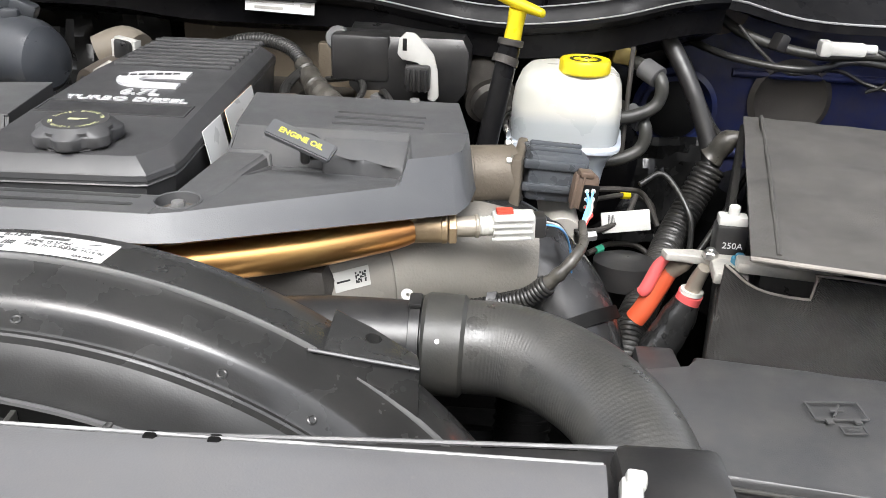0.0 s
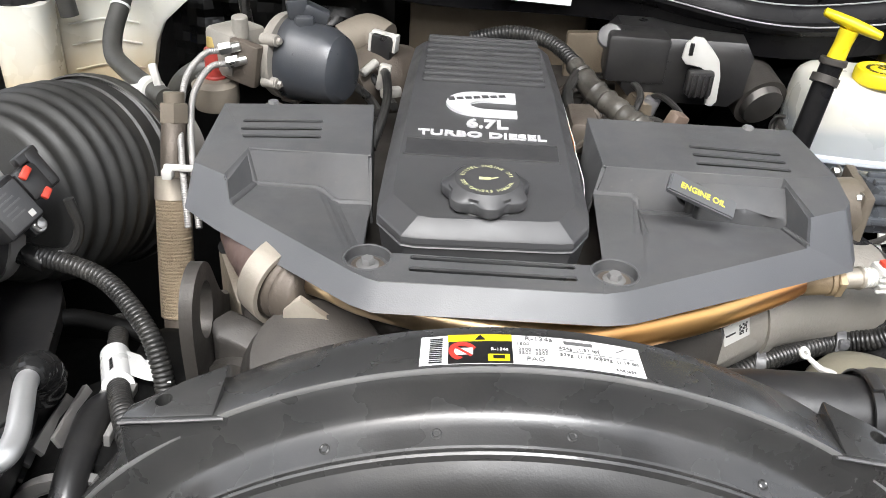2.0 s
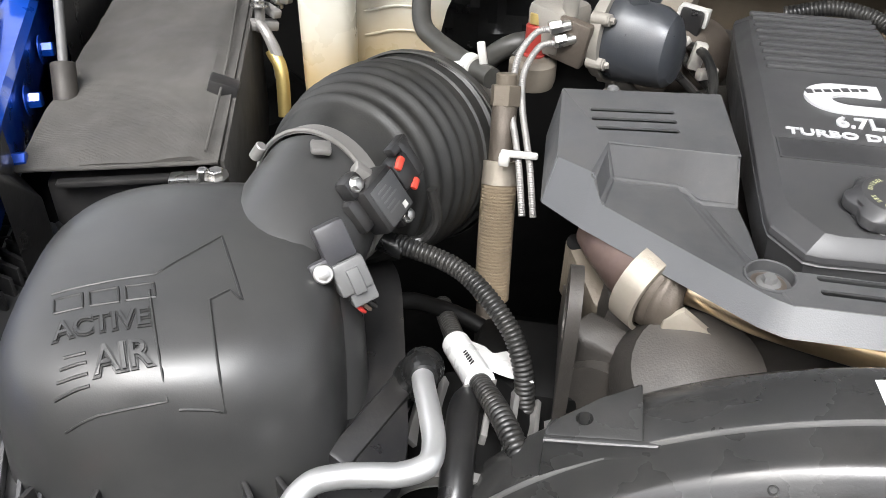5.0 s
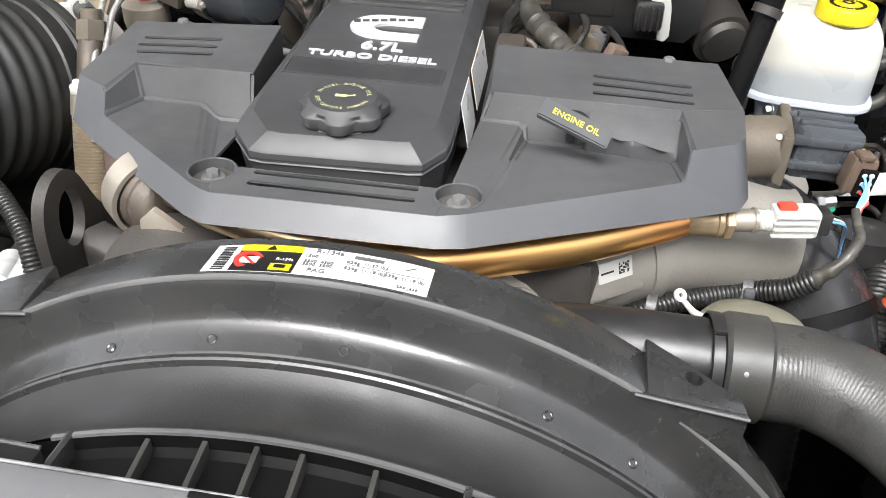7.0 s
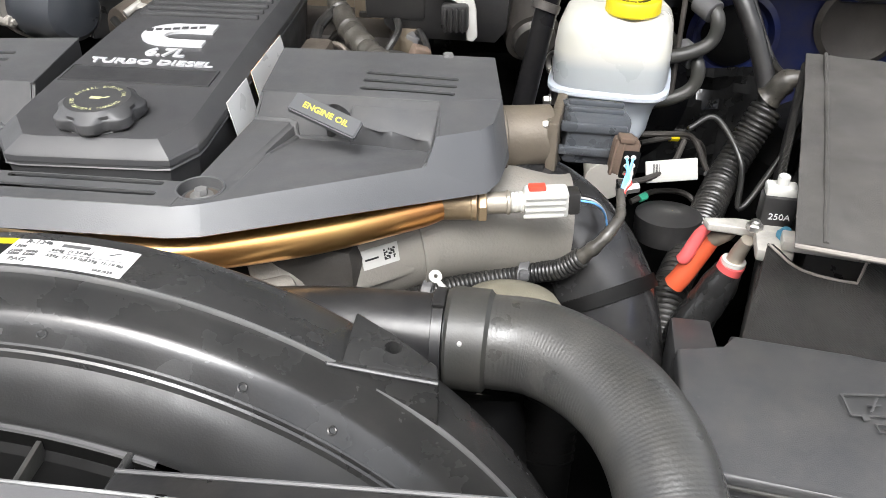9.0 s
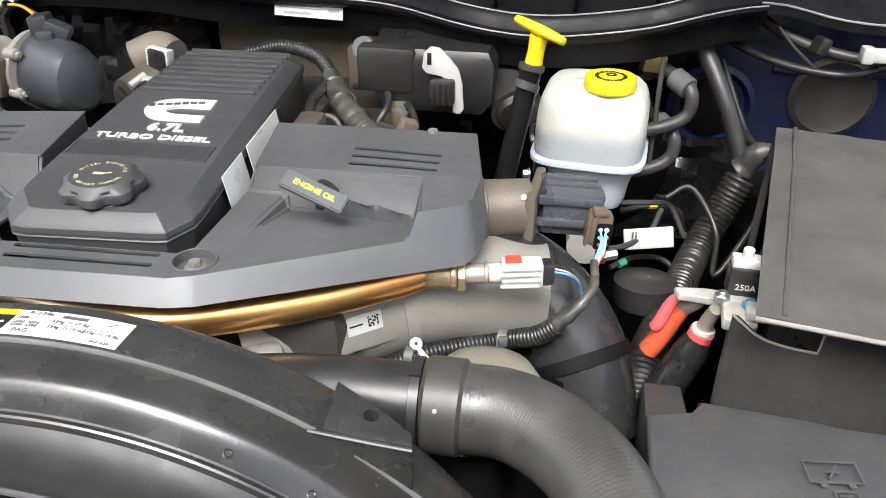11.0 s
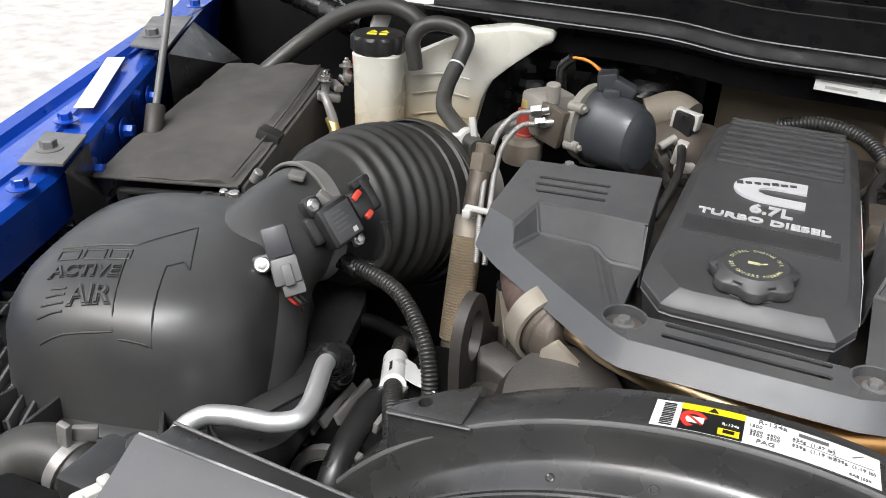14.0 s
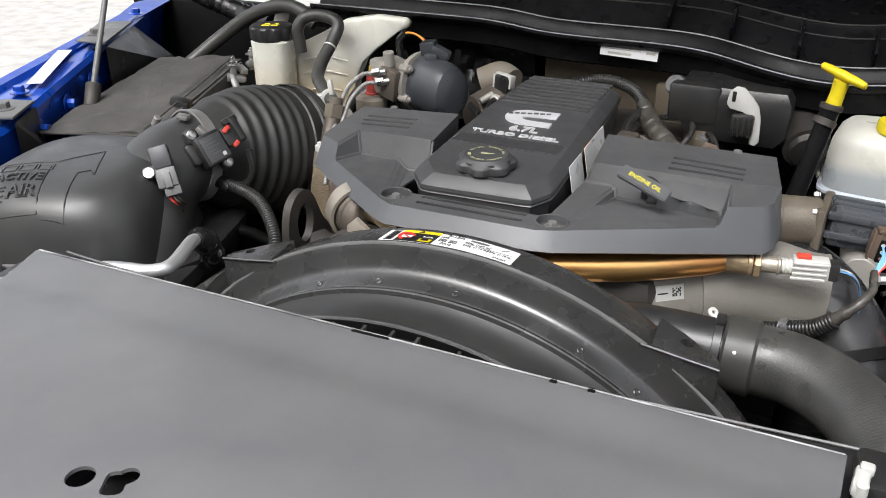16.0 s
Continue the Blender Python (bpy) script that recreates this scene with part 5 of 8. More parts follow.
part("seam_rim", loft([rounded(0.4245, 0.397, h * 1.12, h * 1.10, z, 4.5, 48, -8) for h, z in ((0.055, 1.0965), (0.0592, 1.098), (0.0592, 1.1025), (0.0555, 1.1045))]), M_MILK_LOW, res)
part("upper_tank", loft([rounded(0.4245, 0.397, h * 1.12, h * 1.10, z + 0.006 * (z > 1.12), 4.2, 48, -8) for h, z in ((0.0545, 1.102), (0.0560, 1.112), (0.0555, 1.138), (0.0535, 1.156), (0.0505, 1.165), (0.044, 1.1725), (0.030, 1.177), (0.012, 1.1785))]), M_FLUID, res, "milky upper tank with fluid showing through")
part("neck", cyl((0.437, 0.370, 1.16), (0.437, 0.370, 1.180), 0.024), M_MILK, res)
rc = part("cap", lathe(((0.027, 0), (0.0285, 0.002), (0.0285, 0.013), (0.0270, 0.0155), (0.0205, 0.016), (0.0195, 0.0148), (0.0085, 0.0148), (0.0075, 0.0165), (0, 0.0165)), (0.437, 0.370, 1.181), n=72, lobes=36, depth=0.0007, lobe_from=0.0265), M_YELLOW, res, "yellow screw cap")
mt = basis((0.437, 0.370, 1.1960), (1, 0, 0), (0, 1, 0))
part("cap_print", join(*[slab(mt @ pose(0, 0, 0, 0, 0, 15 * i), -0.0012 - 0.0006 * (i % 3), 0.0012, 0.0135, 0.0175, 0.0003) for i in range(24)], *[slab(mt @ pose(0, 0, 0, 0, 0, 45 * i), -0.0015, 0.0015, 0.003, 0.0058, 0.002) for i in range(8)]), M_INK, rc)
part("bracket", join(rbox((0.365, 0.41, 1.09), (0.012, 0.05, 0.05), 0.004), band((0.362, 0.405, 1.105), (0.366, 0.408, 1.105), 0.016, 0.002)), M_STEEL, res)
part("booster", lathe(((0.10, 0), (0.115, 0.02), (0.115, 0.05), (0.08, 0.07)), (0.43, 0.60, 1.02), (0, -1, 0), 40), M_COWL, res)
part("cylinder", cyl((0.43, 0.36, 0.985), (0.43, 0.56, 0.985), 0.024), M_ALU, res)
bp_ = thing("brake_line_block", (0.47, 0.30, 0.96), "pale block with a label and dark metal brake lines", "brake line", shift=(-0.014, 0.02, -0.004))
lbk = part("label", rbox((0.499, 0.30, 1.0275), (0.056, 0.004, 0.024), 0.0012, (-20, -6, 5)), M_WPLAST, bp_)
part("print_bars", join(*[rbox((0.479 + 0.0016 * i, 0.2974, 1.0285), (0.0008, 0.0012, 0.013), 0.0002, (-20, -6, 5)) for i in range(5)]), M_INK, lbk)
for ln in ([(0.44, 0.28, 1.02), (0.47, 0.29, 1.02), (0.50, 0.31, 1.03), (0.515, 0.34, 1.045)], [(0.46, 0.34, 1.05), (0.50, 0.35, 1.048), (0.53, 0.37, 1.035), (0.55, 0.36, 1.0)],
           [(0.47, 0.36, 1.03), (0.51, 0.38, 1.03), (0.545, 0.40, 1.015), (0.56, 0.42, 0.98)], [(0.46, 0.30, 0.985), (0.49, 0.32, 0.99), (0.53, 0.33, 0.98), (0.55, 0.30, 0.95)]):
    part("brake_line", tube(ln, 0.0034, 8), M_IRON, bp_)
part("yellow_tape", tube([(0.505, 0.378, 1.0305), (0.515, 0.383, 1.0285)], 0.0046, 8), M_YELLOW, bp_)
part("green_tape", tube([(0.470, 0.306, 0.9865), (0.478, 0.312, 0.988)], 0.0046, 8), M_GREEN, bp_)
part("nuts", join(cyl((0.447, 0.265, 1.02), (0.462, 0.27, 1.021), 0.006, 6), cyl((0.44, 0.262, 1.02), (0.448, 0.265, 1.02), 0.0085, 6)), M_STEEL, bp_)
part("boot", lathe(((0.032, 0), (0.035, 0.01), (0.035, 0.028), (0.02, 0.034)), (0.495, 0.250, 0.972), (0, 0.1, 1), 28), M_BLACK, bp_)

# ---- transmission dipstick ----
dip = thing("transmission_dipstick", (0.335, 0.29, 1.0), "bright yellow T-handle dipstick in a black tube", "dipstick")
part("tube", tube([(0.300, 0.262, 0.98), (0.318, 0.280, 1.10), (0.335, 0.297, 1.195), (0.3395, 0.3005, 1.222)], 0.0112, 20), M_COWL, dip)
part("collar", join(band((0.334, 0.2965, 1.200), (0.3365, 0.2990, 1.208), 0.0120, 0.002), cyl((0.339, 0.300, 1.219), (0.340, 0.301, 1.226), 0.0135)), M_IRON, dip)
hx, hy, hz = Vector((0.050, -0.028, -0.014)).normalized(), Vector((0.35, 0.75, -0.25)), Vector((0.25, 0.15, 0.95))
grip = []
for u, w in ((-0.0295, 0.004), (-0.028, 0.0068), (-0.018, 0.0084), (0, 0.0096), (0.018, 0.0084), (0.028, 0.0068), (0.0295, 0.004)):
    ring = []
    for j in range(16):
        a = 2 * math.pi * j / 16
        ring.append(Vector((0.3455, 0.2965, 1.2615)) + u * hx + w * (math.cos(a) * hy + 0.62 * math.sin(a) * hz))
    grip.append(ring)
part("handle", join(tube([(0.3395, 0.3005, 1.216), (0.3430, 0.3000, 1.240), (0.3450, 0.2990, 1.256)], [0.0095, 0.0085, 0.0095], 16), loft(grip)), M_YELLOW, dip)

# ---- firewall gear on the driver's side ----
tank = thing("vacuum_canister", (0.23, 0.44, 1.08), "glossy black plastic heater canister with a white latch", "canister")
part("shell", loft([[(0.170, 0.412, 1.128), (0.282, 0.406, 1.128), (0.290, 0.470, 1.128), (0.160, 0.478, 1.128)],
                    [(0.156, 0.404, 1.145), (0.294, 0.398, 1.145), (0.300, 0.474, 1.145), (0.150, 0.482, 1.145)], [(0.150, 0.402, 1.190), (0.296, 0.396, 1.190), (0.302, 0.474, 1.195), (0.144, 0.482, 1.195)],
                    [(0.156, 0.410, 1.203), (0.288, 0.404, 1.204), (0.294, 0.468, 1.208), (0.152, 0.474, 1.208)]]), M_BLACK, tank)
part("left_box", rbox((0.170, 0.425, 1.178), (0.07, 0.05, 0.055), 0.006, (0, 0, -3)), M_BLACK, tank)
part("ring", join(lathe(((0.012, 0), (0.015, 0.004), (0.013, 0.010), (0.006, 0.012)), (0.140, 0.43, 1.194), (-0.3, -0.9, 0.5), 24)), M_GREYCONN, tank)
lt = prism([(0.214, 1.188), (0.216, 1.205), (0.224, 1.213), (0.234, 1.212), (0.246, 1.200), (0.256, 1.188), (0.261, 1.170), (0.263, 1.140), (0.258, 1.134), (0.250, 1.136), (0.250, 1.160), (0.246, 1.176), (0.236, 1.181), (0.220, 1.181)], -0.392, -0.387, 0.0014, 2)
bmesh.ops.transform(lt, matrix=Matrix(((1, 0, 0, 0), (0, 0, -1, 0), (0, 1, 0, 0), (0, 0, 0, 1))), verts=lt.verts)
part("latch", lt, M_WPLAST, tank, "white plastic latch plate")
part("latch_slot", rbox((0.2225, 0.3868, 1.199), (0.005, 0.002, 0.014), 0.0009), M_INK, tank)
part("plug", rbox((0.238, 0.386, 1.162), (0.030, 0.014, 0.030), 0.004), M_BLACK, tank)
for i in range(4):
    part("plug_rib", rbox((0.228 + 0.0065 * i, 0.378, 1.160), (0.003, 0.004, 0.026), 0.001), M_BLACK, tank)
motor = thing("wiper_motor", (0.33, 0.47, 1.10), "dark round motor can with a metal end", "motor")
part("can", tube([(0.30, 0.50, 1.16), (0.325, 0.42, 1.13)], 0.032, 28), M_IRON, motor)
part("end_plate", tube([(0.3245, 0.4215, 1.1305), (0.3275, 0.413, 1.127)], [0.026, 0.024], 28, straight=True), M_DARKBOLT, motor)
wire = thing("engine_wiring_harness", (0.11, 0.38, 1.12), "taped black engine wiring harness over the head", "wiring")
part("conduit", tube([(-0.02, 0.462, 1.172), (0.03, 0.458, 1.184), (0.075, 0.44, 1.180), (0.105, 0.405, 1.165)], 0.0075, 14, rib=0.0042, rib_h=0.0012), M_LOOM, wire)
part("taped_trunk", tube([(0.100, 0.41, 1.166), (0.120, 0.375, 1.150), (0.148, 0.335, 1.140), (0.178, 0.30, 1.125), (0.20, 0.27, 1.10)], [0.011, 0.0135, 0.013, 0.0155, 0.016], 16, 14, wobble=0.20), M_GRIMETAPE, wire)
part("branch", tube([(0.16, 0.32, 1.14), (0.19, 0.34, 1.13), (0.22, 0.33, 1.11), (0.235, 0.30, 1.09)], 0.005, 10), M_LOOM, wire)
part("branch", tube([(0.105, 0.40, 1.165), (0.09, 0.36, 1.15), (0.095, 0.32, 1.13)], 0.006, 10), M_LOOM, wire)
part("connector", rbox((0.205, 0.33, 1.135), (0.02, 0.016, 0.024), 0.003, (10, 20, 30)), M_BROWNPL, wire)
part("connector", rbox((0.235, 0.305, 1.12), (0.014, 0.014, 0.02), 0.003), M_WPLAST, wire)
fl_ = thing("injector_fuel_lines", (0.13, 0.33, 1.05), "dull brown steel injector fuel lines beside the valve cover", "fuel line")
part("rail", tube([(0.125, 0.24, 1.105), (0.130, 0.34, 1.108), (0.130, 0.44, 1.105)], 0.011, 14), M_CASTBROWN, fl_, "brown fuel rail")
for i in range(5):
    y = 0.255 + 0.042 * i
    part("fuel_line", tube([(0.130, y, 1.112), (0.122, y + 0.006, 1.134), (0.104, y + 0.012, 1.136), (0.086, y + 0.014, 1.115)], 0.0036, 8), (M_CASTBROWN, M_IRON)[i % 2], fl_)
    part("union_nut", cyl((0.130, y, 1.108), (0.128, y + 0.002, 1.120), 0.0068, 6), M_BAND, fl_)
part("side_connector", rbox((0.165, 0.36, 1.118), (0.026, 0.020, 0.022), 0.003, (10, 15, 30)), M_BLACK, fl_)
part("side_connector", rbox((0.190, 0.395, 1.125), (0.018, 0.016, 0.026), 0.003, (0, 15, -20)), M_GREYCONN, fl_)
part("lead", tube([(0.165, 0.36, 1.128), (0.175, 0.385, 1.146), (0.16, 0.42, 1.15), (0.12, 0.45, 1.14)], 0.0042, 8), M_LOOM, fl_)
part("lead", tube([(0.20, 0.29, 1.10), (0.215, 0.33, 1.135), (0.20, 0.38, 1.145), (0.19, 0.41, 1.13)], 0.0036, 8), M_LOOM, fl_)
tl_ = thing("turbo_oil_lines", (-0.17, 0.30, 1.05), "dark steel and rubber lines between turbo and engine", "pipe")
for pts_, r_, m_ in (([(-0.255, 0.245, 1.11), (-0.225, 0.275, 1.135), (-0.19, 0.28, 1.13), (-0.15, 0.29, 1.10)], 0.006, M_CASTBROWN), ([(-0.235, 0.25, 1.13), (-0.20, 0.262, 1.15), (-0.165, 0.27, 1.14), (-0.13, 0.30, 1.12)], 0.004, M_BAND),
                     ([(-0.30, 0.30, 1.16), (-0.27, 0.335, 1.185), (-0.245, 0.36, 1.18), (-0.22, 0.38, 1.15)], 0.007, M_RUBBER), ([(-0.115, 0.25, 1.12), (-0.105, 0.30, 1.15), (-0.11, 0.35, 1.16), (-0.12, 0.40, 1.15)], 0.005, M_LOOM)):
    part("line", tube(pts_, r_, 10), m_, tl_)
part("union", cyl((-0.205, 0.279, 1.131), (-0.188, 0.281, 1.130), 0.010, 6), M_BAND, tl_)
part("bracket", rbox((0.100, 0.30, 1.135), (0.03, 0.06, 0.035), 0.006), M_CASTBROWN, wire)
shieldw = thing("heat_shield", (0.05, 0.55, 1.05), "tan-brown stamped heat shield behind the engine", "heat shield")
part("plate", prism([(-0.10, 0.575), (0.13, 0.56), (0.135, 0.57), (-0.10, 0.585)], 1.0, [1.205, 1.200, 1.200, 1.205], 0.003), M_TAN, shieldw)
part("plate", prism([(0.10, 0.50), (0.19, 0.49), (0.195, 0.50), (0.10, 0.515)], 1.0, [1.175, 1.185, 1.185, 1.175], 0.003), M_TAN, shieldw)
part("grey_lip", tube([(-0.24, 0.545, 1.214), (-0.19, 0.54, 1.221), (-0.14, 0.545, 1.216), (-0.09, 0.55, 1.205)], [0.004, 0.011, 0.010, 0.004], 12), M_SHIELD, shieldw, "dull grey shield edge")
part("plate", prism([(0.155, 0.44), (0.175, 0.39), (0.195, 0.385), (0.20, 0.44)], 1.03, [1.15, 1.135, 1.135, 1.15], 0.004), M_TAN, shieldw)
foil = thing("foil_insulation", (0.0, 0.61, 0.95), "crinkled shiny black foil insulation on the firewall", "insulation")
for x0, x1, z0, z1, y in ((-0.42, -0.12, 1.05, 1.21, 0.585), (0.15, 0.60, 0.92, 1.19, 0.625), (0.42, 0.62, 0.90, 1.06, 0.55)):
    bm = bmesh.new()
    bmesh.ops.create_grid(bm, x_segments=26, y_segments=14, size=0.5)
    for v in bm.verts:
        x, z = x0 + (v.co.x + 0.5) * (x1 - x0), z0 + (v.co.y + 0.5) * (z1 - z0)
        v.co = (x, y + 0.016 * noise.noise(Vector((x * 28, z * 28, y * 9))) + 0.006 * noise.noise(Vector((x * 90, z * 90, 3))), z)
    part("sheet", worked(bm, 0.002), M_FOIL, foil, angle=20)

clutch = thing("hydraulic_fittings", (0.55, 0.48, 1.08), "grey fluid line fittings with brass-yellow clips", "fitting", shift=(-0.028, -0.036, 0))
for dz, dx in ((0.0, 0.0), (-0.055, -0.012)):
    a = Vector((0.530 + dx, 0.49, 1.176 + dz))
    part("elbow_line", tube([a + Vector((-0.03, 0.05, 0.0)), a, a + Vector((0.022, -0.03, -0.012)), a + Vector((0.02, -0.035, -0.04)), a + Vector((-0.01, -0.04, -0.055)), a + Vector((-0.05, -0.045, -0.058))], 0.008, 14), M_RUBBER, clutch)
    part("ferrule", cyl(a + Vector((0.004, -0.010, -0.002)), a + Vector((0.020, -0.028, -0.010)), 0.013), M_GREYCONN, clutch)
    part("clip", rbox(a + Vector((-0.02, 0.01, 0.008)), (0.03, 0.016, 0.022), 0.004, (0, 10, 20)), M_BRASS, clutch)
part("rod", cyl((0.515, 0.45, 1.07), (0.517, 0.47, 1.20), 0.003), M_IRON, clutch)

trunk = thing("main_wiring_trunk", (0.6, 0.42, 0.95), "thick black corrugated wiring trunk beside the battery", "wiring", shift=(-0.024, -0.026, 0))
part("wrapped_branch", tube([(0.525, 0.53, 1.240), (0.560, 0.51, 1.205), (0.592, 0.475, 1.15), (0.618, 0.45, 1.085), (0.62, 0.44, 1.06)], [0.011, 0.011, 0.0105, 0.011, 0.012], 18, 10, wobble=0.05), M_BLACK, trunk)
part("sleeve", tube([(0.622, 0.442, 1.062), (0.600, 0.425, 1.020), (0.570, 0.38, 0.985), (0.535, 0.29, 0.970), (0.505, 0.22, 0.955), (0.49, 0.15, 0.93)], 0.0165, 22, rib=0.0065, rib_h=0.0026), M_LOOM, trunk)
part("foil_wrap", tube([(0.620, 0.44, 1.075), (0.637, 0.435, 1.10), (0.66, 0.43, 1.098)], [0.014, 0.012, 0.009], 14, wobble=0.3), M_GRIMETAPE, trunk)
part("branch", tube([(0.53, 0.40, 1.05), (0.56, 0.41, 1.06), (0.59, 0.38, 1.02), (0.585, 0.33, 0.99), (0.62, 0.36, 1.03), (0.66, 0.40, 1.09)], 0.0034, 12), M_LOOM, trunk)
part("branch", tube([(0.60, 0.56, 1.17), (0.63, 0.50, 1.10), (0.645, 0.46, 1.09)], 0.005, 10), M_LOOM, trunk)
part("branch", tube([(0.655, 0.40, 1.10), (0.66, 0.36, 1.085), (0.64, 0.32, 1.06), (0.60, 0.27, 1.02)], 0.0045, 10), M_LOOM, trunk)
part("red_leads", join(tube([(0.650, 0.385, 1.075), (0.663, 0.39, 1.09), (0.672, 0.40, 1.10)], 0.002, 8), tube([(0.650, 0.378, 1.072), (0.664, 0.382, 1.086), (0.674, 0.39, 1.098)], 0.002, 8)), M_REDWIRE, trunk)
part("upper_run", tube([(0.60, 0.60, 1.19), (0.66, 0.55, 1.175), (0.74, 0.52, 1.17), (0.82, 0.56, 1.175), (0.92, 0.56, 1.16)], 0.0048, 12), M_LOOM, trunk)
part("upper_run", tube([(0.62, 0.60, 1.235), (0.68, 0.57, 1.20), (0.76, 0.54, 1.185), (0.84, 0.52, 1.19), (0.95, 0.50, 1.17)], 0.0065, 12), M_RUBBER, trunk)
part("white_connector", join(rbox((0.775, 0.505, 1.200), (0.050, 0.016, 0.016), 0.004, (0, 0, -4)), cyl((0.797, 0.503, 1.201), (0.812, 0.502, 1.201), 0.006), rbox((0.752, 0.507, 1.200), (0.014, 0.020, 0.019), 0.003, (0, 0, -4))), M_WPLAST, trunk)
part("thin_lead", tube([(0.66, 0.56, 1.215), (0.69, 0.55, 1.185), (0.73, 0.545, 1.16), (0.79, 0.55, 1.165), (0.83, 0.545, 1.15), (0.88, 0.53, 1.14)], 0.0026, 8), M_LOOM, trunk)
part("thin_lead", tube([(0.812, 0.502, 1.201), (0.83, 0.50, 1.19), (0.835, 0.505, 1.16), (0.82, 0.52, 1.145)], 0.0022, 8), M_LOOM, trunk)
part("cable_clip", rbox((0.71, 0.545, 1.198), (0.016, 0.02, 0.022), 0.004, (0, 20, 20)), M_BLACK, trunk)
part("grommet", lathe(((0.04, 0), (0.04, 0.006), (0.02, 0.012)), (0.645, 0.606, 1.235), (0, -1, 0.2), 28), M_CASTBROWN, trunk)

# ---- driver's battery under its blanket ----
bat = thing("battery", (0.72, 0.24, 0.86), "battery wrapped in a dusty black woven thermal blanket", "battery", "batteries")
BT = [(0.531, 0.040), (0.727, -0.006), (0.830, 0.385), (0.630, 0.430)]
part("case", prism([(0.560, 0.092), (0.725, 0.050), (0.80, 0.37), (0.642, 0.412)], 0.86, [1.075, 1.075, 1.10, 1.10], 0.006), M_BLACK, bat)
bm = bmesh.new()
g = []
for i in range(17):
    for j in range(25):
        u, w = i / 16, j / 24
        a = Vector(BT[0]).lerp(Vector(BT[1]), u)
        b = Vector(BT[3]).lerp(Vector(BT[2]), u)
        q = a.lerp(b, w)
        z = 1.112 + 0.012 * w + 0.004 * noise.noise(Vector((u * 5, w * 7, 0))) + 0.0015 * noise.noise(Vector((u * 20, w * 24, 5)))
        g.append(bm.verts.new((q.x, q.y, z)))
for i in range(16):
    for j in range(24):
        bm.faces.new((g[i * 25 + j], g[(i + 1) * 25 + j], g[(i + 1) * 25 + j + 1], g[i * 25 + j + 1]))
flap = part("blanket_top", worked(bm, 0.004), M_FABRIC, bat)
part("blanket_edge", tube([(*BT[0], 1.110), (*BT[1], 1.110)], 0.0022, 8), M_EDGE, bat, "worn pale hem")
part("blanket_fold", tube([(BT[3][0] + 0.02, BT[3][1] - 0.004, 1.125), (0.603, 0.235, 1.119), (BT[0][0] + 0.022, BT[0][1] + 0.0, 1.113)], 0.0025, 8), M_FABRIC, bat)
bm = bmesh.new()
g = []
NX, NZ = 44, 10
for i in range(NX + 1):
    for j in range(NZ + 1):
        u, w = i / NX, j / NZ
        p0 = Vector((0.516, 0.052, 0.975)).lerp(Vector((0.740, -0.003, 0.975)), u)
        p1 = Vector((0.525, 0.078, 1.086)).lerp(Vector((0.727, 0.028, 1.088)), u)
        q = p0.lerp(p1, w)
        if w > 0.75 and 0.03 < u < 0.345:
            k = min(1, (u - 0.03) / 0.20)
            q.z -= 0.021 * k * (2 - k) * (w - 0.75) / 0.25
        q.y += 0.004 * noise.noise(Vector((u * 6, w * 4, 9)))
        g.append(bm.verts.new(q))
for i in range(NX):
    for j in range(NZ):
        bm.faces.new((g[i * (NZ + 1) + j], g[(i + 1) * (NZ + 1) + j], g[(i + 1) * (NZ + 1) + j + 1], g[i * (NZ + 1) + j + 1]))
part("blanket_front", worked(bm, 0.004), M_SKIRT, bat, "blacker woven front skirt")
part("front_hem", tube([(0.525, 0.077, 1.087), (0.533, 0.075, 1.081), (0.547, 0.071, 1.0715), (0.566, 0.067, 1.0665), (0.592, 0.0610, 1.0660), (0.5945, 0.0605, 1.0690), (0.596, 0.0605, 1.0850), (0.599, 0.060, 1.089), (0.652, 0.045, 1.090), (0.727, 0.027, 1.090)], 0.0012, 8, 6), M_EDGE, bat, "worn pale hem")
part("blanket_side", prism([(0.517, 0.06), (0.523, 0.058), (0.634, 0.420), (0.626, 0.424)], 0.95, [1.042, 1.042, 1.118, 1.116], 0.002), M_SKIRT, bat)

term = thing("battery_terminal_block", (0.55, 0.13, 1.06), "grey lead battery clamp with fuse link and red boots", "battery terminal", shift=(-0.014, -0.006, -0.004))
part("bar", join(prism([(0.500, 0.150), (0.503, 0.138), (0.53, 0.135), (0.565, 0.125), (0.568, 0.145), (0.53, 0.152)], 1.066, 1.074, 0.002), rbox((0.553, 0.113, 1.070), (0.030, 0.034, 0.012), 0.003, (0, 0, -8)), rbox((0.594, 0.099, 1.082), (0.078, 0.020, 0.010), 0.002, (0, 0, -10)), rbox((0.612, 0.093, 1.086), (0.034, 0.012, 0.010), 0.003, (0, 0, -10)), cyl((0.630, 0.091, 1.082), (0.630, 0.091, 1.094), 0.011)), M_LEADGREY, term)
fz = part("fuse_link", rbox((0.561, 0.152, 1.086), (0.029, 0.022, 0.030), 0.003, (0, 0, -5)), M_BLACK, term, "black 250A fuse link")
part("fuse_print", words("250A", 0.0085, basis((0.561, 0.1405, 1.083), (1, -0.08, 0), (0, 0.0, 1)), 0.0002), M_WHITE, fz)
part("fuse_cap", join(rbox((0.561, 0.153, 1.104), (0.026, 0.016, 0.010), 0.002, (0, 0, -5)), cyl((0.561, 0.153, 1.108), (0.561, 0.153, 1.118), 0.005)), M_WPLAST, fz)
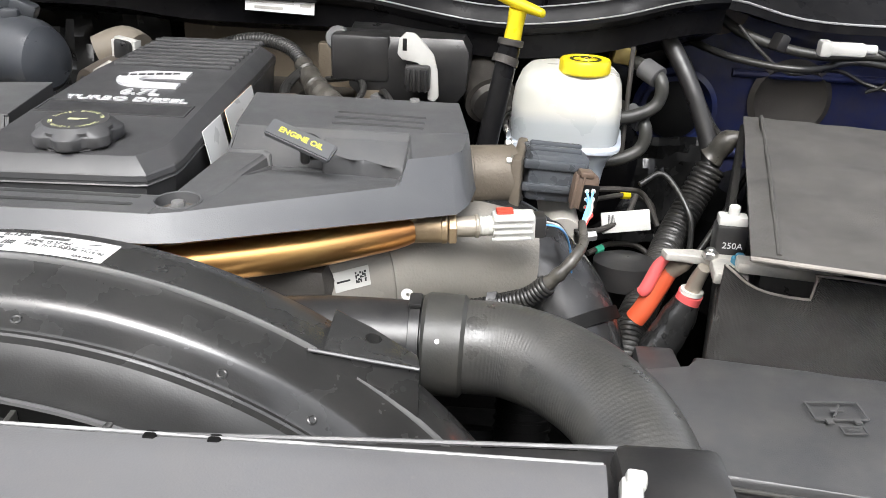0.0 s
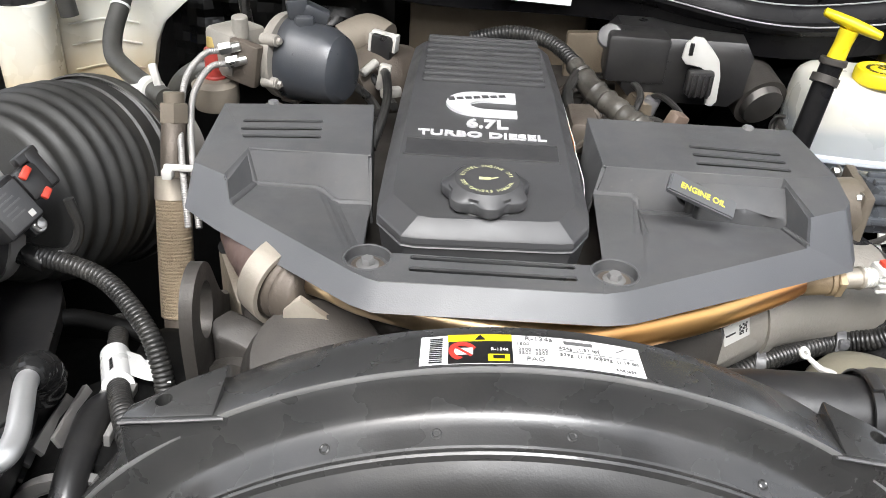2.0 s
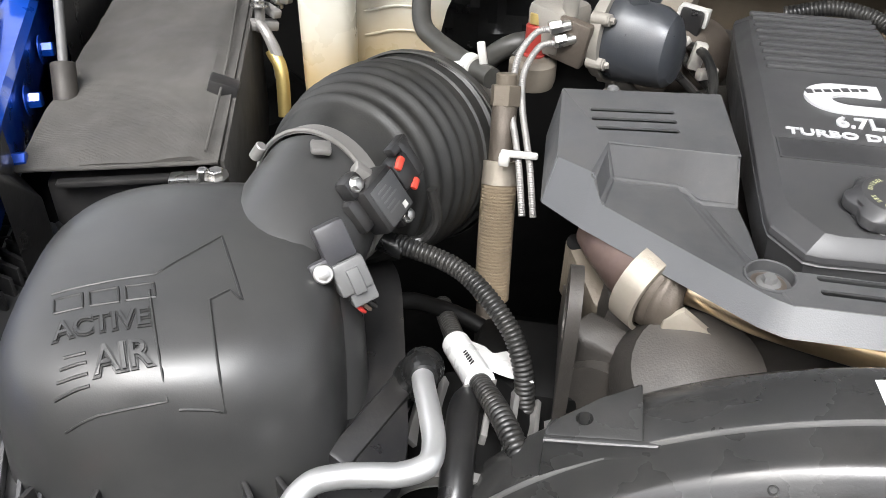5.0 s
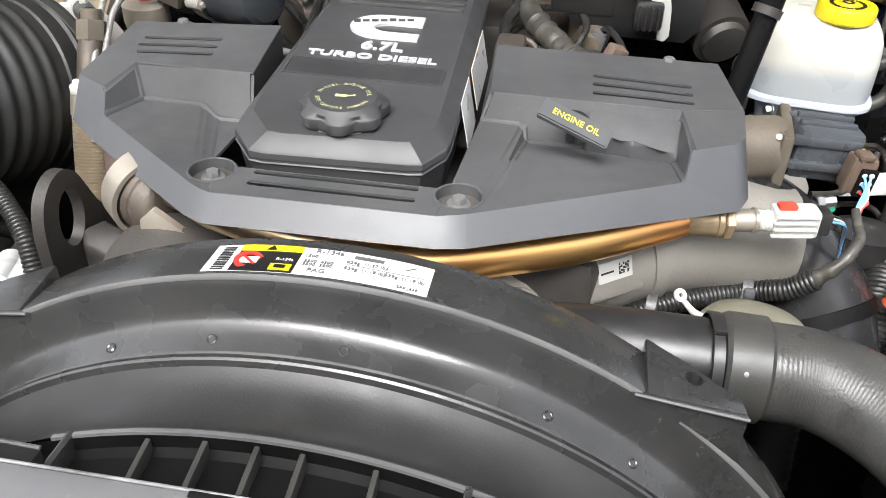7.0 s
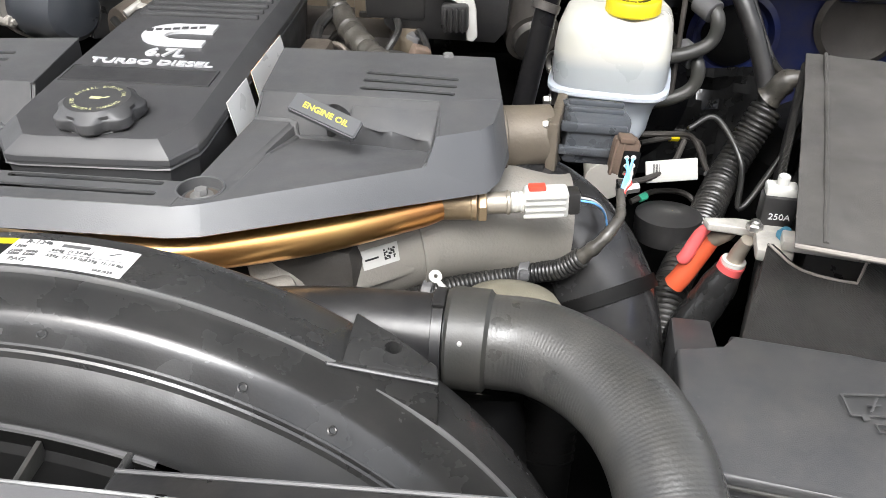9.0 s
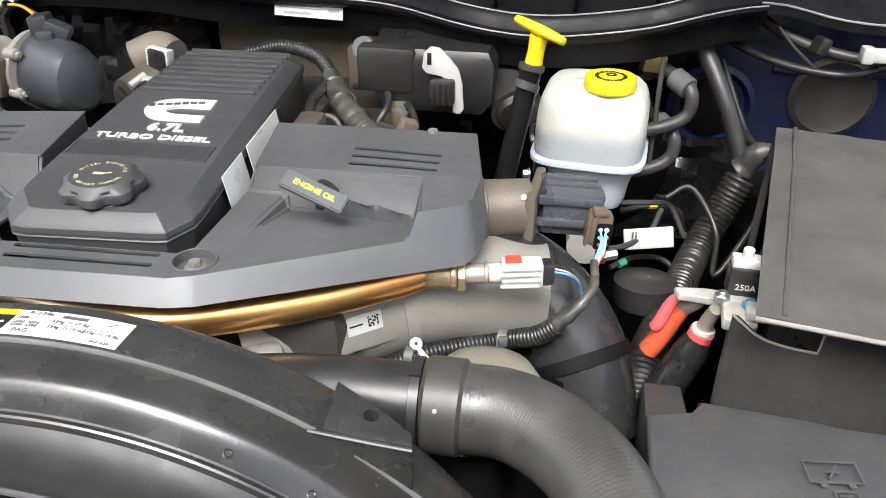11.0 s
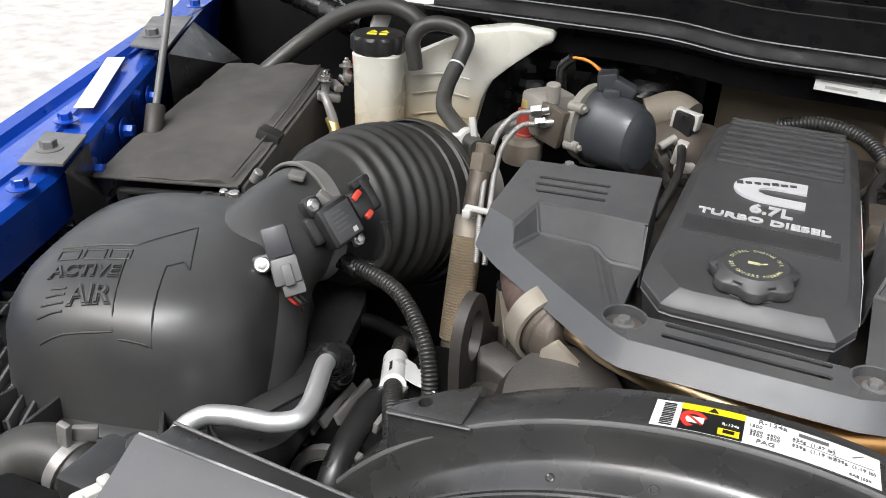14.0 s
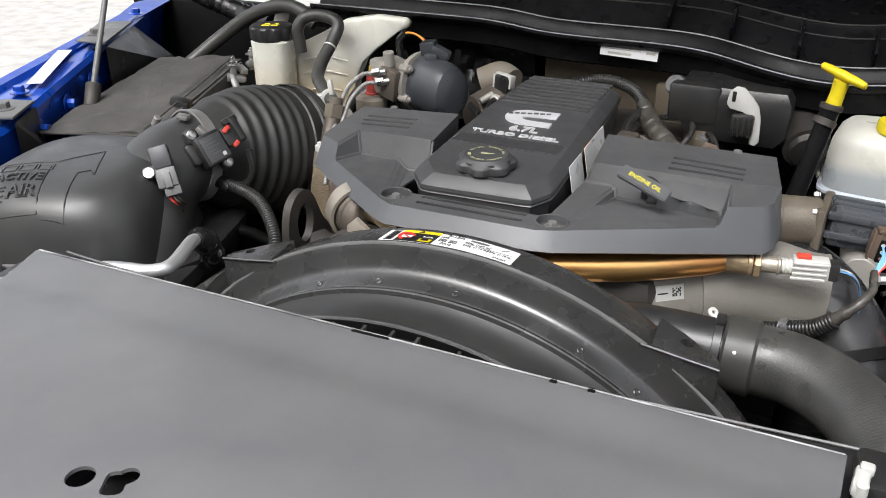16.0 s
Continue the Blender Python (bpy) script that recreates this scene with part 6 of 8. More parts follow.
for q, mm in (((0.540, 0.132, 1.074), M_STEEL), ((0.562, 0.118, 1.076), M_NUTBLUE)):
    part("stud_nut", join(cyl(q, Vector(q) + Vector((0, 0, 0.007)), 0.0072, 6), cyl(q, Vector(q) + Vector((0, 0, 0.010)), 0.0042)), mm, term)
part("pink_boot", tube([(0.507, 0.146, 1.068), (0.500, 0.150, 1.055), (0.492, 0.150, 1.032), (0.489, 0.152, 1.026)], [0.004, 0.0058, 0.0064, 0.0058], 16), M_PINK, term, "faded pink-red terminal boot")
part("red_boot", tube([(0.514, 0.156, 1.052), (0.506, 0.156, 1.035), (0.494, 0.155, 1.008), (0.487, 0.155, 0.995)], [0.0085, 0.0098, 0.0100, 0.0100], 18), M_ORRED, term, "orange-red terminal boot")
part("lug", tube([(0.526, 0.145, 1.066), (0.522, 0.15, 1.060), (0.514, 0.156, 1.050)], [0.006, 0.009, 0.0095], 14), M_BEIGE, term)
part("cable_lug", tube([(0.536, 0.128, 1.066), (0.533, 0.134, 1.05), (0.531, 0.138, 1.035)], [0.006, 0.007, 0.0075], 14), M_SHIELD, term)
part("red_band", join(tube([(0.531, 0.138, 1.035), (0.529, 0.140, 1.024)], 0.0118, 18)), M_PINK, term)
part("white_band", tube([(0.5315, 0.138, 1.0385), (0.531, 0.138, 1.0345)], 0.0108, 18), M_WPLAST, term)
part("taped_cable", tube([(0.529, 0.140, 1.025), (0.520, 0.138, 1.00), (0.505, 0.132, 0.97), (0.49, 0.12, 0.93)], [0.0135, 0.0175, 0.0185, 0.018], 24, 5, wobble=0.10), M_TAPE, term)

# ---- fuse box ----
fb = thing("fuse_box", (0.6, -0.03, 0.86), "grey-black power distribution box with a moulded lightning symbol", "fuse box", shift=(-0.01, 0.006, 0.002))
part("lid", prism([(0.470, 0.030), (0.512, 0.030), (0.516, 0.052), (0.78, 0.006), (0.775, -0.145), (0.600, -0.128), (0.462, -0.105)], 0.985, [1.006, 1.006, 1.006, 1.012, 1.015, 1.012, 1.008], 0.004, 3), M_FUSE, fb)
part("tower", prism([(0.470, 0.032), (0.508, 0.034), (0.508, 0.088), (0.474, 0.092)], 0.93, [0.997, 0.997, 0.992, 0.990], 0.003), M_PANELDARK, fb)
part("base", prism([(0.470, 0.04), (0.78, 0.0), (0.775, -0.17), (0.60, -0.155), (0.465, -0.13)], 0.86, [0.992] * 5, 0.004), M_BLACK, fb)
part("lid_edge", tube([(0.4625, -0.107, 1.001), (0.53, -0.119, 1.003), (0.60, -0.131, 1.005), (0.69, -0.139, 1.007), (0.775, -0.148, 1.008)], 0.0018, 8), M_RUBBER, fb)
for i in range(6):
    part("latch_rib", rbox((0.50 + 0.045 * i, -0.142 - 0.004 * i, 0.984), (0.004, 0.022, 0.02), 0.001), M_BLACK, fb)
part("latch_rail", tube([(0.468, -0.15, 0.978), (0.775, -0.178, 0.985)], 0.004, 8), M_BLACK, fb)
m = basis((0.605, -0.033, 1.0135), (1, 0.05, 0.02), (0.10, 1, 0.02))
sym = [slab(m, -0.020, 0.020, y - 0.0007, y + 0.0007, 0.0012) for y in (0.013, -0.009)] + [slab(m, x - 0.0007, x + 0.0007, -0.009, 0.013, 0.0012) for x in (-0.020, 0.020)]
sym += [slab(m @ pose(0.002, 0.0055, 0, 0, 0, 55), -0.005, 0.005, -0.0008, 0.0008, 0.0012), slab(m @ pose(0, 0.002, 0), -0.005, 0.005, -0.0008, 0.0008, 0.0012), slab(m @ pose(-0.002, -0.0015, 0, 0, 0, 55), -0.005, 0.005, -0.0008, 0.0008, 0.0012)]
sym += [slab(m, -0.013, -0.008, -0.014, -0.009, 0.0012), slab(m, 0.008, 0.013, -0.014, -0.009, 0.0012), slab(m, -0.006, 0.012, -0.0265, -0.0255, 0.0012), slab(m, -0.006, 0.012, -0.0185, -0.0175, 0.0012), slab(m, -0.006, -0.005, -0.026, -0.018, 0.0012), slab(m, 0.011, 0.012, -0.026, -0.018, 0.0012), slab(m, -0.002, 0.008, -0.0225, -0.0215, 0.0012)]
part("moulded_symbol", join(*sym), M_GREYCONN, fb, "moulded lightning and fuse symbol")
wash = thing("washer_filler_neck", (0.60, -0.20, 0.9), "pale plastic filler neck with a black cap", "filler neck", shift=(-0.01, 0.006, 0.002))
part("neck", lathe(((0.03, 0), (0.034, 0.02), (0.034, 0.09), (0.028, 0.10)), (0.585, -0.175, 0.90), (0.0, -0.1, 1), 28), M_MILK, wash)
part("cap", lathe(((0.02, 0), (0.034, 0.004), (0.034, 0.02), (0.03, 0.024)), (0.612, -0.185, 1.00), (0.2, -0.1, 1), 28), M_BLACK, wash)
from mathutils.bvhtree import BVHTree


# ---- passenger side: air box, elbow, bellows ----
air = thing("air_filter_box", (-0.51, -0.07, 0.98), "rounded black plastic air filter box lid with raised lettering", "air box")
loops = []
for z, s, dx, dy, pw in ((0.99, 1.03, 0, 0, 5), (1.03, 1.01, 0, 0, 5), (1.068, 0.995, 0.0, 0.0, 4.6), (1.095, 0.975, 0.0, 0.0, 4.4), (1.114, 0.935, 0.001, 0.001, 4.2), (1.1265, 0.88, 0.002, 0.002, 4.0), (1.1355, 0.805, 0.003, 0.003, 3.9), (1.1415, 0.71, 0.004, 0.004, 3.8), (1.1455, 0.58, 0.005, 0.006, 3.6), (1.1485, 0.40, 0.006, 0.008, 3.4), (1.150, 0.18, 0.006, 0.008, 3)):
    z += 0.006 * min(1.0, max(0.0, (z - 1.03) / 0.1))
    ring = rounded(-0.5010 + dx, -0.062 + dy, 0.1190 * s, 0.128 * s, z, pw * 0.74, 64, 14)
    loops.append([(x, y, z + (0.010 * (y + 0.15) if z > 1.1 else 0)) for x, y, z in ring])
lidbm = loft(loops)
top_tree = BVHTree.FromBMesh(lidbm)
part("lid", lidbm, M_AIRBOX, air)
part("tray", loft([rounded(-0.515, -0.052, h * 0.97, h * 0.86, z, 6, 64, 14) for h, z in ((0.165, 0.99), (0.178, 1.020), (0.178, 1.036), (0.170, 1.040))]), M_BLACK, air)
for i in range(30):
    a = radians(90 + 200 * i / 29)
    q = Vector((math.copysign(abs(math.cos(a)) ** 0.4, math.cos(a)) * 0.174, math.copysign(abs(math.sin(a)) ** 0.4, math.sin(a)) * 0.154, 0))
    q.rotate(Euler((0, 0, radians(14))))
    part("tray_rib", rbox((-0.515 + q.x, -0.052 + q.y, 1.044), (0.004, 0.040, 0.034), 0.001, (0, 0, math.degrees(math.atan2(q.y, q.x)) - 90)), M_BLACK, air)
part("tray_flange", prism([(-0.64, -0.12), (-0.676, -0.100), (-0.748, 0.100), (-0.70, 0.09), (-0.66, 0.04)], 1.036, 1.042, 0.001), M_AIRBOX, air)
part("flange_edge", tube([(-0.668, -0.118, 1.049), (-0.676, -0.098, 1.050), (-0.748, 0.100, 1.052), (-0.751, 0.12, 1.052)], 0.0014, 6, 1), M_LINE, air, "pale flange edge")
for i in range(13):
    q = Vector((-0.672, -0.100, 1.044)).lerp(Vector((-0.746, 0.100, 1.046)), i / 12)
    part("flange_rib", rbox((q.x - 0.008, q.y - 0.003, q.z), (0.020, 0.003, 0.016), 0.0008, (0, 0, 20)), M_GREYCONN, air)

part("front_flange", prism([(-0.64, -0.13), (-0.66, -0.15), (-0.50, -0.245), (-0.40, -0.20), (-0.42, -0.17)], 1.028, 1.034, 0.001), M_AIRBOX, air)
for i in range(7):
    q = Vector((-0.625, -0.165, 1.040)).lerp(Vector((-0.505, -0.222, 1.040)), i / 6)
    part("flange_rib", rbox(q, (0.003, 0.050, 0.020), 0.0008, (0, 0, 28)), M_GREYCONN, air)

def drape(bm, lift=0.0):
    """Lays a flat shape, given near height 0, on the lid's upper side."""
    for v in bm.verts:
        hit = top_tree.ray_cast(Vector((v.co.x, v.co.y, 1.3)), Vector((0, 0, -1)))[0]
        v.co.z += (hit.z if hit else 1.13) + 0.0006 + lift
    return bm


# the moulded name: slanting rows and an arrow
EX, EY = Vector((0.934, 0.357, 0)), Vector((-0.490, 0.872, 0))
LM = Matrix((EX, EY, Vector((0, 0, 1)))).transposed().to_4x4()
LM.translation = Vector((-0.519, -0.190, 0.0))


def groove(pts, r=0.0010):
    """A dark bead along places on the lid, painting the shade of a moulded line."""
    line = []
    for a, b in zip(pts, pts[1:]):
        a, b = Vector(a), Vector(b)
        line += [a.lerp(b, k / 6) for k in range(6)]
    line.append(Vector(pts[-1]))
    out = []
    for q in line:
        hit = top_tree.ray_cast(Vector((q.x, q.y, 1.3)), Vector((0, 0, -1)))[0]
        out.append((q.x, q.y, (hit.z if hit else 1.13)))
    return tube(out, r, 6, straight=True)


def at(u, w):
    q = LM @ Vector((u, w, 0))
    return (q.x, q.y, 0)


# wider dark letters underneath paint the shade round the raised ones
part("letter_shade", join(drape(words("ACTIVE", 0.0205, LM @ pose(0.031, 0.0465, 0), 0.0003, stretch=0.86, fat=0.0012)), drape(words("AIR", 0.0235, LM @ pose(0.041, 0.020, 0), 0.0003, stretch=0.95, fat=0.0012), 0.0008)), M_DUCT, air)
part("lettering", join(drape(words("ACTIVE", 0.0205, LM @ pose(0.031, 0.0465, 0), 0.0009, stretch=0.86), 0.0005), drape(words("AIR", 0.0235, LM @ pose(0.041, 0.020, 0), 0.0009, stretch=0.95), 0.0012)), M_AIRBOX, air, "raised letters ACTIVE AIR")
for i in range(3):
    u = 0.002 + 0.0225 * i
    part("name_bar", groove([at(u, 0.064), at(u + 0.018, 0.064), at(u + 0.018, 0.0775), at(u, 0.0775), at(u, 0.064)]), M_DUCT, air)
for i in range(4):
    part("speed_bar", groove([at(-0.002 + 0.003 * i, 0.010 + 0.006 * i), at(0.020, 0.010 + 0.006 * i)], 0.0012), M_DUCT, air)
part("raised_outline",
     join(groove([(-0.560, -0.117, 0), (-0.499, -0.091, 0), (-0.472, -0.043, 0), (-0.435, -0.101, 0), (-0.446, -0.094, 0), (-0.455, -0.106, 0), (-0.426, -0.164, 0), (-0.452, -0.171, 0)]),
          groove([(-0.519, -0.190, 0), (-0.459, -0.170, 0), (-0.496, -0.106, 0)])), M_DUCT, air)
elb = thing("intake_elbow", (-0.44, 0.0, 1.02), "black moulded intake elbow carrying two sensors", "air duct")
part("duct", tube([(-0.425, -0.070, 1.02), (-0.432, -0.045, 1.06), (-0.440, -0.012, 1.098), (-0.441, 0.030, 1.116), (-0.436, 0.080, 1.120)], [0.062, 0.060, 0.058, 0.056, 0.057], 40, 10), M_AIRBOX, elb)
AXB = (Vector((-0.380, 0.235, 1.090)) - Vector((-0.437, 0.075, 1.120))).normalized()
c0 = Vector((-0.437, 0.072, 1.119))
part("band_clamp", join(band(c0 - AXB * 0.008, c0 + AXB * 0.007, 0.0608, 0.0018, 56), band(c0 - AXB * 0.0095, c0 - AXB * 0.0075, 0.0612, 0.0022, 56), rbox(c0 + Vector((0.010, -0.020, 0.062)), (0.016, 0.016, 0.006), 0.002, (0, 10, 20)), rbox(c0 + Vector((0.046, -0.026, 0.046)), (0.022, 0.012, 0.010), 0.002, (0, 40, 20)), cyl(c0 + Vector((-0.050, -0.010, 0.040)), c0 + Vector((-0.042, -0.010, 0.052)), 0.005)), M_BAND, elb, "wide dull steel band clamp")
NS = Vector((0.80, -0.35, 0.48)).normalized()
RS = Vector((0.30, 0.93, 0.20)).normalized()
US = NS.cross(RS)
ms = basis((-0.3775, 0.0395, 1.1475), RS, US)


def local_box(m, c, size, bevel=0.003, turn=0.0):
    """A rounded box in the pose m."""
    b = rbox((0, 0, 0), size, bevel)
    bmesh.ops.transform(b, matrix=m @ pose(*c, 0, 0, turn), verts=b.verts)
    return b


maf = part("airflow_sensor", join(local_box(ms, (0, 0, 0), (0.038, 0.042, 0.022), 0.004), local_box(ms, (-0.014, 0.025, -0.003), (0.020, 0.020, 0.016), 0.006), local_box(ms, (0.010, -0.023, -0.003), (0.018, 0.018, 0.016), 0.006),
                                  local_box(ms, (-0.022, 0.004, -0.006), (0.016, 0.030, 0.014), 0.005), local_box(ms, (0.0, 0.0, -0.016), (0.030, 0.034, 0.03), 0.006)), M_BLACK, elb, "black airflow sensor with a printed face")
part("sensor_face", local_box(ms, (0.001, -0.001, 0.0112), (0.031, 0.034, 0.0022), 0.001), M_FUSE, maf)
for i in range(5):
    part("face_print_bar", slab(ms, -0.009, 0.003 + 0.003 * (i % 3), 0.010 - 0.0045 * i, 0.0115 - 0.0045 * i, 0.0002, 0.0124), M_GREYCONN, maf)
part("face_print_bar", slab(ms, 0.006, 0.011, -0.015, -0.010, 0.0002, 0.0124), M_WPLAST, maf)
for q in ((-0.0145, 0.0265, 0.006), (0.0105, -0.0245, 0.006)):
    a = ms @ Vector(q)
    part("screw", join(cyl(a - NS * 0.003, a, 0.0065), lathe(((0.0045, 0), (0.0045, 0.003), (0.003, 0.0035)), a, NS, 6)), M_STEEL, maf)
mp = part("sensor_plug", join(local_box(ms, (0.030, 0.004, 0.002), (0.022, 0.026, 0.018), 0.003), local_box(ms, (0.043, 0.008, 0.004), (0.012, 0.034, 0.014), 0.003), local_box(ms, (0.040, 0.022, 0.005), (0.022, 0.008, 0.010), 0.002), local_box(ms, (0.040, -0.007, 0.005), (0.018, 0.006, 0.008), 0.002)), M_BLACK, elb, "black plug with red locks")
for q, w in (((0.027, 0.013, 0.0115), 0.012), ((0.030, -0.009, 0.0105), 0.010)):
    part("red_lock", local_box(ms, q, (w, 0.006, 0.005), 0.0015, 20), M_RED, mp, "red lock slide")
m2 = basis((-0.389, -0.037, 1.150), Vector((0.75, 0.62, 0.20)), Vector((-0.45, 0.28, 0.85))) @ Matrix.Diagonal((0.90, 0.95, 0.90, 1))
ps = part("pressure_sensor", join(local_box(m2, (0, 0.010, 0), (0.026, 0.030, 0.016), 0.003), local_box(m2, (-0.016, -0.006, 0.002), (0.024, 0.017, 0.010), 0.004), local_box(m2, (0.0, 0.004, -0.026), (0.020, 0.024, 0.045), 0.004)), M_SENSOR, elb, "slate-grey pressure sensor")
a = m2 @ Vector((-0.019, -0.007, 0.008))
part("screw", join(cyl(a, a + Vector((0.0015, -0.0025, 0.002)), 0.0072), lathe(((0.0048, 0), (0.0048, 0.004), (0.003, 0.0045)), a, (0.4, -0.7, 0.55), 6)), M_STEEL, ps)
part("grey_plug", join(local_box(m2, (0.001, -0.018, 0.001), (0.028, 0.026, 0.018), 0.003), local_box(m2, (0.004, -0.034, 0.0), (0.022, 0.016, 0.014), 0.002), local_box(m2, (0.002, -0.022, 0.011), (0.010, 0.020, 0.004), 0.001)), M_PLUG, ps, "pale grey plug")
for i in range(3):
    b0_ = m2 @ Vector((-0.004 + 0.005 * i, -0.042, 0.0))
    part("lead", tube([b0_, b0_ + Vector((0.004, 0.004, -0.008)), b0_ + Vector((0.0, 0.016, -0.016))], 0.0016, 8), (M_REDWIRE, M_BROWNPL, M_BLACK)[i], ps)
bel = thing("intake_bellows", (-0.40, 0.17, 1.0), "large dusty black rubber bellows to the turbocharger", "air hose")
b0 = Vector((-0.437, 0.078, 1.119))
AXW = (Vector((-0.398, 0.235, 1.092)) - b0).normalized()
line, rad = [], []
for i in range(97):
    s = i / 96
    q = b0 + AXW * 0.172 * s + Vector((0.006 * s * s, 0, -0.010 * s * s))
    base = 0.060 + 0.031 * math.sin(0.5 * math.pi * min(1, s * 1.5))
    rib = 0.0
    if 0.17 < s < 0.74:
        rib = (0.0034 + 0.0014 * noise.noise(Vector((s * 23, 0, 4)))) * (0.5 - 0.5 * math.cos(2 * math.pi * (s - 0.17) / 0.095))
    if s > 0.80:
        base += 0.0022 + 0.0035 * (s > 0.90)
    line.append(q)
    rad.append(base + rib)
part("ribbed_body", tube(line, rad, 56, straight=True), M_BELLOWS, bel)
e0, e1 = line[-1], line[-1] + AXW * 0.008
part("end_clamp", join(band(e0 - AXW * 0.012, e0 - AXW * 0.002, rad[-1] + 0.001, 0.0016, 56), cyl(e0 + Vector((-0.005, -0.03, -0.083)), e0 + Vector((0.02, -0.03, -0.08)), 0.006)), M_RUBBER, bel)
part("turbo_inlet", tube([e0 - AXW * 0.004, e0 + AXW * 0.02, e0 + AXW * 0.07], [0.088, 0.082, 0.080], 48), M_ALU, bel)

rw = [e0 - AXW * 0.016 + (rad[-1] + 0.010) * (math.cos(radians(a)) * Vector((1, 0.1, 0.2)) + math.sin(radians(a)) * Vector((0, 0, 1))) for a in range(-95, -5, 12)]
part("retaining_wire", tube(rw, 0.0020, 8), M_STEEL, bel, "thin bright retaining wire")
lm = thing("sensor_loom", (-0.3, 0.0, 0.98), "black corrugated loom running down past the shroud", "wiring")
part("sleeve", tube([(-0.392, 0.060, 1.096), (-0.361, 0.054, 1.095), (-0.312, 0.042, 1.086), (-0.272, 0.012, 1.066), (-0.255, -0.008, 1.044), (-0.248, -0.022, 1.012), (-0.246, -0.03, 0.98)], 0.0070, 18, rib=0.0038, rib_h=0.0013), M_LOOM, lm)
part("taped_joint", tube([(-0.412, 0.052, 1.085), (-0.395, 0.057, 1.097), (-0.378, 0.056, 1.096), (-0.362, 0.052, 1.091)], [0.006, 0.010, 0.0095, 0.008], 14, wobble=0.15), M_TAPE, lm)
part("branch", tube([(-0.41, 0.05, 1.088), (-0.405, 0.025, 1.08), (-0.392, -0.005, 1.078), (-0.382, -0.028, 1.086)], 0.0055, 12, wobble=0.1), M_TAPE, lm)
part("branch", tube([(-0.378, 0.058, 1.098), (-0.350, 0.065, 1.095), (-0.338, 0.070, 1.115), (-0.343, 0.072, 1.142)], 0.0045, 10), M_LOOM, lm)
part("side_sleeve", tube([(-0.338, 0.110, 0.990), (-0.320, 0.060, 1.002), (-0.306, 0.024, 1.013), (-0.288, -0.016, 1.026), (-0.264, -0.064, 1.040), (-0.244, -0.098, 1.036), (-0.222, -0.112, 1.020)], 0.0080, 16, rib=0.0042, rib_h=0.0012), M_LOOM, lm)
bm = bmesh.new()
g = []
for i in range(15):
    u = i / 14
    for w in (0, 1):
        a = radians(250 - 185 * min(1, u * 1.8))
        c_ = Vector((-0.311, 0.034, 1.0095)).lerp(Vector((-0.290, -0.012, 1.0245)), w)
        k_ = max(0, u - 0.45) / 0.55
        g.append(bm.verts.new(c_ + Vector((0.0115 * math.cos(a), 0.004 * math.cos(a), 0.0115 * math.sin(a))) + k_ * Vector((0.042, -0.010, -0.004 + 0.004 * math.sin(u * 8)))))
for i in range(14):
    bm.faces.new((g[2 * i], g[2 * i + 1], g[2 * i + 3], g[2 * i + 2]))
tg_wrap = tube([(-0.313, 0.038, 1.0085), (-0.300, 0.010, 1.018), (-0.285, -0.022, 1.0285)], 0.0125, 20)
tg = part("paper_tag", join(worked(bm, 0.0008), tg_wrap), M_WHITE, lm, "white paper tag wrapped round the loom")
mq = basis((-0.2975, -0.004, 1.0345), (0.42, -0.84, 0.30), (0.6, 0.42, 0.6))
part("print_bars", join(*[slab(mq, -0.012 + 0.004 * i, -0.0100 + 0.004 * i, -0.003, 0.003, 0.0004) for i in range(6)]), M_INK, tg)
alu = thing("coolant_metal_pipe", (-0.36, -0.12, 1.0), "bare bent aluminium pipe", "pipe")
part("pipe_body", tube([(-0.324, -0.060, 1.074), (-0.319, -0.082, 1.081), (-0.309, -0.110, 1.082), (-0.302, -0.133, 1.081), (-0.303, -0.150, 1.080), (-0.318, -0.160, 1.079), (-0.336, -0.164, 1.079), (-0.356, -0.169, 1.079), (-0.372, -0.178, 1.078), (-0.381, -0.196, 1.070), (-0.384, -0.22, 1.04)], 0.0080, 20), M_TUBEALU, alu)
part("end_sleeve", tube([(-0.320, -0.076, 1.080), (-0.323, -0.064, 1.076), (-0.326, -0.050, 1.062), (-0.336, -0.038, 1.035)], [0.0115, 0.0140, 0.015, 0.016], 16, wobble=0.2), M_TAPE, alu, "frayed black sleeve")

radh = thing("radiator_hose", (-0.44, -0.27, 0.95), "dusty grey rubber radiator hose with a spring clamp", "hose")
part("hose_body", tube([(-0.405, -0.262, 1.072), (-0.432, -0.258, 1.080), (-0.458, -0.268, 1.078), (-0.472, -0.29, 1.06), (-0.476, -0.31, 1.02), (-0.478, -0.32, 0.96)], 0.0215, 24), M_RUBBER, radh)
sc = part("spring_clamp", join(band((-0.424, -0.2605, 1.078), (-0.415, -0.261, 1.076), 0.0218, 0.0012), rbox((-0.418, -0.262, 1.108), (0.010, 0.006, 0.022), 0.002, (0, 10, 0)), rbox((-0.412, -0.250, 1.103), (0.018, 0.006, 0.012), 0.002, (0, 10, 40))), M_BAND, radh, "pale spring clamp")
part("outlet", tube([(-0.41, -0.262, 1.074), (-0.375, -0.262, 1.068), (-0.34, -0.27, 1.06)], [0.020, 0.022, 0.026], 24), M_BLACK, radh)
tnk = thing("radiator_tank_end", (-0.39, -0.26, 0.9), "black plastic radiator end tank with moulded ribs", "radiator")
part("tank", rbox((-0.385, -0.275, 0.985), (0.075, 0.09, 0.15), 0.012), M_BLACK, tnk)
for i in range(4):
    part("fin", rbox((-0.415 + 0.022 * i, -0.238 - 0.008 * i, 1.056), (0.005, 0.05, 0.036), 0.002, (0, 0, -35)), M_BLACK, tnk)
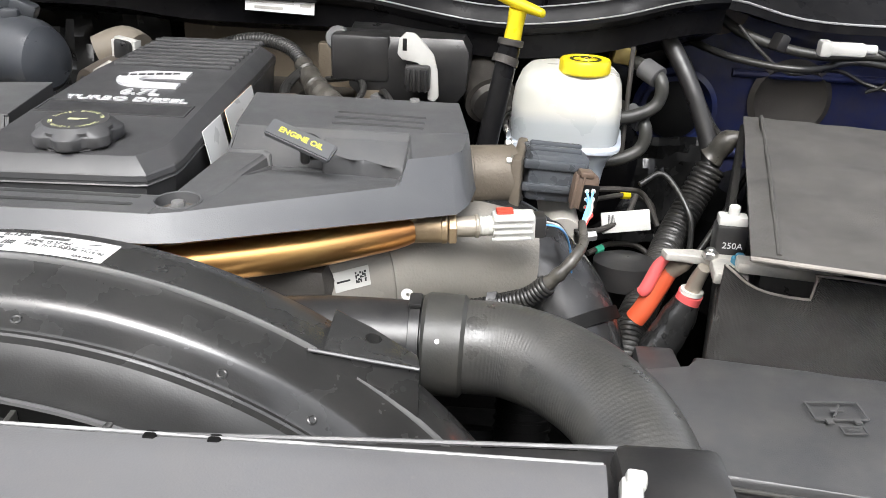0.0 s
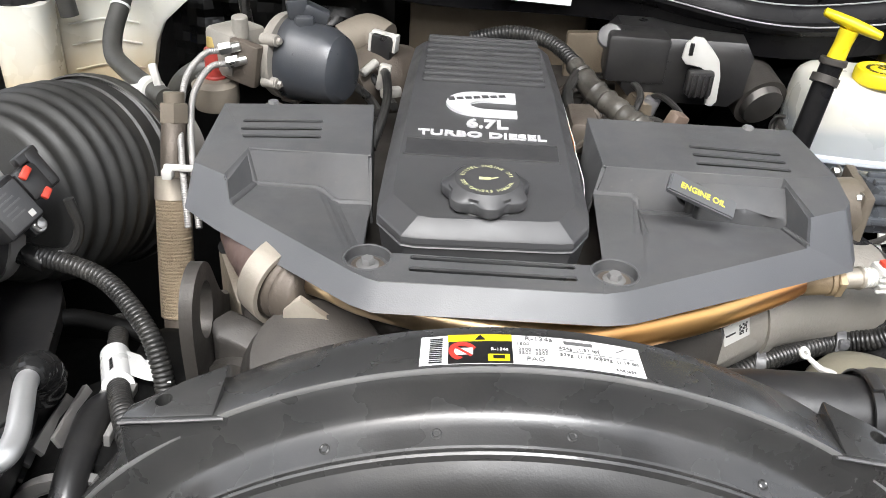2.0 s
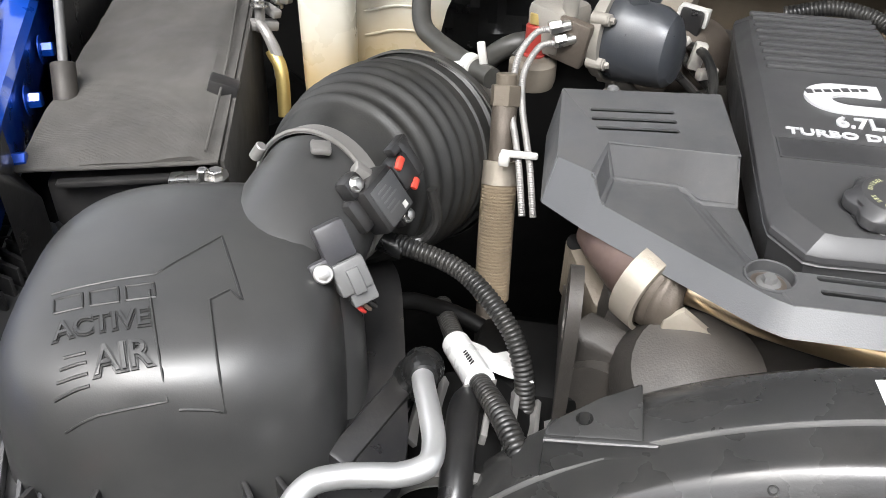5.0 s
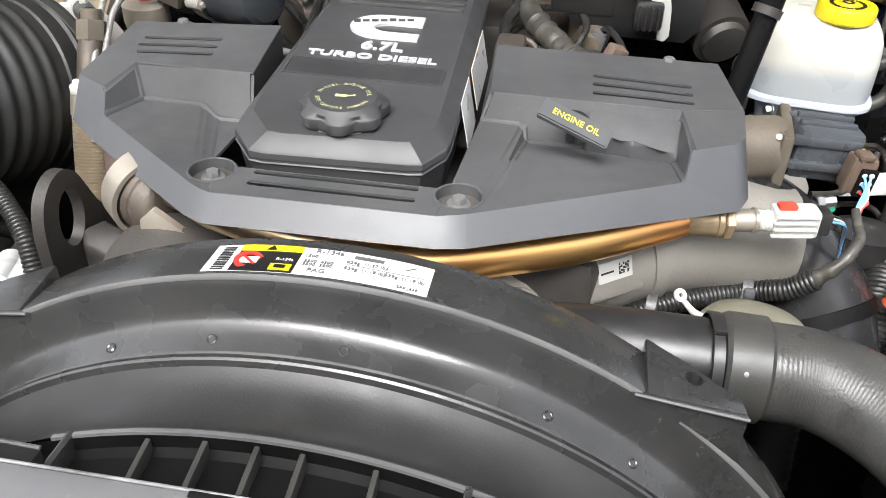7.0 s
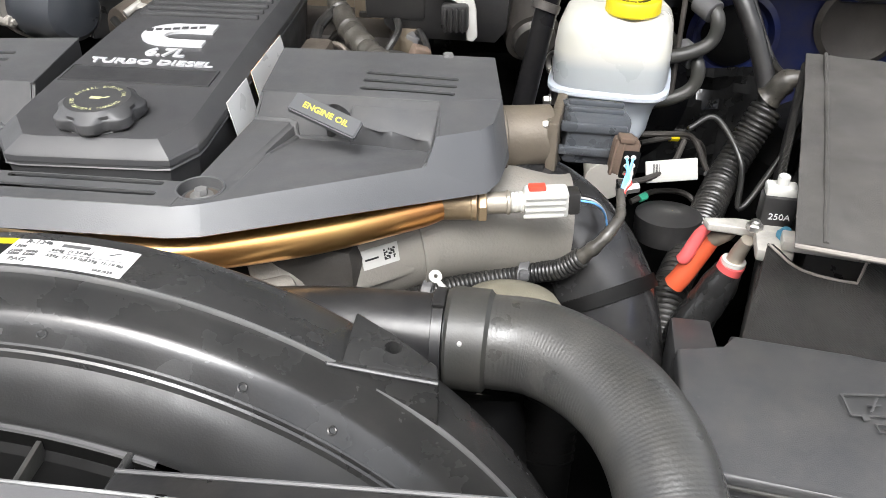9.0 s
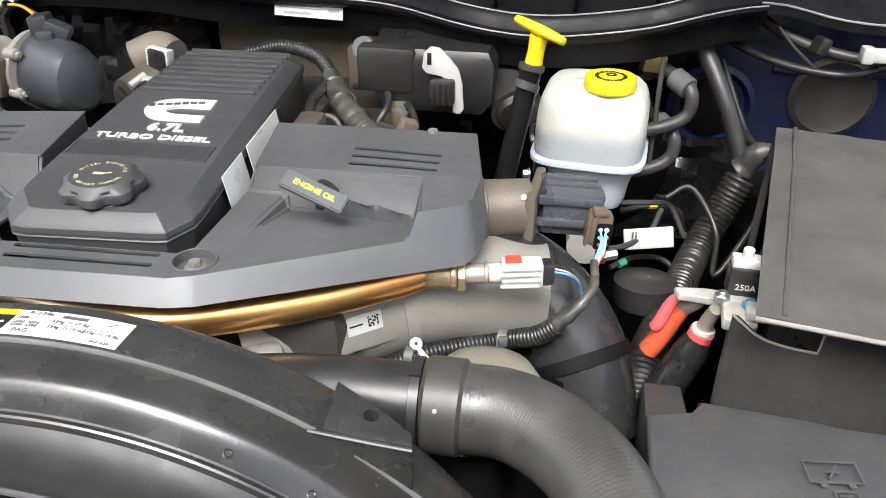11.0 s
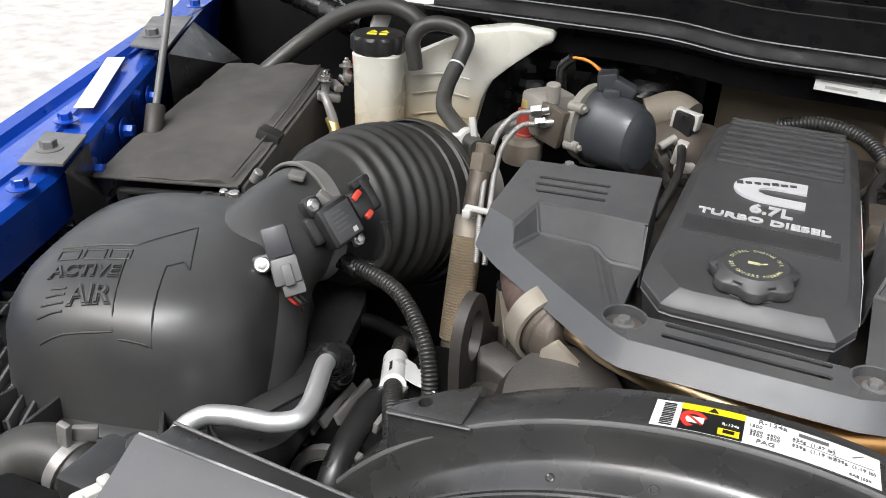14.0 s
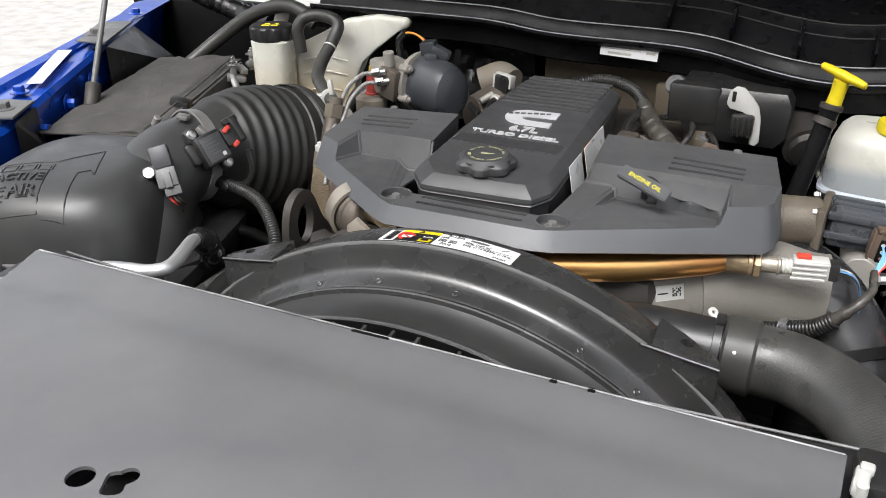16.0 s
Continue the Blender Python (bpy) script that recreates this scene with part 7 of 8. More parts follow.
part("cap_post", cyl((-0.360, -0.255, 1.06), (-0.358, -0.255, 1.118), 0.014), M_BLACK, tnk)
part("post_ring", cyl((-0.344, -0.262, 1.118), (-0.344, -0.262, 1.132), 0.011), M_RUBBER, tnk)
part("wire_pair", join(tube([(-0.53, -0.235, 1.04), (-0.515, -0.24, 1.05), (-0.50, -0.245, 1.045)], 0.002, 8), tube([(-0.532, -0.24, 1.04), (-0.517, -0.245, 1.05), (-0.50, -0.25, 1.043)], 0.002, 8)), M_REDWIRE, tnk)
part("plug", rbox((-0.492, -0.246, 1.045), (0.026, 0.018, 0.02), 0.003, (0, 0, -15)), M_BLACK, tnk)

# lower clutter below the intake
pit = thing("alternator", (-0.30, 0.0, 0.85), "grimy alternator deep beside the engine, its body darkened as shade", "alternator")
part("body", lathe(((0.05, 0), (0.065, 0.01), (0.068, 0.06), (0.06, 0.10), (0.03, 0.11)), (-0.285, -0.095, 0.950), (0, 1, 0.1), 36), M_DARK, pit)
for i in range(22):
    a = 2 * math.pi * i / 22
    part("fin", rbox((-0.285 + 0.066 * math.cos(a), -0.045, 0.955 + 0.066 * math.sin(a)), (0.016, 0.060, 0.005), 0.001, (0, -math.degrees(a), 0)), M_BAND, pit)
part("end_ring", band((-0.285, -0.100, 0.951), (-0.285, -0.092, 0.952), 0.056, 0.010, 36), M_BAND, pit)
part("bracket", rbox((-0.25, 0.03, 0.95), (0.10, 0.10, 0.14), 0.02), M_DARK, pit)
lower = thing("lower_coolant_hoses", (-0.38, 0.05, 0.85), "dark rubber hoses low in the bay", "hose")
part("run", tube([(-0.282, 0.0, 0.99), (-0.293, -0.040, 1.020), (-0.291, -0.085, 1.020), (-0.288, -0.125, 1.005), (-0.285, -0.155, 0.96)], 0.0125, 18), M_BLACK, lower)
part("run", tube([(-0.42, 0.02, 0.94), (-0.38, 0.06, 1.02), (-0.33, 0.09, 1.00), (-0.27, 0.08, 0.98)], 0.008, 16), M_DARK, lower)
part("screw_clamp", join(band((-0.385, 0.058, 1.018), (-0.377, 0.062, 1.022), 0.0135, 0.0014), cyl((-0.385, 0.045, 1.028), (-0.365, 0.047, 1.03), 0.005)), M_STEEL, lower)
part("bracket", rbox((-0.365, -0.07, 1.00), (0.02, 0.12, 0.10), 0.004, (0, 20, -20)), M_BLACK, lower)

# ---- exhaust-side gear beside the cover ----
flex = thing("braided_exhaust_hose", (-0.30, 0.18, 0.98), "brass-coloured braided metal exhaust hose", "hose")
part("braid", tube([(-0.2985, 0.184, 1.088), (-0.2975, 0.172, 1.055), (-0.2960, 0.158, 1.015), (-0.2945, 0.145, 0.975)], 0.0165, 32, rib=0.0032, rib_h=0.0006), M_BRAID, flex)
part("upper_collar", tube([(-0.2984, 0.183, 1.085), (-0.2992, 0.192, 1.105)], 0.0178, 28), M_SHIELD, flex)
part("lower_pipe", tube([(-0.2946, 0.146, 0.980), (-0.294, 0.135, 0.945), (-0.293, 0.125, 0.91)], 0.0140, 20), M_CASTBROWN, flex)
part("upper_pipe", tube([(-0.2990, 0.190, 1.100), (-0.3002, 0.205, 1.130), (-0.3015, 0.220, 1.152)], 0.0120, 20), M_CASTBROWN, flex)
part("union", join(cyl((-0.3013, 0.218, 1.148), (-0.3020, 0.226, 1.166), 0.0145, 6), cyl((-0.3020, 0.226, 1.164), (-0.3024, 0.230, 1.176), 0.010)), M_NECK, flex)
lines = thing("braided_sensor_lines", (-0.28, 0.22, 1.10), "pair of thin braided steel pressure lines", "pipe")
for dx, zz in ((0.0, 1.203), (0.010, 1.190)):
    part("line", tube([(-0.268 + dx * 0.6, 0.278, zz), (-0.282 + dx * 0.5, 0.268, zz - 0.002), (-0.295 + dx * 0.7, 0.246, zz - 0.020), (-0.295 + dx, 0.218, 1.150), (-0.287 + dx, 0.188, 1.132), (-0.280 + dx, 0.165, 1.115), (-0.272 + dx, 0.14, 1.08)], 0.0028, 12, rib=0.0022, rib_h=0.0005), M_BAND, lines)
    part("nut", join(cyl((-0.270 + dx * 0.6, 0.279, zz), (-0.258 + dx * 0.6, 0.283, zz + 0.002), 0.0065, 6), cyl((-0.260 + dx * 0.6, 0.282, zz + 0.001), (-0.25 + dx * 0.6, 0.286, zz + 0.003), 0.005)), M_STEEL, lines)
part("clip", join(rbox((-0.281, 0.168, 1.127), (0.034, 0.006, 0.006), 0.002), rbox((-0.294, 0.166, 1.122), (0.010, 0.012, 0.010), 0.002)), M_WPLAST, lines, "white plastic clip")
lug = thing("engine_lift_lug", (-0.20, 0.0, 0.99), "dark steel lifting eye plate", "bracket")
mu = basis((-0.2215, 0.004, 1.090), (-0.02, 1.0, 0.0), (0, 0, 1))
rough = [(-0.034, -0.10), (-0.037, -0.04), (-0.038, -0.01), (-0.036, 0.012), (-0.029, 0.029), (-0.017, 0.039), (-0.003, 0.042), (0.010, 0.038), (0.021, 0.027), (0.030, 0.010), (0.040, -0.008), (0.055, -0.024), (0.078, -0.036), (0.085, -0.05), (0.085, -0.10)]
outl = [(q.x, q.y) for q in spline([(*q, 0) for q in rough], 4)]
bm = prism(outl, -0.005, 0.005, 0.0012, 2)
hc = cyl((0, 0, -0.02), (0, 0, 0.02), 0.0175, 40)
bmesh.ops.scale(hc, verts=hc.verts, vec=(1, 1.42, 1))
bm = worked(bm, 0, hc)
bmesh.ops.transform(bm, matrix=mu, verts=bm.verts)
part("eye_plate", bm, M_IRON, lug)
part("foot_plate", prism([(-0.218, 0.014), (-0.205, 0.030), (-0.180, 0.022), (-0.148, 0.006), (-0.146, -0.004), (-0.180, -0.002), (-0.212, 0.000)], 0.99, [1.074, 1.076, 1.066, 1.054, 1.050, 1.056, 1.066], 0.006, 3), M_IRON, lug, "browned steel foot plate")
man = thing("exhaust_crossover_joint", (-0.19, 0.05, 1.05), "scorched exhaust joint with a pale band clamp", "exhaust")
part("scorched_pipe", tube([(-0.205, 0.090, 1.112), (-0.188, 0.064, 1.109), (-0.160, 0.036, 1.104)], [0.022, 0.025, 0.033], 28), M_SCORCH, man)
part("band_clamp", band((-0.170, 0.042, 1.104), (-0.154, 0.028, 1.101), 0.0355, 0.0018), M_SHIELD, man, "pale steel band clamp")
part("sleeve", tube([(-0.162, 0.035, 1.103), (-0.147, 0.024, 1.101), (-0.138, 0.020, 1.101)], [0.0320, 0.0290, 0.0200], 28, rib=0.006, rib_h=0.0014), M_CASTBROWN, man)
part("gasket_plate", prism([(-0.232, 0.095), (-0.212, 0.105), (-0.176, 0.058), (-0.184, 0.034), (-0.204, 0.042)], 1.035, [1.094, 1.098, 1.080, 1.060, 1.072], 0.003), M_NECK, man)
# closed dark discs laid on the plate to look like shaded openings
for q in ((-0.2230, 0.0915, 1.0930), (-0.2070, 0.0680, 1.0765)):
    part("plate_hole_disc", lathe(((0.0075, 0), (0.0072, 0.0012), (0.0, 0.0013)), q, (0.1, -0.62, 0.78), 20), M_DARK, man, "dark disc standing in for a shaded slot")
sp = prism([(-0.150, 1.03), (-0.158, 1.070), (-0.155, 1.100), (-0.142, 1.112), (-0.118, 1.090), (-0.085, 1.072), (-0.080, 1.03)], -0.002, 0.004, 0.0016)
bmesh.ops.transform(sp, matrix=Matrix(((1, 0, 0, 0), (0, 0, -1, 0), (0, 1, 0, 0), (0, 0, 0, 1))), verts=sp.verts)
part("shield", sp, M_SHIELD, man, "pale stamped heat shield")
mq = basis((-0.128, -0.0046, 1.075), (1, 0, 0.05), (0, 0, 1))
pl_ = part("shield_label", slab(mq, -0.014, 0.018, -0.010, 0.008, 0.0005), M_WHITE, man, "small white label")
part("print_bars", join(slab(mq, 0.002, 0.007, -0.004, 0.004, 0.0002, 0.0005), slab(mq, 0.009, 0.013, -0.004, 0.004, 0.0002, 0.0005)), M_INK, pl_)
part("round_cover", tube([(-0.190, 0.012, 1.018), (-0.196, -0.014, 1.020)], 0.030, 32), M_IRON, man)

# ---- turbo actuator ----
act = thing("turbo_actuator", (-0.20, 0.31, 1.12), "slate-grey electronic turbo actuator with cast body", "actuator")
A0, AX = Vector((-0.204, 0.322, 1.186)), Vector((0.90, -0.42, 0.06)).normalized()
UA = Vector((0.0, 0.0, 1.0)) - AX * AX.z
UA.normalize()
SA = UA.cross(AX)


def actuator_loop(scale, h, shift=0.0):
    """The cover's outline: a drop, round below and drawn out above."""
    out = []
    for j in range(48):
        a = 2 * math.pi * (j + 0.5) / 48
        r = 0.040 * scale * (1 + 0.16 * max(0.0, math.sin(a)) ** 3 - 0.07 * max(0.0, math.cos(a - 2.6)) ** 4)
        out.append(A0 + AX * h + SA * (r * math.cos(a)) + UA * (r * math.sin(a) - 0.004 + shift))
    return out


part("cover", loft([actuator_loop(s_, h, sh_) for s_, h, sh_ in ((1.0, 0.0, 0), (1.02, 0.003, 0), (1.02, 0.014, 0), (0.96, 0.020, -0.001), (0.90, 0.046, -0.003), (0.80, 0.058, -0.005), (0.62, 0.063, -0.007), (0.2, 0.064, -0.009))]), M_SLATE, act)
part("cast_body", join(lathe(((0.034, 0), (0.044, 0.006), (0.0455, 0.018)), A0 - AX * 0.018, AX, 48), rbox((-0.262, 0.318, 1.192), (0.045, 0.05, 0.05), 0.008, (0, 0, -40)), cyl((-0.252, 0.300, 1.21), (-0.252, 0.298, 1.232), 0.008)), M_CAST, act)
for a in (100, 160, 215, 285, 20):
    u = AX.orthogonal().normalized()
    w = AX.cross(u)
    q = A0 + 0.0425 * (math.cos(radians(a)) * u + math.sin(radians(a)) * w)
    part("bolt", join(cyl(q - AX * 0.012, q + AX * 0.006, 0.0062), hexhead(q + AX * 0.006, AX, r=0.0036, h=0.004, washer=0.006)), M_CAST, act)
pl = part("plug", join(rbox((-0.180, 0.322, 1.232), (0.028, 0.020, 0.016), 0.004, (0, 25, 10)), rbox((-0.198, 0.322, 1.238), (0.022, 0.024, 0.020), 0.003, (0, -8, 10)), rbox((-0.190, 0.312, 1.224), (0.020, 0.016, 0.018), 0.004, (0, 0, 10))), M_SLATE, act)
for i, mm in enumerate((M_ORANGE, M_REDWIRE, M_GREYCONN, M_BLACK)):
    part("lead", tube([(-0.206, 0.330 + 0.002 * i, 1.242), (-0.226, 0.336 + 0.002 * i, 1.252 - 0.001 * i), (-0.248, 0.342, 1.250), (-0.256, 0.346, 1.235), (-0.258, 0.35, 1.21)], 0.0016, 8), mm, pl)
part("sleeve", tube([(-0.245, 0.341, 1.252), (-0.258, 0.346, 1.235), (-0.258, 0.352, 1.20), (-0.27, 0.35, 1.17)], 0.006, 12), M_TAPE, act)
part("bracket", rbox((-0.248, 0.290, 1.188), (0.035, 0.012, 0.045), 0.003, (0, 10, -20)), M_CASTBROWN, act)
part("turbine_case", tube([(-0.16, 0.40, 1.12), (-0.13, 0.44, 1.12), (-0.10, 0.47, 1.11)], [0.03, 0.045, 0.045], 28), M_CASTBROWN, act)
part("beige_duct", join(tube([(-0.175, 0.47, 1.155), (-0.145, 0.48, 1.165), (-0.120, 0.47, 1.160)], [0.022, 0.024, 0.022], 24), rbox((-0.135, 0.43, 1.135), (0.05, 0.03, 0.03), 0.008)), M_BEIGE, act)
con = thing("injector_connector", (-0.12, 0.43, 1.14), "black connector with a white locking frame", "connector")
part("body", rbox((-0.121, 0.432, 1.162), (0.026, 0.022, 0.040), 0.004, (0, 5, -20)), M_BLACK, con)
part("white_frame", join(rbox((-0.120, 0.430, 1.180), (0.030, 0.010, 0.008), 0.002, (0, 5, -20)), rbox((-0.135, 0.434, 1.170), (0.004, 0.012, 0.024), 0.001, (0, 5, -20)), rbox((-0.106, 0.426, 1.172), (0.004, 0.012, 0.020), 0.001, (0, 5, -20))), M_WPLAST, con)
part("grey_clip", join(rbox((-0.115, 0.375, 1.15), (0.014, 0.012, 0.030), 0.003, (0, 10, 0)), rbox((-0.105, 0.355, 1.140), (0.024, 0.010, 0.012), 0.003, (0, 0, 30)), cyl((-0.14, 0.38, 1.15), (-0.125, 0.395, 1.160), 0.005)), M_LEADGREY, con)
part("lead", tube([(-0.13, 0.40, 1.14), (-0.11, 0.37, 1.13), (-0.10, 0.34, 1.13)], 0.005, 10), M_LOOM, con)
part("lead", tube([(-0.16, 0.39, 1.14), (-0.13, 0.36, 1.13), (-0.115, 0.32, 1.13)], 0.005, 10), M_LOOM, con)
val = thing("coolant_sensor_valve", (-0.29, 0.30, 1.10), "red sensor on a pale round fitting", "sensor")
part("sensor", join(cyl((-0.283, 0.305, 1.165), (-0.283, 0.308, 1.195), 0.0105), cyl((-0.283, 0.305, 1.16), (-0.283, 0.305, 1.168), 0.012)), M_DARKRED, val)
part("cap", cyl((-0.283, 0.308, 1.195), (-0.283, 0.310, 1.206), 0.0075), M_BRASS, val)
part("fitting", lathe(((0.022, 0), (0.024, 0.008), (0.024, 0.025), (0.018, 0.03)), (-0.283, 0.300, 1.135), n=28), M_BEIGE, val)

# ---- coolant reservoir ----
cool = thing("coolant_reservoir", (-0.48, 0.45, 1.0), "milky plastic coolant reservoir stained amber below", "reservoir")
part("filler_column", loft([rounded(-0.528, 0.408, h, h, z, 3, 36, 10) for h, z in ((0.031, 1.03), (0.032, 1.10), (0.033, 1.19), (0.034, 1.203), (0.030, 1.206))]), M_COOLANT, cool)
mr = basis((-0.529, 0.442, 0.0), (0.988, 0.156, 0), (0, 0, 1))


def upright(poly, d0, d1, bevel):
    """An outline of (along, height) raised between two depths behind the filler column."""
    b = prism(poly, -d1, -d0, bevel, 3)
    bmesh.ops.transform(b, matrix=mr, verts=b.verts)
    return b


part("tank", upright([(-0.012, 1.03), (0.115, 1.03), (0.122, 1.10), (0.126, 1.145), (0.138, 1.172), (0.165, 1.197), (0.200, 1.217), (0.224, 1.229), (0.223, 1.243), (0.17, 1.246), (0.11, 1.235), (0.070, 1.212), (0.035, 1.188), (-0.012, 1.184)], -0.002, 0.030, 0.006), M_COOLANT, cool)
for zz in (1.110, 1.140, 1.165):
    part("tank_seam", tube([mr @ Vector((0.034, zz, 0.0035)), mr @ Vector((0.075, zz + 0.008, 0.0035)), mr @ Vector((0.115, zz + 0.003, 0.003))], 0.0016, 6), M_COOLANT, cool)
cc = part("cap", lathe(((0.034, 0), (0.0375, 0.003), (0.0375, 0.020), (0.034, 0.0235), (0.030, 0.024), (0.0, 0.024)), (-0.529, 0.408, 1.204), n=80, lobes=10, depth=0.0035, lobe_from=0.0345), M_BLACK, cool, "black coolant cap with yellow warning print")
mt = basis((-0.529, 0.408, 1.2282), (0.95, 0.3, 0), (-0.3, 0.95, 0))
tri_ = [prism([(0, 0), (0.012, 0), (0.006, 0.010)], 0, 0.0004, 0) for _ in range(2)]
for q, b in zip(((-0.014, 0.002, 0), (0.002, 0.002, 0)), tri_):
    bmesh.ops.transform(b, matrix=mt @ Matrix.Translation(q), verts=b.verts)
part("cap_print", join(*tri_, slab(mt, -0.014, -0.001, -0.012, -0.003, 0.0004), slab(mt, 0.002, 0.013, -0.011, -0.008, 0.0004), slab(mt, 0.002, 0.013, -0.006, -0.003, 0.0004)), M_YPRINT, cc)
ch = thing("coolant_overflow_hose", (-0.44, 0.40, 1.05), "curved black rubber overflow hose", "hose")
part("hose_body", tube([(-0.476, 0.412, 1.186), (-0.478, 0.412, 1.202), (-0.481, 0.413, 1.223), (-0.472, 0.420, 1.240), (-0.452, 0.428, 1.246), (-0.424, 0.427, 1.244), (-0.407, 0.420, 1.234), (-0.409, 0.400, 1.210), (-0.411, 0.370, 1.185), (-0.404, 0.345, 1.168), (-0.386, 0.325, 1.161), (-0.350, 0.285, 1.159), (-0.318, 0.250, 1.160)], 0.0102, 18), M_RUBBER, ch)
part("mark", band((-0.4093, 0.3955, 1.206), (-0.4094, 0.3935, 1.2043), 0.0105, 0.0004), M_WHITE, ch)
part("hose_clamp", join(band((-0.345, 0.279, 1.159), (-0.336, 0.269, 1.160), 0.0108, 0.0016), rbox((-0.330, 0.262, 1.178), (0.008, 0.006, 0.026), 0.002, (0, -10, 0)), rbox((-0.350, 0.27, 1.160), (0.020, 0.012, 0.010), 0.002, (0, 0, 30))), M_WPLAST, ch, "pale spring clamp")
part("second_run", tube([(-0.345, 0.34, 1.12), (-0.325, 0.33, 1.15), (-0.30, 0.33, 1.165), (-0.27, 0.35, 1.16)], 0.011, 16), M_RUBBER, ch)
th = thing("heater_hoses", (-0.6, 0.55, 1.0), "thick grey heater hose crossing to the firewall", "hose")
part("long_run", tube([(-0.74, 0.44, 1.135), (-0.70, 0.48, 1.175), (-0.645, 0.50, 1.215), (-0.585, 0.505, 1.238), (-0.535, 0.50, 1.238), (-0.50, 0.50, 1.215)], 0.0125, 18), M_RUBBER, th)
part("taped_run", tube([(-0.72, 0.60, 1.20), (-0.66, 0.58, 1.18), (-0.60, 0.54, 1.17), (-0.56, 0.50, 1.17)], [0.02, 0.022, 0.018, 0.014], 16, wobble=0.2), M_TAPE, th)
part("taped_run", tube([(-0.80, 0.55, 1.24), (-0.74, 0.57, 1.215), (-0.68, 0.56, 1.20), (-0.62, 0.54, 1.20)], [0.016, 0.02, 0.02, 0.015], 16, wobble=0.2), M_TAPE, th)
part("clip", rbox((-0.585, 0.52, 1.215), (0.025, 0.02, 0.035), 0.004, (10, 20, 30)), M_WPLAST, th)

# ---- passenger's battery ----
pbat = thing("battery", (-0.66, 0.25, 0.86), "battery under a flat dusty black thermal blanket", "battery", "batteries")
PB = [(-0.713, 0.063), (-0.540, 0.104), (-0.640, 0.462), (-0.800, 0.430)]
part("case", prism([(-0.695, 0.075), (-0.555, 0.113), (-0.645, 0.445), (-0.780, 0.415)], 0.86, [1.10, 1.105, 1.125, 1.125], 0.006), M_BLACK, pbat)
bm = bmesh.new()
g = []
for i in range(17):
    for j in range(25):
        u, w = i / 16, j / 24
        q = Vector(PB[0]).lerp(Vector(PB[1]), u).lerp(Vector(PB[3]).lerp(Vector(PB[2]), u), w)
        z = 1.118 + 0.012 * u + 0.024 * w + 0.004 * noise.noise(Vector((u * 4, w * 6, 2))) + 0.0016 * noise.noise(Vector((u * 18, w * 22, 7)))
        if u > 0.93:
            z -= 0.006
        g.append(bm.verts.new((q.x, q.y, z)))
for i in range(16):
    for j in range(24):
        bm.faces.new((g[i * 25 + j], g[(i + 1) * 25 + j], g[(i + 1) * 25 + j + 1], g[i * 25 + j + 1]))
part("blanket_top", worked(bm, 0.004), M_FABRIC, pbat)
part("hem", tube([(PB[0][0], PB[0][1], 1.117), (-0.62, 0.083, 1.121), (PB[1][0], PB[1][1], 1.124)], 0.0022, 8), M_FABRIC, pbat)
part("hem", tube([(PB[1][0] - 0.012, PB[1][1] + 0.004, 1.131), (-0.600, 0.285, 1.143), (PB[2][0] - 0.014, PB[2][1] - 0.004, 1.153)], 0.0014, 8), M_FABRIC, pbat)
part("strap", rbox((-0.585, 0.225, 1.128), (0.03, 0.022, 0.03), 0.003, (0, 20, 15)), M_BLACK, pbat)
part("blanket_side", prism([(-0.545, 0.112), (-0.538, 0.112), (-0.632, 0.455), (-0.640, 0.455)], 0.92, [1.12, 1.12, 1.145, 1.145], 0.002), M_FABRIC, pbat)
part("hold_down", rbox((-0.63, 0.082, 1.106), (0.10, 0.010, 0.006), 0.002, (0, -2, 15)), M_BLACK, pbat)
part("terminal_plate", join(rbox((-0.556, 0.094, 1.108), (0.050, 0.016, 0.014), 0.002, (0, -2, 15)), hexhead((-0.538, 0.092, 1.116), r=0.007), cyl((-0.548, 0.088, 1.10), (-0.548, 0.088, 1.125), 0.005)), M_STEEL, pbat, "bare metal terminal plate")
bt = thing("battery_terminal", (-0.60, 0.41, 1.08), "grey lead battery clamps with a red cover", "battery terminal")
part("clamp", join(rbox((-0.603, 0.395, 1.132), (0.034, 0.016, 0.012), 0.003, (0, 10, 40)), rbox((-0.596, 0.405, 1.146), (0.012, 0.026, 0.010), 0.002, (10, 10, 60)), cyl((-0.606, 0.392, 1.125), (-0.604, 0.392, 1.156), 0.006)), M_BAND, bt, "bare metal battery clamp")
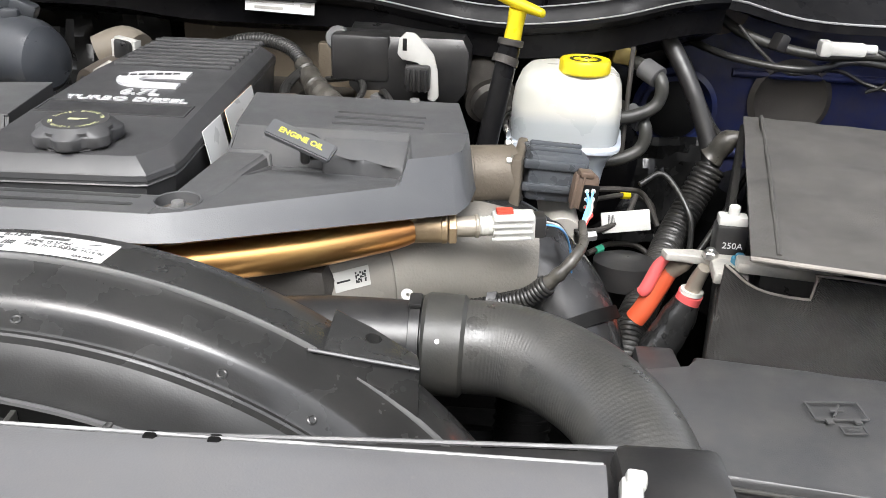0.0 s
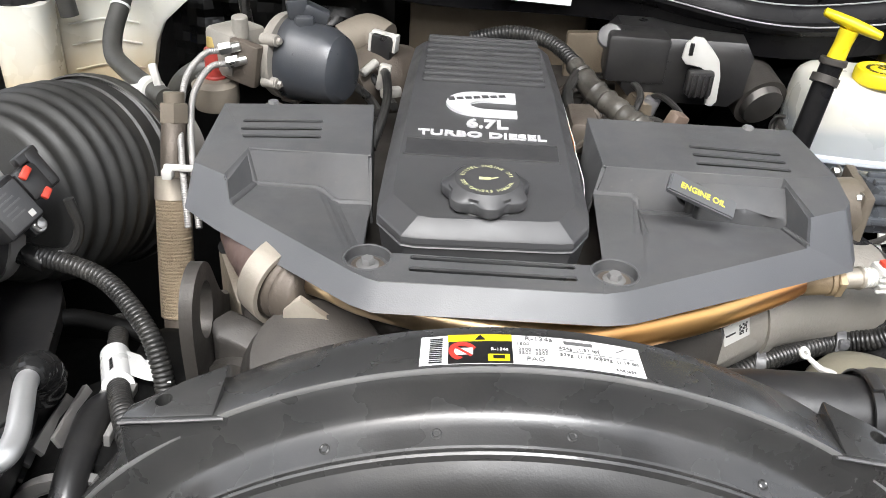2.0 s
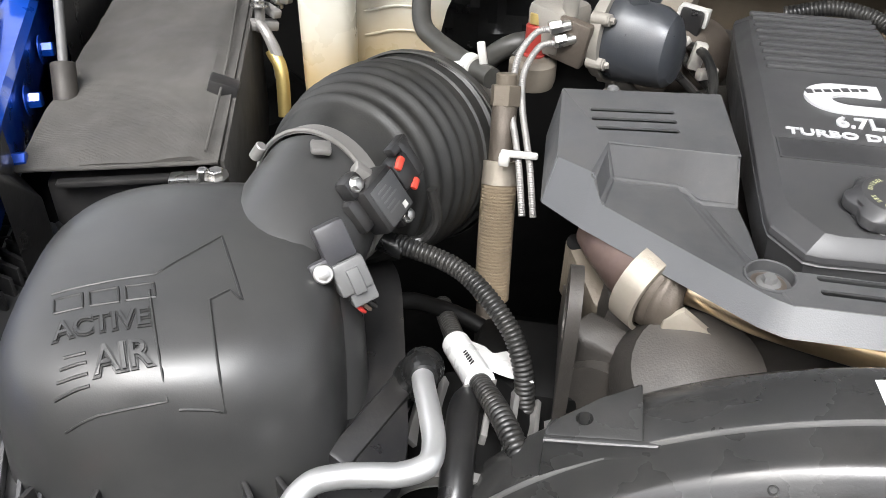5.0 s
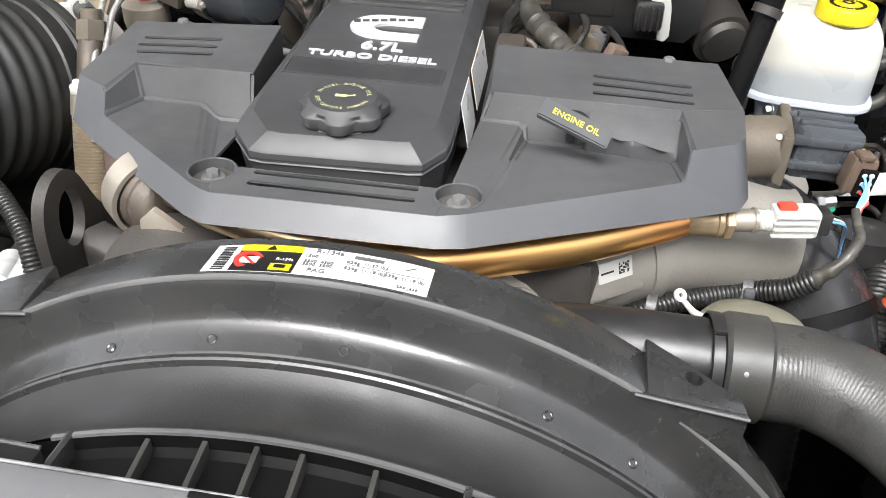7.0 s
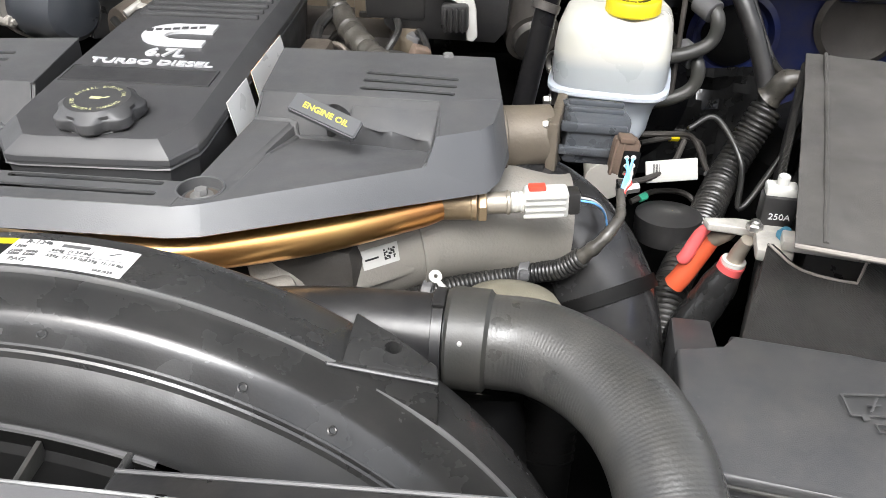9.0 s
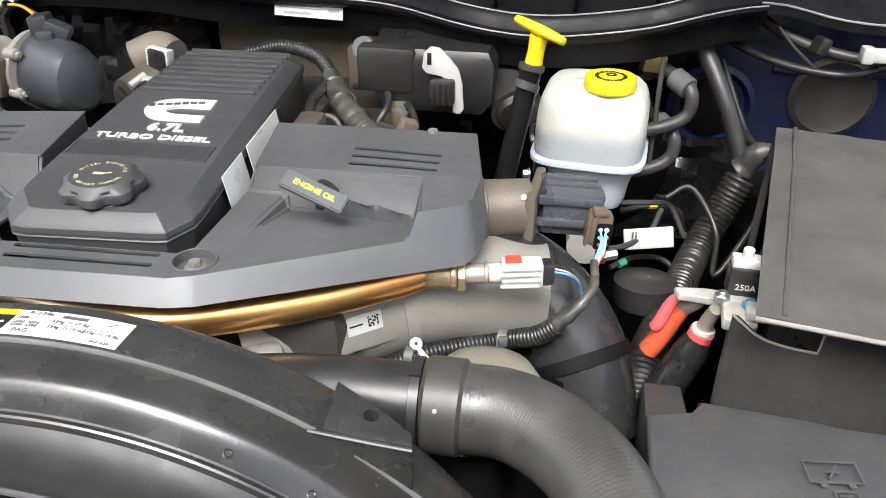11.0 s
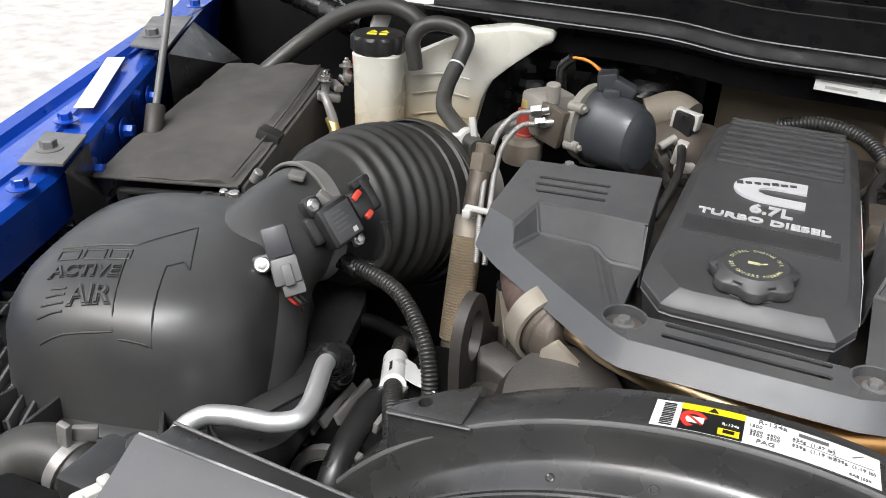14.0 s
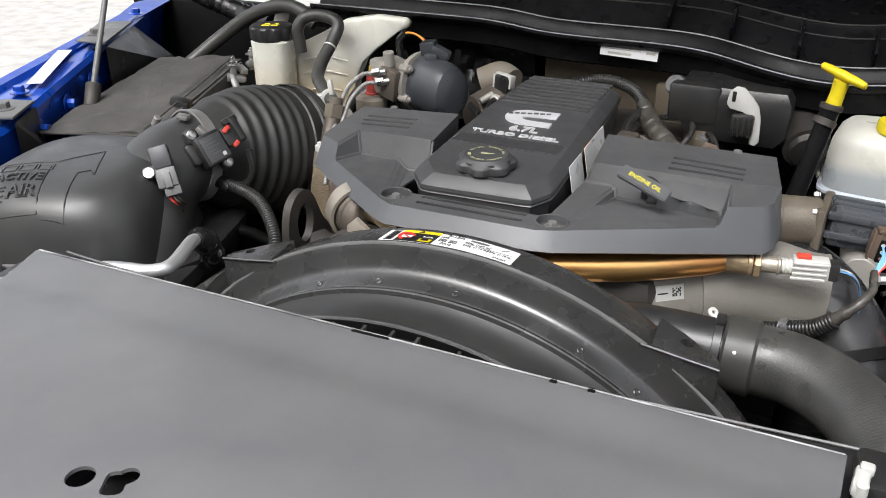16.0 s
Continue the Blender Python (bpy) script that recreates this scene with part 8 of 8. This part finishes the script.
part("clamp", join(rbox((-0.592, 0.432, 1.150), (0.026, 0.014, 0.010), 0.003, (0, 10, 60)), rbox((-0.585, 0.42, 1.158), (0.010, 0.022, 0.012), 0.002, (0, 20, 30)), cyl((-0.594, 0.428, 1.14), (-0.592, 0.430, 1.168), 0.005)), M_STEEL, bt)
part("clamp_nut", join(hexhead((-0.604, 0.392, 1.156), r=0.0065), cyl((-0.604, 0.392, 1.16), (-0.604, 0.392, 1.170), 0.0035)), M_STEEL, bt)
part("clamp_nut", join(hexhead((-0.592, 0.430, 1.168), r=0.006), cyl((-0.592, 0.430, 1.17), (-0.592, 0.430, 1.180), 0.003)), M_STEEL, bt)
part("strap", tube([(-0.604, 0.385, 1.138), (-0.592, 0.375, 1.130), (-0.582, 0.372, 1.108), (-0.578, 0.37, 1.08)], [0.005, 0.006, 0.007, 0.007], 10), M_BAND, bt)
part("red_cover", rbox((-0.568, 0.440, 1.178), (0.020, 0.034, 0.024), 0.005, (20, 30, -30)), M_RED, bt, "red plastic terminal cover")
part("cable", tube([(-0.588, 0.375, 1.11), (-0.575, 0.365, 1.09), (-0.57, 0.35, 1.04)], 0.008, 12), M_BRASS, bt)

# ---- what shows under the charge hose ----
# pump and loom below take the near-black colour in place of shade
pump = thing("power_steering_pump", (0.31, 0.04, 0.88), "pump casting under the charge hose, coloured near black for shade", "pump")
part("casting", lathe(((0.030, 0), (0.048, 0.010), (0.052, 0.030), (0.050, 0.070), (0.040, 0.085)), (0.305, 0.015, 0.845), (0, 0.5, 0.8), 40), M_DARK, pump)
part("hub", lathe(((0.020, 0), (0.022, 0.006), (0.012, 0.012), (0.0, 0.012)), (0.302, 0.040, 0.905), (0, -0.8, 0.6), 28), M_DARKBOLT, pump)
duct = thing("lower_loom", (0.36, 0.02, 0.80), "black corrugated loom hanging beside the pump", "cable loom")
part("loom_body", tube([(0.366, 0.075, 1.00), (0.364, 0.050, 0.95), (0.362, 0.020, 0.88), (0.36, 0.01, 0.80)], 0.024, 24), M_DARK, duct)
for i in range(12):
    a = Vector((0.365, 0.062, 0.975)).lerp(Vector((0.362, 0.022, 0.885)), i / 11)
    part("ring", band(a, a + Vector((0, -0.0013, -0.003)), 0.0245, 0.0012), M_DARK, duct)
